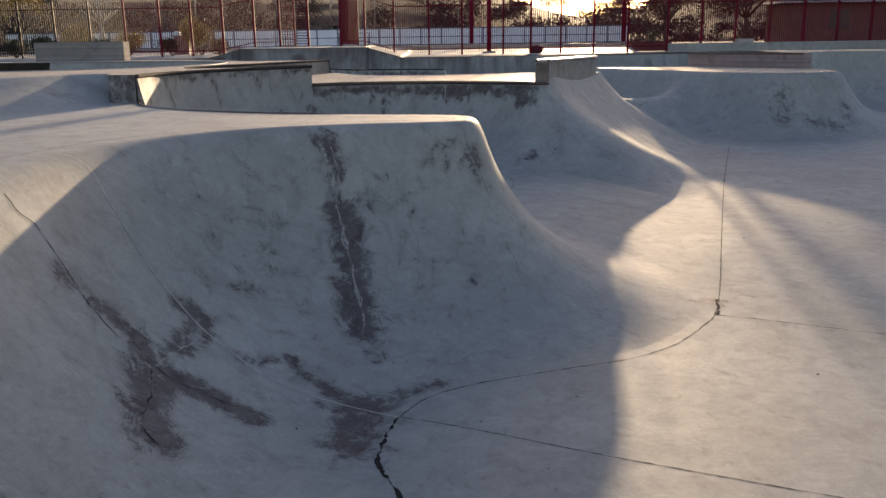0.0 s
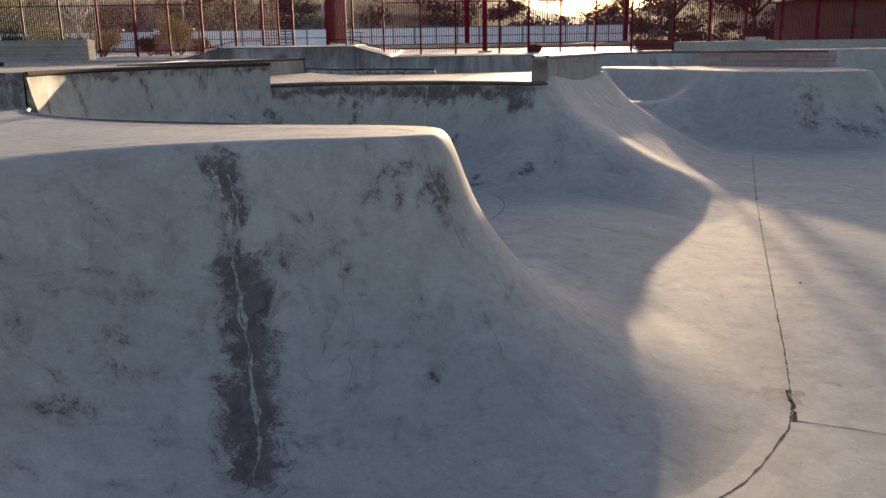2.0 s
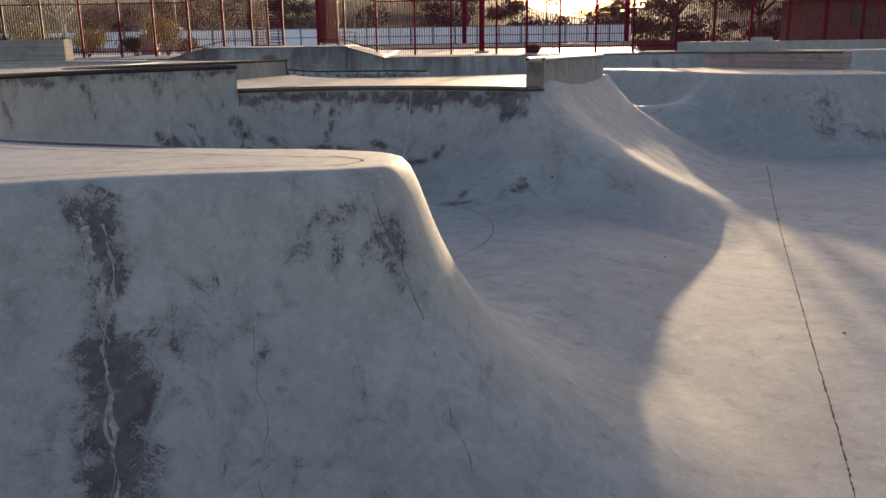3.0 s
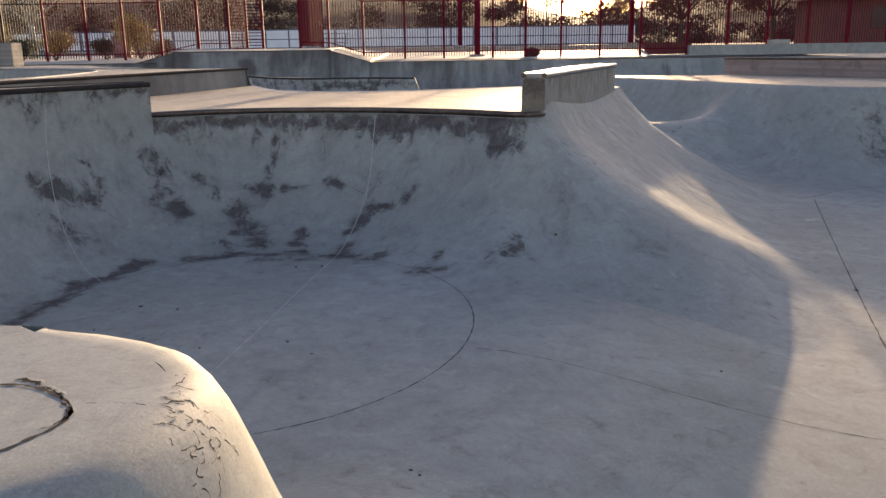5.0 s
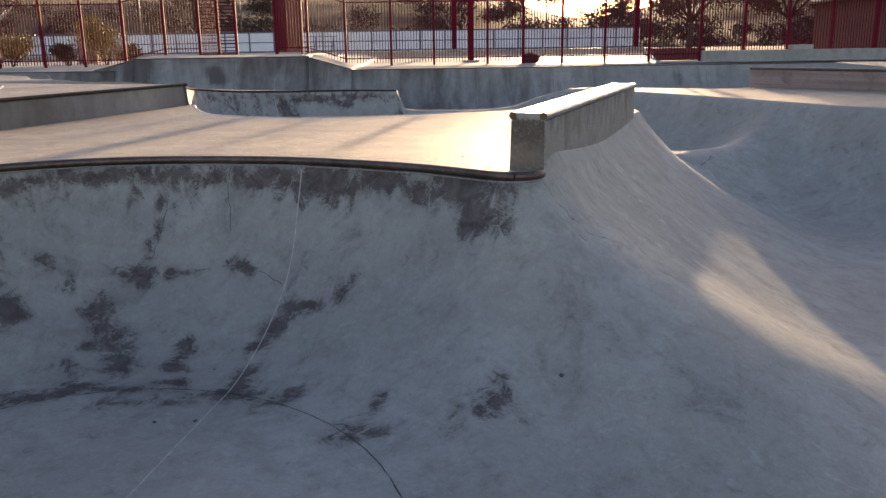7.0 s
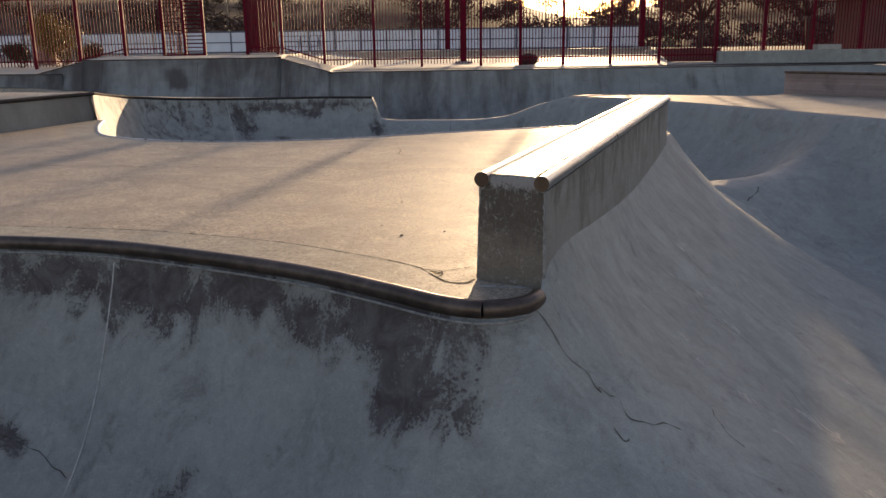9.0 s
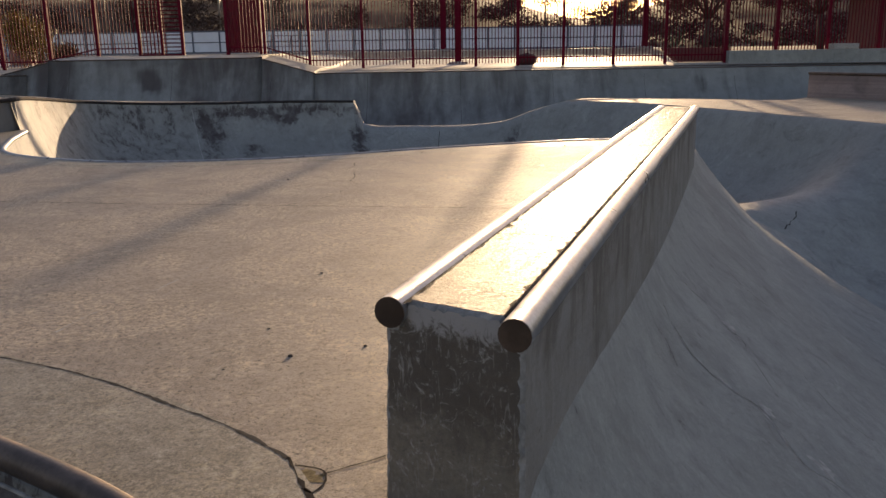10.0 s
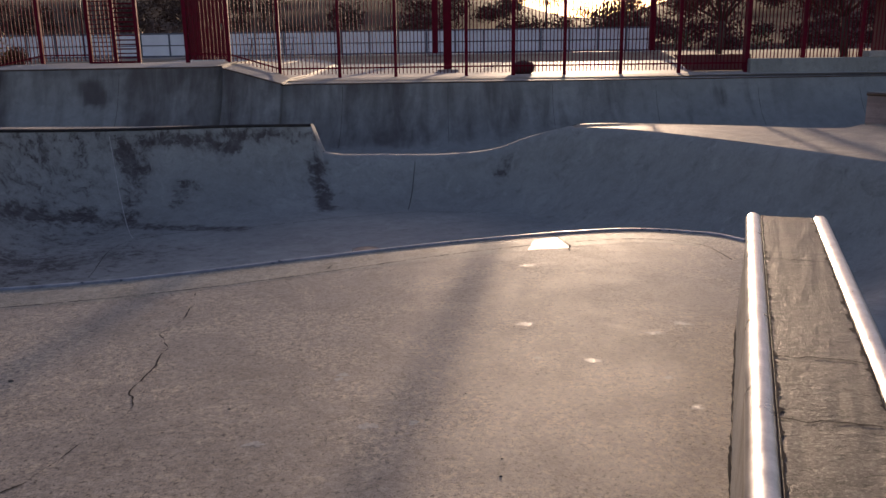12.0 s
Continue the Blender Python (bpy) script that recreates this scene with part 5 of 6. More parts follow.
# Ledge on the far hump
far_ledge = tagged(new("long_ledge"), "pinkish grey concrete ledge with a dark pipe", "ledge")
a, b = Vector((9.25, 31.43, 0)), Vector((11.6, 26.9, 0))
d = (b - a).normalized()
n = Vector((-d.y, d.x, 0))
bm = bmesh.new()
vs = []
for z in (1.5, 2.1):
    for c, s in ((a, 0), (b, 0), (b, 1), (a, 1)):
        p = c + n * (0.4 * s)
        vs.append(bm.verts.new((p.x, p.y, z)))
for f in ((0, 1, 5, 4), (1, 2, 6, 5), (2, 3, 7, 6), (3, 0, 4, 7), (4, 5, 6, 7), (3, 2, 1, 0)):
    bm.faces.new([vs[k] for k in f])
bmesh.ops.recalc_face_normals(bm, faces=bm.faces)
part("body", bm, board_formed("pink_board_concrete", (0.3, 0.23, 0.215)), far_ledge)
tube("pipe", [(a.x, a.y, 2.1), (b.x, b.y, 2.1)], 0.03, DARK_STEEL, far_ledge)


# Brush and trees
def leaf_cloud(name, centres, per, size, mat, seed, parent=None, thin=1.0):
    """Many small leaf blades scattered through soft blobs: (x, y, z, radius, height)."""
    rng = np.random.default_rng(seed)
    verts, faces = [], []
    for cx, cy, cz, rad, tall in centres:
        n = int(per * rad * rad)
        d = rng.normal(size=(n, 3))
        d /= np.linalg.norm(d, axis=1)[:, None]
        q = d * (rng.random(n) ** 0.45)[:, None]
        clump = rng.normal(size=(max(4, n // 40), 3)) * 0.5
        q = 0.62 * q + 0.38 * clump[rng.integers(0, len(clump), n)]
        for x, y, z in q:
            p = np.array((cx + x * rad, cy + y * rad * thin, cz + z * tall))
            a, b = rng.normal(size=3), rng.normal(size=3)
            a *= size * rng.uniform(0.6, 1.4) / np.linalg.norm(a)
            b *= size * 0.5 * rng.uniform(0.6, 1.4) / np.linalg.norm(b)
            i = len(verts)
            verts += [tuple(p - a), tuple(p + b), tuple(p + a), tuple(p - b)]
            faces.append((i, i + 1, i + 2, i + 3))
    return mesh_object(name, verts, faces, mat, False, parent)


BRUSH = plain("dry_brush", (0.068, 0.035, 0.024), 0.9, 0, 0.5, 0.8, 0.0)
RUSSET = plain("russet_leaf", (0.10, 0.045, 0.028), 0.8, 0, 0.45, 1.2, 0.0)
rng = random.Random(4)
blobs = []
for k in range(230):
    y = 74 + 90 * rng.random() ** 1.6
    x = rng.uniform(-0.72, 0.6) * y
    base_z = 2.4 + 11.7 * float(smoothstep(np.array(y), 70, 205))
    size = rng.uniform(1.2, 2.6) * (1 + (y - 74) / 120)
    blobs.append((x, y, base_z + 0.45 * size, size, rng.uniform(0.5, 1.0) * size * 0.8))
tagged(leaf_cloud("brush", blobs, 75, 0.19, BRUSH, 11), "dry brown brush and bare shrubs behind the rink", "brush", kind="stuff")
blobs = [(-30 + 4.5 * k + rng.uniform(-1.5, 1.5), rng.uniform(72, 84), 3.1, rng.uniform(0.9, 1.7), rng.uniform(0.8, 1.5)) for k in range(16)]
tagged(leaf_cloud("green_brush", blobs, 120, 0.16, LEAF, 12), "dark olive shrubs behind the rink boards", "shrubs", kind="stuff")


def limb(bm, a, b, r0, r1):
    a, b = Vector(a), Vector(b)
    d = (b - a).normalized()
    q = d.to_track_quat("Z", "Y").to_matrix().to_4x4()
    bmesh.ops.create_cone(bm, cap_ends=True, segments=9, radius1=r0, radius2=r1, depth=(b - a).length, matrix=Matrix.Translation((a + b) / 2) @ q)


def tree(x, y, z, tall, spread, leaf, seed, label, per=230, size=0.11, bark=None, twigs=0):
    ob = tagged(new("tree"), label, "tree", "trees beyond the fence")
    ob.location = (x, y, z)
    r = random.Random(seed)
    bm = bmesh.new()
    bend = (r.uniform(-0.3, 0.3), 0, tall * 0.34)
    limb(bm, (0, 0, -0.1), bend, 0.17, 0.12)
    tips = []
    for k in range(7):
        a = k * 0.9 + r.uniform(0, 0.6)
        tip = (bend[0] + math.cos(a) * spread * 0.55, math.sin(a) * spread * 0.55, tall * r.uniform(0.5, 0.85))
        limb(bm, bend, tip, 0.085, 0.025)
        tips.append(tip)
    for k in range(twigs):
        a, b = r.choice(tips), r.uniform(0.3, 0.95)
        root = [bend[j] + (a[j] - bend[j]) * b for j in range(3)]
        limb(bm, root, [root[0] + r.uniform(-0.6, 0.6), root[1] + r.uniform(-0.6, 0.6), root[2] + r.uniform(0.3, 1.1)], 0.02, 0.008)
    part("trunk", bm, bark or BARK, ob, "pale thin trunk" if bark else "dark crooked trunk", True)
    blobs_ = [(tx, ty, tz, spread * r.uniform(0.38, 0.55), tall * r.uniform(0.14, 0.22)) for tx, ty, tz in tips]
    blobs_.append((0, 0, tall * 0.75, spread * 0.6, tall * 0.22))
    leaf_cloud("crown", blobs_, per, size, leaf, seed, ob)
    return ob


tree(19.2, 53.0, 2.35, 4.8, 3.2, RUSSET, 3, "dark russet broad tree behind the fence")
tree(14.6, 55.0, 2.35, 4.6, 2.8, RUSSET, 5, "dark russet tree beside the rink")
tree(25.0, 57.0, 2.4, 4.6, 2.8, RUSSET, 6, "dark russet tree behind the fence")
tree(-20.6, 51.5, 2.2, 5.4, 2.2, DRY_LEAF, 9, "nearly bare pale tree with thin branches behind the fence", 14, 0.07, PALE_BARK, 26)
tree(-26.2, 52.5, 2.2, 4.4, 2.3, DRY_LEAF, 10, "yellow leaved tree behind the fence", 150, 0.1)


def shrub(x, y, z, rad, tall, leaf, seed, label):
    ob = tagged(new("shrub"), label, "shrub", "shrubs by the fence")
    ob.location = (x, y, z)
    r = random.Random(seed)
    bm = bmesh.new()
    for k in range(8):
        limb(bm, (0, 0, -0.05), (r.uniform(-0.7, 0.7) * rad, r.uniform(-0.7, 0.7) * rad, tall * r.uniform(0.5, 0.9)), 0.02, 0.008)
    part("stems", bm, BARK, ob)
    leaf_cloud("foliage", [(r.uniform(-0.4, 0.4) * rad, r.uniform(-0.4, 0.4) * rad, tall * r.uniform(0.45, 0.7), rad * 0.7, tall * 0.45) for k in range(5)], 1500, 0.06, leaf, seed, ob)
    return ob


for k, (x, y, rad, tall, leaf) in enumerate([(-13.4, 47.0, 1.25, 2.2, DRY_LEAF), (-14.9, 46.6, 0.8, 1.0, LEAF), (-17.3, 46.5, 1.1, 1.4, DRY_LEAF), (-18.8, 46.4, 0.9, 1.1, LEAF),
                                            (-20.3, 46.3, 1.3, 1.9, DRY_LEAF), (-21.8, 46.5, 1.0, 1.2, LEAF), (-12.6, 47.6, 0.7, 1.0, RUSSET), (-23.5, 46.5, 1.0, 1.1, LEAF)]):
    shrub(x, y, 2.2, rad, tall, leaf, 20 + k, "low yellowish shrub behind the fence" if leaf is DRY_LEAF else "low dark shrub behind the fence")


# Building and lamp poles in the distance
house = tagged(new("building"), "low red-brown building with a pale tiled roof", "building")
house.location = (29.4, 50.0, 2.2)
bm = bmesh.new()
box(bm, (-9, 0, 0), (12, 3.2, 2.7))
part("wall", bm, plain("brown_stucco", (0.17, 0.07, 0.055), 0.85, 0, 0.2, 1.5, 0.2), house)
bm = bmesh.new()
vs = [bm.verts.new(p) for p in ((-9.5, -0.7, 2.5), (12.8, -0.7, 2.5), (12.8, 3.9, 2.5), (-9.5, 3.9, 2.5), (-7.5, 1.6, 3.5), (11, 1.6, 3.5))]
for f in ((0, 1, 5, 4), (1, 2, 5), (2, 3, 4, 5), (3, 0, 4), (3, 2, 1, 0)):
    bm.faces.new([vs[k] for k in f])
bmesh.ops.recalc_face_normals(bm, faces=bm.faces)
part("roof", bm, plain("roof_tile", (0.34, 0.30, 0.27), 0.6, 0, 0.4, 9.0, 0.5), house)
for x in (-6.5, -2.0, 4.5):
    bm = bmesh.new()
    box(bm, (x, -0.06, 1.0), (x + 1.2, 0.02, 2.1), 0.02)
    part("window", bm, plain("window_glass", (0.03, 0.035, 0.04), 0.15, 0, 0.1, 1, 0), house)
bm = bmesh.new()
box(bm, (1.2, -0.06, 0), (2.2, 0.02, 2.1), 0.02)
part("door", bm, GREY_FRAME, house)

for x, y, h in ((-21.6, 75, 9), (-17.4, 90, 10), (-9.3, 72, 9), (-6.2, 80, 9), (12.0, 95, 10)):
    ob = tagged(new("lamp_pole"), "slim pale steel lamp pole behind the rink", "lamp pole", "lamp poles")
    ob.location = (x, y, 2.55)
    bm = bmesh.new()
    limb(bm, (0, 0, 0), (0, 0, h), 0.09, 0.05)
    part("shaft", bm, STEEL, ob, "", True)
    bm = bmesh.new()
    box(bm, (-0.5, -0.12, h), (0.5, 0.12, h + 0.14), 0.03)
    part("lamp_head", bm, GREY_FRAME, ob)

# Utility cabinet behind the fence
cabinet = tagged(new("utility_cabinet"), "pinkish steel utility cabinet with a pale hood behind the fence", "utility cabinet")
cabinet.location = (-15.2, 49.6, 2.22)
for name_, lo, hi, mat_ in (("plinth", (-0.46, -0.32, 0), (0.46, 0.32, 0.1), PAVING), ("body", (-0.42, -0.28, 0.1), (0.42, 0.28, 1.08), plain("pink_steel", (0.3, 0.15, 0.14), 0.6, 0, 0.15, 4.0, 0.05, 0.2)),
                            ("lid", (-0.45, -0.31, 1.08), (0.45, 0.31, 1.13), GREY_FRAME), ("door", (-0.36, -0.3, 0.18), (0.36, -0.282, 1.02), plain("faded_pink_steel", (0.34, 0.18, 0.165), 0.6, 0, 0.15, 4.0, 0.05, 0.2)), ("handle", (0.26, -0.33, 0.55), (0.3, -0.3, 0.7), STEEL), ("hood", (-0.4, -0.1, 1.13), (-0.12, 0.12, 1.4), WHITE_BOARD)):
    part(name_, box(bmesh.new(), lo, hi, 0.012), mat_, cabinet)

# Bleacher before the rink
stand = tagged(new("bleacher"), "small dark metal bleacher before the rink boards", "bleacher")
stand.location = (-6.5, 62.0, 2.62)
for k in range(3):
    bm = bmesh.new()
    box(bm, (-1.3, 0.45 * k, 0.35 + 0.3 * k), (1.3, 0.45 * k + 0.25, 0.39 + 0.3 * k), 0.008)
    part("seat", bm, GREY_FRAME, stand)
for x in (-1.1, 0.0, 1.1):
    bm = bmesh.new()
    limb(bm, (x, 0.1, 0), (x, 1.1, 0.95), 0.025, 0.025)
    limb(bm, (x, 1.1, 0), (x, 1.1, 0.95), 0.025, 0.025)
    part("leg", bm, GREY_FRAME, stand)


# Joints, cracks and caulk lines on the concrete
sv, sf = [], []
for ob in SURFACES:
    base = len(sv)
    sv += [v.co.copy() for v in ob.data.vertices]
    sf += [tuple(base + k for k in p.vertices) for p in ob.data.polygons]
SKIN = BVHTree.FromPolygons(sv, sf)


def on_skin(p):
    """The upper skin of the concrete nearest to p, and its normal."""
    p = Vector(p)
    best = SKIN.find_nearest(p)
    for ray in (Vector((0, 0, -1)),):
        hit = SKIN.ray_cast(p + Vector((0, 0, 0.12)), ray, 0.3)
        if hit[0] is not None and hit[1].z > 0.75 and hit[0].z > best[0].z - 0.01:
            best = hit
    n = best[1].copy()
    if n.z < 0:
        n.negate()
    return best[0], n


def zigzag(u, seed):
    """Straight runs between random turns, one to each unit of u."""
    k = math.floor(u)
    a, b = (noise.cell(Vector((j + 0.5, seed * 3.7 + 0.5, 0.5))) for j in (k, k + 1))
    return a + (b - a) * (u - k)


def seam(name, pts, width, mat, label, jag=0.0, lift=0.004, seed=0.0, step=0.0):
    # cracks are laid in steps far shorter than the stretches between their turns
    bend = 3 if step else 5
    line = spline(pts, step or (0.012 if name == "crack" else 0.015 if jag else 0.06))
    verts, faces = [], []
    for i, p in enumerate(line):
        d = Vector(line[min(i + 1, len(line) - 1)] - line[max(i - 1, 0)]).normalized()
        q, n = on_skin(p)
        side = d.cross(n).normalized()
        if name == "crack":
            # sharp turns, and stretches where the crack all but closes
            u = i / bend
            off = jag * (0.5 * zigzag(u * 0.3, seed) + 0.35 * zigzag(u, seed + 40))
            w = width * 0.5 * min(1.0, max(0.12, 0.5 + 0.9 * zigzag(u * 0.7, seed + 80) + 0.6 * zigzag(i * 0.5, seed + 120)))
            off += 0.5 * w * zigzag(i * 0.5, seed + 160)
        else:
            off = jag * (noise.noise(Vector((i * 0.1, seed, 0))) + 0.6 * noise.noise(Vector((i * 0.33, seed, 3))))
            w = width * 0.5 * (min(1.3, max(0.3, 0.65 + 0.8 * noise.noise(Vector((i * 0.13, seed, 7))) + 0.6 * zigzag(i * 0.8, seed + 20))) if jag else 1.0)
            off += 0.3 * w * zigzag(i * 0.6, seed + 30) if jag else 0
        c = q + side * off + n * (0.0014 if n.z > 0.995 else lift * 0.75)
        verts += [c - side * w, c + side * w]
    for i in range(len(line) - 1):
        faces.append((2 * i, 2 * i + 1, 2 * i + 3, 2 * i + 2))
    ob = mesh_object(name, verts, faces, mat, True)
    return tagged(ob, label, "joint" if name == "joint" else "crack", kind="structure")


DARK_JOINT, PALE, CRACKED = "dark filled expansion joint in the concrete", "pale caulked joint in the concrete", "thin dark crack in the concrete"
seam("joint", [(7.0, 20.0, 0), (5.15, 14.84, 0), (3.6, 10.33, 0), (2.97, 8.47, 0), (2.62, 7.49, 0), (2.45, 7.1, 0)], 0.015, JOINT, DARK_JOINT, 0.008, seed=1)
seam("joint", [(2.45, 7.1, 0), (1.95, 6.47, 0), (1.48, 6.14, 0), (0.93, 5.94, 0), (0.26, 5.69, 0), (-0.12, 5.45, 0), (-0.32, 5.13, 0)], 0.014, JOINT, DARK_JOINT, 0.006, seed=2)
seam("crack", [(-0.32, 5.13, 0), (-0.4, 4.83, 0), (-0.42, 4.49, 0), (-0.3, 4.17, 0), (-0.2, 3.8, 0)], 0.035, CRACK, "wide dark crack along the foot of the wall", 0.02, seed=3)
seam("joint", [(2.5, 7.2, 0), (3.09, 6.94, 0), (4.6, 6.2, 0)], 0.012, JOINT, DARK_JOINT, 0.004, seed=4)
seam("joint", [(-0.32, 5.13, 0), (0.22, 4.91, 0), (1.06, 4.51, 0), (2.6, 3.85, 0)], 0.011, JOINT, DARK_JOINT, 0.004, seed=5)
seam("joint", [(4.1, 11.85, 0), (5.06, 11.3, 0), (6.6, 10.3, 0)], 0.008, JOINT, DARK_JOINT, 0.003, seed=6)
seam("joint", [(5.18, 14.94, 0), (5.83, 14.63, 0), (8.0, 13.5, 0)], 0.008, JOINT, DARK_JOINT, 0.003, seed=7)
seam("joint", [(-2.77, 5.83, 1.73), (-2.68, 5.87, 1.70), (-2.57, 5.89, 1.63), (-2.42, 5.79, 1.44), (-2.27, 5.72, 1.21), (-2.08, 5.61, 0.93), (-1.89, 5.53, 0.71), (-1.70, 5.45, 0.53), (-1.54, 5.42, 0.41), (-1.45, 5.39, 0.34), (-1.30, 5.33, 0.25), (-1.05, 5.29, 0.14), (-0.77, 5.26, 0.05), (-0.48, 5.19, 0.01), (-0.31, 5.12, -0.00)], 0.011, CAULK, PALE)
seam("crack", [(-2.66, 4.88, 1.61), (-2.58, 4.85, 1.51), (-2.50, 4.89, 1.41), (-2.37, 4.85, 1.22), (-2.19, 4.77, 0.98), (-1.99, 4.71, 0.74), (-1.77, 4.71, 0.54)], 0.009, CRACK, CRACKED, 0.02, seed=8)
seam("crack", [(-1.94, 4.79, 0.69), (-1.77, 4.72, 0.54), (-1.66, 4.73, 0.45), (-1.50, 4.78, 0.34), (-1.22, 4.84, 0.18)], 0.009, CRACK, CRACKED, 0.02, seed=9)
seam("crack", [(-1.78, 4.67, 0.54), (-1.70, 4.27, 0.49), (-1.68, 4.12, 0.48), (-1.54, 4.02, 0.38)], 0.014, CRACK, CRACKED, 0.03, seed=36)
seam("joint", [(-3.2, 4.3, 1.74), (-3.05, 5.5, 1.74), (-2.8, 6.6, 1.74), (-2.35, 7.3, 1.74), (-1.8, 7.75, 1.74), (-1.19, 8.02, 1.74), (-0.53, 8.14, 1.74), (-0.03, 8.16, 1.74), (0.1, 8.27, 1.74), (0.11, 8.38, 1.74), (-0.02, 8.5, 1.74), (-0.32, 8.57, 1.74), (-1.5, 8.95, 1.74), (-2.7, 9.5, 1.74), (-4.2, 11.2, 1.74)], 0.014, JOINT, DARK_JOINT, 0.006, seed=10)
seam("crack", [(0.05, 8.13, 1.74), (0.12, 7.99, 1.74), (0.24, 7.87, 1.54), (0.3, 7.85, 1.45)], 0.008, CRACK, CRACKED, 0.035, seed=11)
seam("crack", [(0.3, 7.85, 1.45), (0.35, 7.83, 1.36), (0.42, 7.76, 1.2), (0.47, 7.7, 1.04)], 0.006, HAIR, CRACKED, 0.04, 0.0016, seed=12)
seam("crack", [(-1.12, 7.61, 1.54), (-1.01, 7.46, 1.27), (-0.95, 7.26, 0.97), (-0.86, 7.06, 0.73), (-0.81, 6.90, 0.58), (-0.73, 6.63, 0.38), (-0.64, 6.20, 0.18)], 0.032, CRUST, "pale mineral crust along a crack", 0.03, seed=14)
seam("crack", [(-1.15, 7.63, 1.58), (-1.06, 7.50, 1.34), (-0.97, 7.30, 1.02), (-0.88, 7.08, 0.76), (-0.80, 6.86, 0.55), (-0.72, 6.60, 0.37)], 0.018, CRUST, "pale mineral crust along a crack", 0.05, seed=50)
seam("crack", [(-1.06, 7.62, 1.55), (-0.97, 7.50, 1.32), (-0.93, 7.36, 1.1)], 0.02, CRUST, "pale mineral crust along a crack", 0.05, seed=51)
seam("crack", [(-1.80, 4.73, 0.57), (-1.77, 4.89, 0.55), (-1.73, 5.14, 0.53), (-1.70, 5.34, 0.52), (-1.68, 5.48, 0.52)], 0.016, CRUST, "pale mineral crust along a crack", 0.03, seed=15)
seam("crack", [(-1.46, 5.41, 0.35), (-1.21, 5.57, 0.24), (-0.96, 5.57, 0.14), (-0.80, 5.45, 0.07), (-0.50, 5.36, 0.01)], 0.014, CRUST, "pale mineral crust along a crack", 0.03, seed=16)
seam("crack", [(-0.32, 7.5, 1.08), (-0.29, 7.34, 0.86), (-0.26, 7.18, 0.66), (-0.24, 6.98, 0.48), (-0.22, 6.8, 0.35)], 0.003, HAIR, CRACKED, 0.05, 0.0016, seed=90)
seam("crack", [(0.5, 7.62, 0.9), (0.56, 7.5, 0.74), (0.56, 7.42, 0.66), (0.62, 7.33, 0.56), (0.66, 7.22, 0.47)], 0.006, HAIR, CRACKED, 0.04, 0.0016, seed=91)
# flaked, crazed skin on the hump nose
NOSE_CRACKS = [
    [(0.114, 8.412, 1.74), (0.175, 8.418, 1.74), (0.255, 8.402, 1.74), (0.318, 8.398, 1.729), (0.341, 8.41, 1.714), (0.373, 8.431, 1.682)],
    [(0.279, 8.433, 1.739), (0.319, 8.45, 1.73), (0.349, 8.461, 1.71), (0.377, 8.479, 1.679), (0.392, 8.502, 1.648)],
    [(0.268, 8.568, 1.739), (0.285, 8.573, 1.738), (0.297, 8.523, 1.738), (0.31, 8.466, 1.733)],
    [(0.379, 8.427, 1.672), (0.391, 8.452, 1.649), (0.404, 8.473, 1.623), (0.417, 8.486, 1.596), (0.426, 8.492, 1.573)],
    [(0.367, 8.341, 1.677), (0.376, 8.355, 1.664), (0.373, 8.326, 1.661), (0.386, 8.333, 1.639), (0.388, 8.31, 1.627), (0.396, 8.32, 1.616)],
    [(0.39, 8.401, 1.646), (0.398, 8.44, 1.633), (0.401, 8.397, 1.629), (0.41, 8.408, 1.605), (0.399, 8.362, 1.626)],
    [(0.305, 8.368, 1.732), (0.321, 8.369, 1.726), (0.329, 8.38, 1.724)], [(0.311, 8.326, 1.728), (0.328, 8.347, 1.72), (0.341, 8.354, 1.708)],
    [(0.376, 8.397, 1.674), (0.385, 8.401, 1.656), (0.394, 8.404, 1.638), (0.402, 8.401, 1.621)], [(0.352, 8.352, 1.696), (0.361, 8.363, 1.688)],
    [(0.41, 8.37, 1.59), (0.42, 8.34, 1.56), (0.43, 8.35, 1.53)], [(0.40, 8.29, 1.6), (0.415, 8.3, 1.57), (0.42, 8.27, 1.54)],
]
for k, pts in enumerate(NOSE_CRACKS):
    seam("crack", pts, 0.0036, CRACK, CRACKED, 0.016, 0.001, 60 + k, 0.003)
    if k in (1, 4, 5, 8):
        seam("crack", [(x - 0.004, y + 0.004, z + 0.002) for x, y, z in pts], 0.0035, SCUFF, "pale chipped edge of a crack", 0.016, 0.0008, 60 + k, 0.003)
for k, pts in enumerate([[(-0.095, 8.587, Z1), (-0.093, 8.62, Z1), (-0.087, 8.654, Z1), (-0.058, 8.662, Z1), (-0.037, 8.688, Z1)], [(0.167, 8.546, Z1), (0.185, 8.602, Z1), (0.183, 8.67, Z1)], [(0.067, 8.467, Z1), (0.102, 8.483, Z1), (0.136, 8.501, Z1)]]):
    seam("crack", pts, 0.004, SCUFF, "thin pale scratch on the hump deck", 0.004, 0.001, 80 + k, 0.01)
rng = random.Random(77)
for k in range(26):
    # short flakes scattered along the edge of the nose
    f = rng.random()
    x, y, z = 0.3 + 0.1 * f + rng.gauss(0, 0.012), 8.46 - 0.16 * f + rng.gauss(0, 0.045), 1.735 - 0.13 * f * f
    a, length = rng.uniform(-0.5, 1.2), rng.uniform(0.012, 0.035)
    seam("crack", [(x + u * length * math.cos(a), y + u * length * math.sin(a), z) for u in (-1, 0, 1)], 0.0032, CRACK, "small dark flake in the worn concrete", 0.008, 0.001, 200 + k, 0.003)
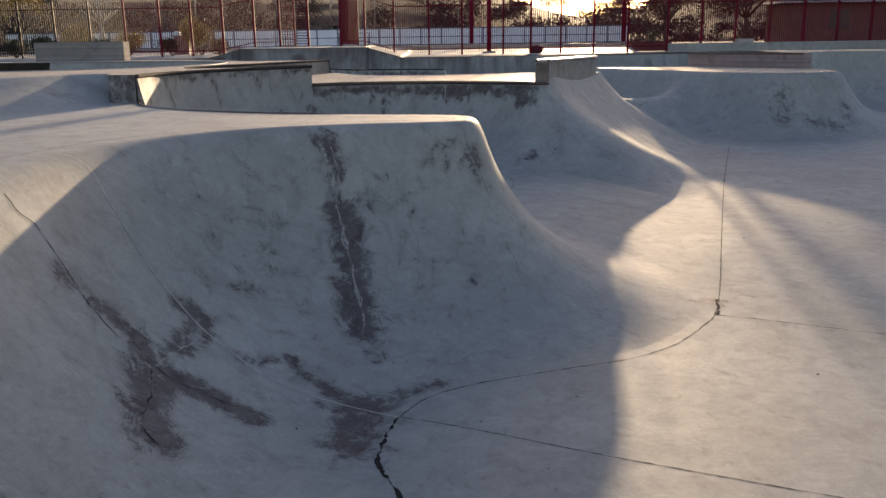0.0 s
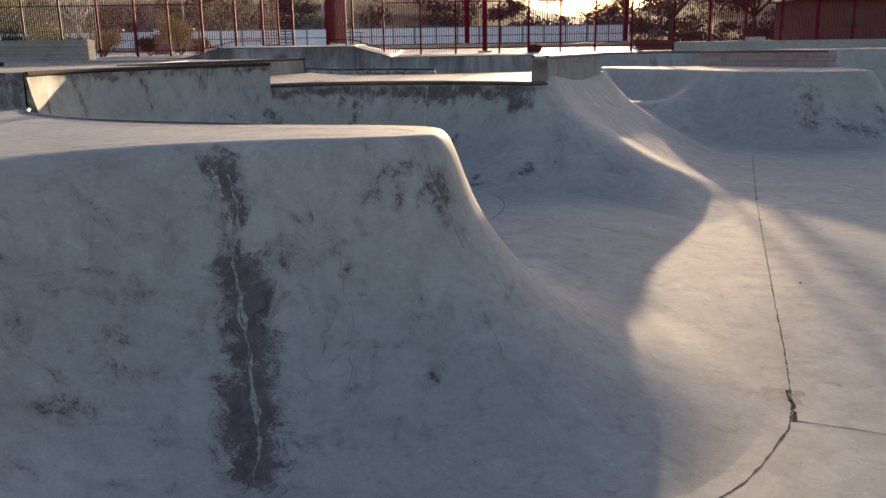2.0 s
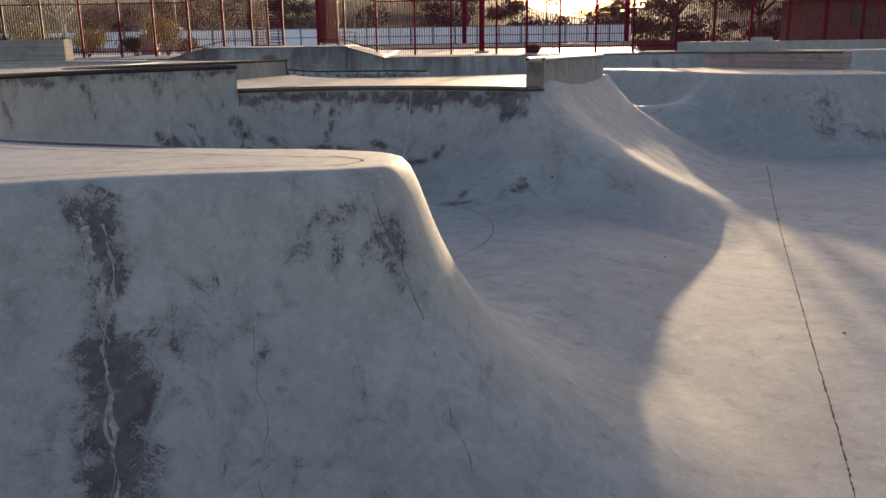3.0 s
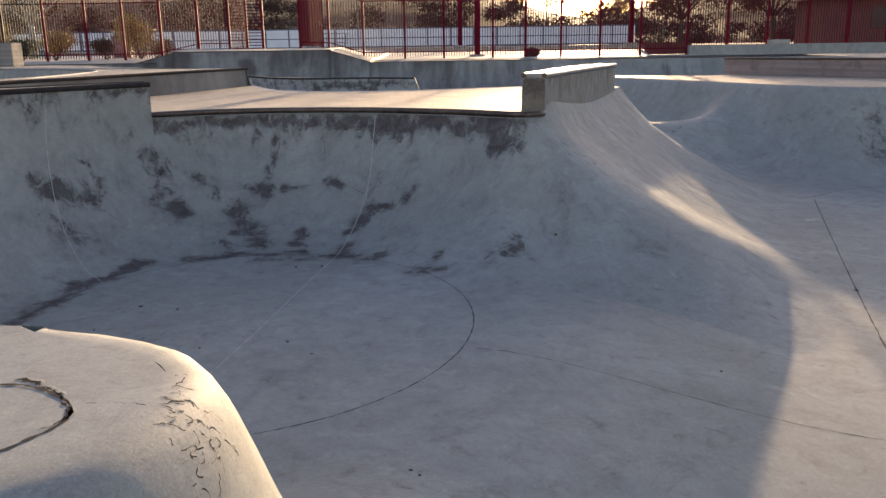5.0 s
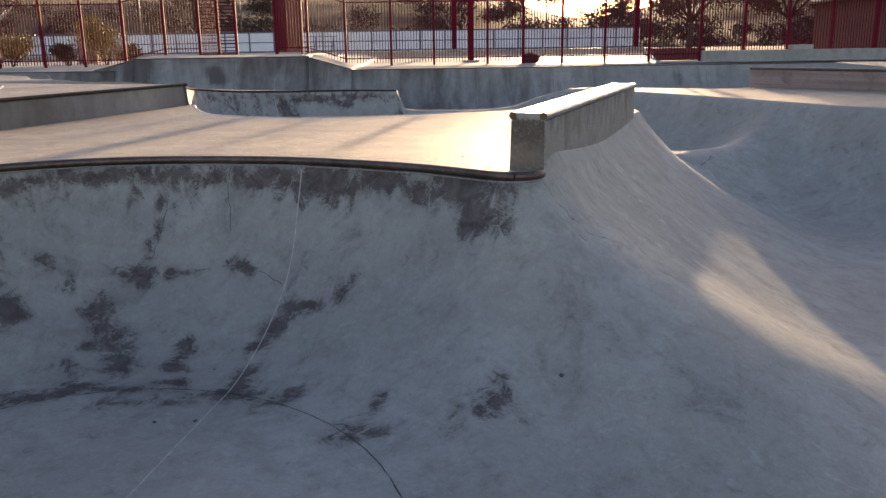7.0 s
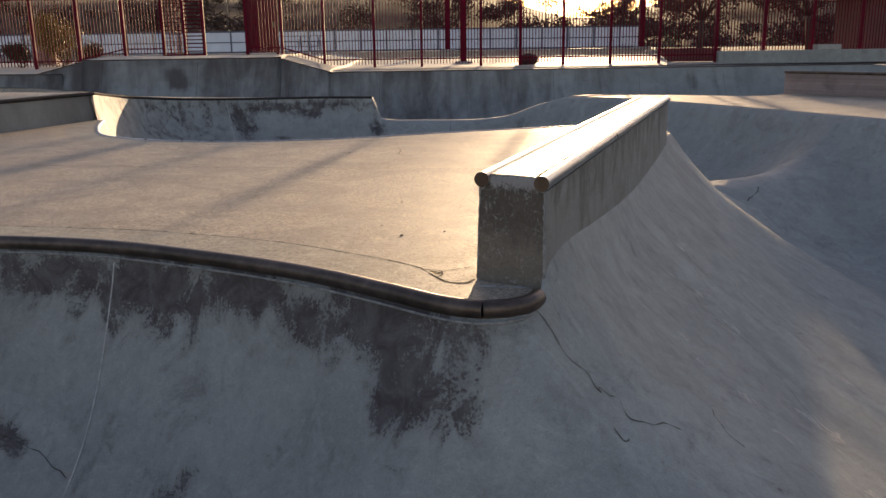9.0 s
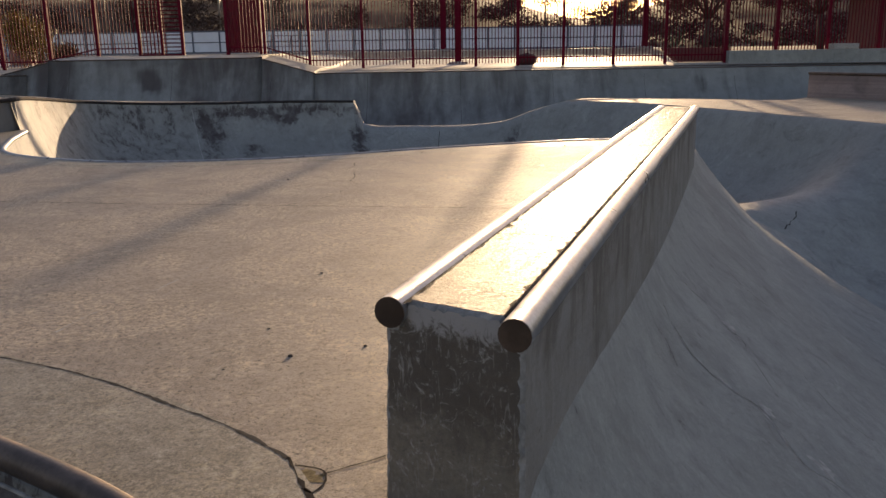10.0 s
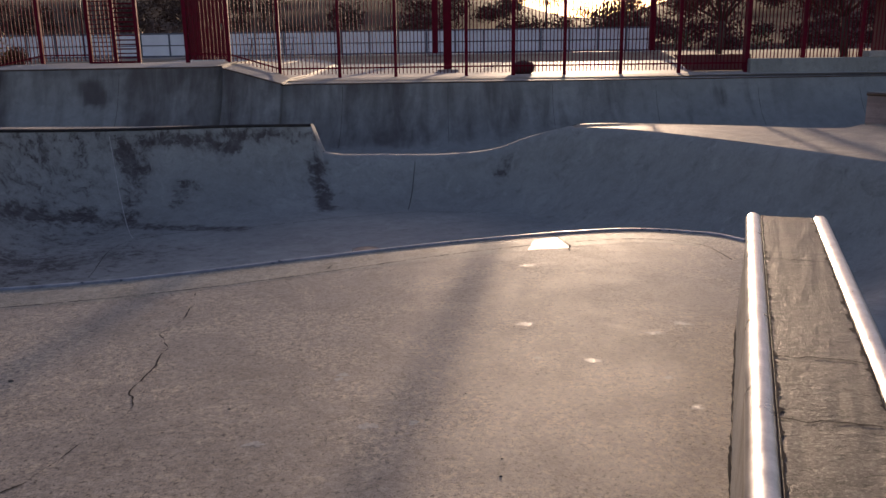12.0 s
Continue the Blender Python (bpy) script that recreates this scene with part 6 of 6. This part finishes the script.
# chipped edge of the ring joint
CRUMBLED = [(-0.085, 8.556, Z1), (-0.015, 8.513, Z1), (0.042, 8.46, Z1), (0.078, 8.42, Z1), (0.105, 8.378, Z1), (0.114, 8.335, Z1), (0.112, 8.304, Z1), (0.092, 8.278, Z1)]
seam("crack", CRUMBLED, 0.013, CRACK, "crumbled edge of the ring joint", 0.014, 0.002, 84, 0.004)
seam("crack", [(x + 0.008, y + 0.008, z) for x, y, z in CRUMBLED], 0.007, SCUFF, "pale chipped edge of the ring joint", 0.014, 0.001, 84, 0.004)
# bowl floor ring and lines
RING = [(-0.85 + 2.0 * math.cos(a) * (1.0 if math.cos(a) > 0 else 0.93), 13.35 + 2.25 * math.sin(a), 0.28) for a in [math.radians(v) for v in range(-100, 201, 20)]]
seam("joint", RING, 0.011, JOINT, "dark round joint of the bowl floor", 0.004, seed=17)
seam("joint", [(0.08, 17.1, 1.67), (0.04, 16.97, 1.31), (-0.01, 16.66, 0.84), (-0.13, 16.22, 0.48), (-0.25, 15.64, 0.29), (-0.48, 14.03, 0.28), (-0.61, 13.05, 0.28), (-0.84, 11.55, 0.28)], 0.009, CAULK, PALE)
seam("joint", [(1.13, 12.59, 0.28), (1.56, 12.44, 0.26), (2.06, 12.23, 0.2), (2.69, 11.97, 0.1), (4.0, 11.45, 0)], 0.009, JOINT, DARK_JOINT, 0.004, seed=18)
seam("joint", [(-3.4, 15.7, 1.9), (-3.2, 15.35, 1.1), (-2.9, 15.0, 0.6), (-2.5, 14.6, 0.32)], 0.008, CAULK, PALE)
seam("crack", [(-1.09, 17.3, 1.66), (-1.14, 17.24, 1.44), (-1.2, 17.1, 1.14), (-1.24, 16.96, 0.93)], 0.004, CRACK, CRACKED, 0.02, seed=19)
seam("crack", [(-0.58, 17.26, 1.68), (-0.6, 17.18, 1.42), (-0.56, 17.04, 1.14)], 0.004, CRACK, CRACKED, 0.02, seed=20)
seam("crack", [(0.27, 16.27, 0.62), (0.28, 15.95, 0.45), (0.11, 15.59, 0.31), (-0.02, 15.26, 0.28)], 0.014, CRUST, "pale mineral crust along a crack", 0.02, seed=21)
seam("crack", [(-1.55, 16.9, 0.84), (-1.0, 16.87, 0.83), (-0.42, 16.82, 0.88), (-0.05, 16.6, 0.8)], 0.004, CRACK, CRACKED, 0.03, seed=22)
seam("crack", [(2.04, 16.10, 1.71), (2.08, 16.10, 1.66), (2.11, 16.11, 1.61), (2.15, 16.08, 1.54), (2.22, 16.11, 1.45), (2.27, 16.07, 1.38), (2.35, 16.11, 1.31), (2.39, 16.03, 1.25), (2.46, 16.04, 1.2), (2.62, 16.12, 1.1)], 0.008, HAIR, "olive stained crack in the concrete", 0.04, 0.0016, seed=23)
seam("crack", [(2.31, 15.91, 1.25), (2.34, 15.88, 1.24), (2.36, 15.9, 1.24)], 0.007, HAIR, "dark flaked spot beside a crack", 0.02, 0.0016, seed=45)
LONG_CRACK = [(2.85, 18.27, 1.56), (2.92, 18.18, 1.49), (3.0, 18.08, 1.41), (3.15, 18.05, 1.31), (3.3, 18.05, 1.2), (3.38, 17.82, 1.1), (3.53, 17.81, 1.01), (3.64, 17.57, 0.89), (3.68, 17.23, 0.79), (3.76, 17.0, 0.7)]
seam("crack", LONG_CRACK[:-2], 0.03, SCUFF, "pale mineral crust along a crack", 0.03, 0.0014, seed=46)
seam("crack", LONG_CRACK, 0.005, HAIR, CRACKED, 0.025, 0.002, seed=39)
seam("crack", [(3.07, 18.88, 1.57), (3.18, 18.84, 1.49), (3.3, 18.81, 1.4), (3.37, 18.7, 1.32), (3.44, 18.7, 1.28), (3.47, 18.31, 1.16)], 0.006, HAIR, CRACKED, 0.03, 0.0016, seed=24)
seam("crack", [(3.69, 19.65, 1.36), (3.78, 19.58, 1.28), (3.93, 19.58, 1.18), (4.05, 19.57, 1.09)], 0.006, HAIR, CRACKED, 0.03, 0.0016, seed=38)
seam("crack", [(3.84, 18.83, 1.06), (3.94, 18.62, 0.94), (4.12, 18.56, 0.83), (4.21, 18.61, 0.79), (4.47, 18.83, 0.69), (4.54, 18.8, 0.64)], 0.006, HAIR, CRACKED, 0.03, 0.0016, seed=25)
seam("crack", [(2.87, 16.5, 1.07), (2.87, 16.36, 1.03), (2.94, 16.29, 0.97)], 0.007, HAIR, CRACKED, 0.03, 0.0016, seed=47)
seam("crack", [(5.84, 23.72, 0.76), (5.79, 23.62, 0.73), (5.74, 23.55, 0.71), (5.6, 23.36, 0.67), (5.49, 23.22, 0.64)], 0.012, CRACK, CRACKED, 0.03, seed=48)
# deck bands and joints
inner = [(x, y, Z1) for x, y in ((-2.3, 17.45), (-1.2, 17.72), (-0.12, 17.57), (0.3, 17.44), (0.72, 17.27), (1.0, 17.12), (1.23, 16.96), (1.46, 16.79), (1.6, 16.65))]
seam("joint", inner, 0.012, JOINT, DARK_JOINT, 0.004, seed=26)
seam("crack", [(1.6, 16.66, Z1), (1.63, 16.58, Z1), (1.67, 16.5, Z1), (1.71, 16.42, Z1), (1.79, 16.4, Z1), (1.83, 16.46, Z1)], 0.016, CRACK, "wide chipped crack in the deck edge", 0.012, seed=27)
seam("crack", [(1.68, 16.58, Z1), (1.74, 16.61, Z1), (1.82, 16.66, Z1)], 0.005, CRACK, CRACKED, 0.01, seed=41)
seam("crack", [(1.71, 16.41, Z1), (1.66, 16.35, Z1), (1.61, 16.3, Z1)], 0.005, CRACK, CRACKED, 0.01, seed=42)
seam("joint", [(-1.3, 21.9, Z1), (-0.4, 21.72, Z1), (0.35, 21.76, Z1), (1.3, 22.08, Z1), (2.45, 22.66, Z1), (3.1, 22.9, Z1), (3.6, 22.98, Z1), (3.92, 22.8, Z1), (3.98, 22.45, Z1)], 0.011, JOINT, DARK_JOINT, 0.004, seed=28)
seam("crack", [tuple(L0 + along * (0.25 + 1.25 * k) - right * 0.168 + Vector((0, 0, Z1))) for k in range(5)], 0.009, CRACK, "dark gap along the foot of the ledge", 0.005, seed=29)
seam("joint", [(-5.5, 20.8, Z1), (-2.5, 20.4, Z1), (-0.23, 20.01, Z1), (0.82, 19.86, Z1), (1.91, 19.70, Z1), (2.84, 19.55, Z1), (2.9, 19.54, Z1)], 0.011, JOINT, DARK_JOINT, 0.009, seed=30)
seam("crack", [(1.18, 21.95, Z1), (1.25, 21.59, Z1), (1.21, 21.37, Z1), (1.31, 21.17, Z1), (1.31, 20.8, Z1), (1.35, 20.68, Z1), (1.3, 20.36, Z1), (1.15, 20.0, Z1), (0.9, 19.75, Z1)], 0.008, CRACK, CRACKED, 0.03, seed=31)
seam("crack", [(3.13, 22.7, Z1), (3.15, 22.9, Z1), (3.05, 23.2, Z1)], 0.01, CRACK, CRACKED, 0.02, seed=32)
seam("crack", [(1.75, 22.3, Z1), (1.8, 22.5, Z1), (1.72, 22.68, Z1)], 0.008, CRACK, CRACKED, 0.02, seed=33)
seam("joint", [(-3.01, 31.51, 1.58), (-2.7, 30.9, 0.8), (-2.06, 29.6, 0.3)], 0.012, CAULK, PALE)
seam("joint", [(1.93, 32.56, 0.9), (1.88, 32.0, 0.5), (1.83, 31.45, 0.32)], 0.012, JOINT, DARK_JOINT)
seam("joint", [(-1.82, 27.5, 0.3), (-2.1, 29.2, 0.3), (-1.4, 30.0, 0.3), (-0.5, 30.3, 0.3), (1.8, 31.25, 0.3), (3.2, 31.1, 0.3)], 0.014, JOINT, DARK_JOINT, 0.004, seed=34)
seam("joint", [(7.03, 20.15, 0), (7.9, 20.8, 0), (8.86, 21.05, 0), (10.54, 21.15, 0)], 0.012, JOINT, DARK_JOINT, 0.004, seed=35)
for k in range(9):
    x = -9.0 + 2.9 * k
    y = 39.8 + 0.115 * (x + 9.2)
    seam("joint", [(x, y, 2.4 if -9.2 < x < -3.7 else 2.0), (x, y - 0.5, 1.4), (x, y - 1.4, 0.6)], 0.008, JOINT, DARK_JOINT, 0.0, 0.006)

seam("joint", [tuple(L0 - along * 0.05 - right * 0.13 + Vector((0, 0, Z1))), tuple(L0 - along * 0.025 + Vector((0, 0, Z1))), tuple(L0 - along * 0.0 + right * 0.13 + Vector((0, 0, Z1)))], 0.03, CAULK, "pale mortar line at the foot of the ledge", 0.006, seed=40)
# Cracks across the ledge
for k, s in enumerate((0.62, 0.98, 1.82, 2.02, 2.3, 2.66, 3.38, 3.72, 4.65)):
    pts = [L0 + along * (s + 0.012 * math.sin(k * 7 + u * 4)) + right * (-0.1 + 0.2 * u) + Vector((0, 0, Z1 + 0.4472)) for u in (0, 0.33, 0.66, 1)]
    line = spline([tuple(p) for p in pts], 0.012)
    verts, faces = [], []
    for i, p in enumerate(line):
        w = 0.002 + 0.0035 * abs(noise.noise(Vector((i * 0.5, k, 0))))
        c = Vector(p) + along * (0.012 * noise.noise(Vector((i * 0.4, k, 2))))
        verts += [c - along * w - ledge.location, c + along * w - ledge.location]
    faces = [(2 * i, 2 * i + 1, 2 * i + 3, 2 * i + 2) for i in range(len(line) - 1)]
    mesh_object("crack", verts, faces, CRACK, False, ledge)


# Loose bits
def lump(name, x, y, z, size, flat, mat, seed, label, category, group):
    size *= 0.62
    bm = bmesh.new()
    bmesh.ops.create_icosphere(bm, subdivisions=2, radius=1)
    for v in bm.verts:
        s = 1 + 0.35 * noise.noise(v.co * 1.3 + Vector((seed, 0, 0)))
        v.co = (v.co.x * size * s, v.co.y * size * s * 0.8, v.co.z * size * flat * s)
    me = bpy.data.meshes.new(name)
    bm.to_mesh(me)
    bm.free()
    me.materials.append(mat)
    me.shade_smooth()
    ob = new(name, me)
    q, n = on_skin((x, y, z))
    ob.location = q + n * (size * flat * 0.35)
    ob.rotation_euler = n.to_track_quat("Z", "Y").to_euler()
    return tagged(ob, label, category, group)


def splat(name, x, y, z, size, mat, seed, label, category, group):
    """A thin ragged patch lying on the concrete."""
    verts, faces = [], []
    q, n = on_skin((x, y, z))
    verts.append(q + n * 0.0007)
    count = 26
    for ring, lift in ((0.6, 0.0006), (1.0, 0.0006)):
        for k in range(count):
            a = 2 * math.pi * k / count
            r = size * ring * (1 + 1.1 * noise.noise(Vector((math.cos(a) * 1.4 + seed, math.sin(a) * 1.4, ring))) + 0.7 * noise.noise(Vector((math.cos(a) * 4 + seed, math.sin(a) * 4, 5))))
            p, m = on_skin(q + Vector((math.cos(a) * r, math.sin(a) * r * 0.7, 0.0)))
            verts.append(p + m * lift)
    faces = [(0, 1 + k, 1 + (k + 1) % count) for k in range(count)]
    faces += [(1 + k, 1 + count + k, 1 + count + (k + 1) % count, 1 + (k + 1) % count) for k in range(count)]
    return tagged(mesh_object(name, verts, faces, mat, True), label, category, group)


PEBBLE = plain("pebble_stone", (0.10, 0.085, 0.07), 0.9, 0, 0.4, 60, 0.3)
GUM = plain("dried_gum", (0.42, 0.38, 0.33), 0.55, 0, 0.3, 80, 0.2)
for k, (x, y, z, s) in enumerate([(1.49, 17.3, 1.74, 0.014), (1.45, 18.26, 1.74, 0.01), (1.37, 17.56, 1.74, 0.008), (1.71, 17.38, 1.74, 0.01), (1.31, 17.2, 1.74, 0.006), (2.06, 14.97, 0.6, 0.028), (2.76, 14.8, 0.38, 0.02),
                                  (-0.32, 12.78, 0.28, 0.02), (-0.09, 12.51, 0.28, 0.015), (-1.44, 13.64, 0.28, 0.02), (-1.8, 13.74, 0.28, 0.025), (-0.97, 12.67, 0.28, 0.015), (-0.64, 15.04, 0.28, 0.025), (-0.37, 15.05, 0.28, 0.025)]):
    lump("pebble", x, y, z, s, 0.6, PEBBLE, k, "small dark pebble lying on the concrete", "pebble", "loose pebbles")
for k, (x, y, z, s) in enumerate([(2.98, 12.53, 0.09, 0.02), (-1.96, 13.12, 0.28, 0.015), (3.86, 10.25, 0, 0.025), (0.93, 5.42, 0, 0.014), (0.23, 5.04, 0, 0.012), (-0.96, 4.81, 0.05, 0.015), (2.81, 5.77, 0, 0.016), (0.6, 4.4, 0, 0.01),
                                  (1.69, 20.61, 1.74, 0.008), (2.55, 20.15, 1.74, 0.008), (2.56, 20.25, 1.74, 0.006), (2.47, 20.71, 1.74, 0.006), (0.84, 20.87, 1.74, 0.016), (5.15, 14.84, 0, 0.035), (-0.46, 15.87, 0.32, 0.015), (0.71, 10.75, 0.28, 0.02), (0.76, 10.7, 0.28, 0.016)]):
    lump("pebble", x, y, z, s, 0.5, PEBBLE, 30 + k, "small dark pebble lying on the concrete", "pebble", "loose pebbles")
for k, (x, y, s) in enumerate([(2.75, 21.43, 0.035), (3.26, 21.29, 0.03), (3.4, 21.4, 0.035), (2.95, 20.99, 0.03), (2.03, 20.89, 0.022), (2.16, 20.47, 0.03), (1.83, 20.36, 0.026), (3.19, 20.82, 0.018), (3.22, 20.57, 0.024), (2.86, 22.39, 0.04), (2.75, 21.03, 0.016), (2.3, 20.49, 0.018),
                               (2.6, 19.79, 0.022), (2.21, 19.16, 0.022), (2.48, 19.13, 0.03), (2.5, 19.01, 0.02), (2.54, 19.0, 0.016), (2.53, 18.86, 0.028), (2.32, 19.91, 0.014), (2.02, 20.85, 0.02), (2.8, 19.67, 0.02), (2.42, 18.95, 0.01), (2.02, 19.39, 0.012), (0.77, 20.85, 0.02)]):
    splat("gum_spot", x, y, Z1, s * 0.95, GUM, 70 + k, "flat pale spot of dried gum on the deck", "gum", "gum spots")
seam("crack", [(2.5, 7.18, 0), (2.56, 7.32, 0), (2.62, 7.5, 0), (2.68, 7.66, 0)], 0.03, CRACK, "chipped edge of the floor joint", 0.03, seed=90)
seam("crack", [(1.62, 16.62, Z1), (1.68, 16.6, Z1), (1.7, 16.55, Z1), (1.68, 16.5, Z1), (1.65, 16.52, Z1)], 0.006, CRACK, CRACKED, 0.006, seed=43)
seam("crack", [(0.66, 17.55, Z1), (0.69, 17.72, Z1), (0.76, 17.88, Z1), (0.94, 18.39, Z1)], 0.008, CAULK, "pale scratch across the deck", 0.01, seed=44)
splat("worn_patch", 1.655, 16.56, Z1, 0.04, plain("crumbled_concrete", (0.30, 0.24, 0.13), 0.95, 0, 0.5, 60, 0.8, 0.1), 102, "crumbled yellowish patch in the deck edge", "patch", "worn patches")
for k, (x, y, z, s) in enumerate([(3.68, 17.17, 0.78, 0.07), (3.76, 17.11, 0.72, 0.09), (3.2, 16.92, 0.98, 0.06), (3.28, 16.68, 0.88, 0.05), (2.95, 17.23, 1.22, 0.05), (3.4, 18.76, 1.32, 0.04), (3.33, 18.1, 1.2, 0.04),
                                  (3.51, 17.9, 1.04, 0.05), (3.67, 16.52, 0.63, 0.06), (4.09, 16.36, 0.41, 0.06), (4.38, 18.17, 0.61, 0.06), (4.57, 17.62, 0.42, 0.07), (6.25, 18.33, 0.0, 0.14), (2.99, 17.01, 1.14, 0.04)]):
    splat("scuff_mark", x, y, z, s, SCUFF, 130 + k, "pale scuffed patch on the bank", "scuff mark", "scuff marks")
splat("spalled_corner", 2.58, 7.57, 0, 0.15, WEATHERED, 160, "rough spalled corner beside the floor joint", "patch", "worn patches")
cover = tagged(new("drain_cover"), "round worn steel drain cover in the floor", "drain cover")
cover.location = (1.38, 28.7, 0.3)
bm = bmesh.new()
bmesh.ops.create_cone(bm, cap_ends=True, segments=28, radius1=0.2, radius2=0.19, depth=0.02)
part("ring", bm, plain("worn_iron", (0.2, 0.19, 0.18), 0.65, 0.3, 0.3, 20, 0.2, 0.2), cover)
bm = bmesh.new()
bmesh.ops.create_cone(bm, cap_ends=True, segments=28, radius1=0.15, radius2=0.15, depth=0.026)
part("lid", bm, DARK_STEEL, cover)


def rim_repair():
    """A smooth trowelled repair in the deck rim between two cuts."""
    verts, faces = [], []
    n = 8
    a, b, c, d = (Vector(q) for q in ((2.885, 22.72, Z1), (3.144, 22.785, Z1), (3.105, 23.05, Z1), (2.955, 23.0, Z1)))
    for i in range(n + 1):
        for j in range(n + 1):
            u, v = i / n, j / n
            q = (a * (1 - u) + b * u) * (1 - v) + (d * (1 - u) + c * u) * v
            p, m = on_skin(q)
            edge = i in (0, n) or j in (0, n)
            verts.append(p + m * (0.0006 if edge else 0.002))
    for i in range(n):
        for j in range(n):
            k = i * (n + 1) + j
            faces.append((k, k + n + 1, k + n + 2, k + 1))
    smooth_mortar = plain("trowelled_mortar", (0.42, 0.385, 0.33), 0.5, 0, 0.15, 12, 0.05, 0.5)
    return tagged(mesh_object("repair_patch", verts, faces, smooth_mortar, True), "smooth pale mortar repair in the deck rim", "patch", "worn patches")


rim_repair()
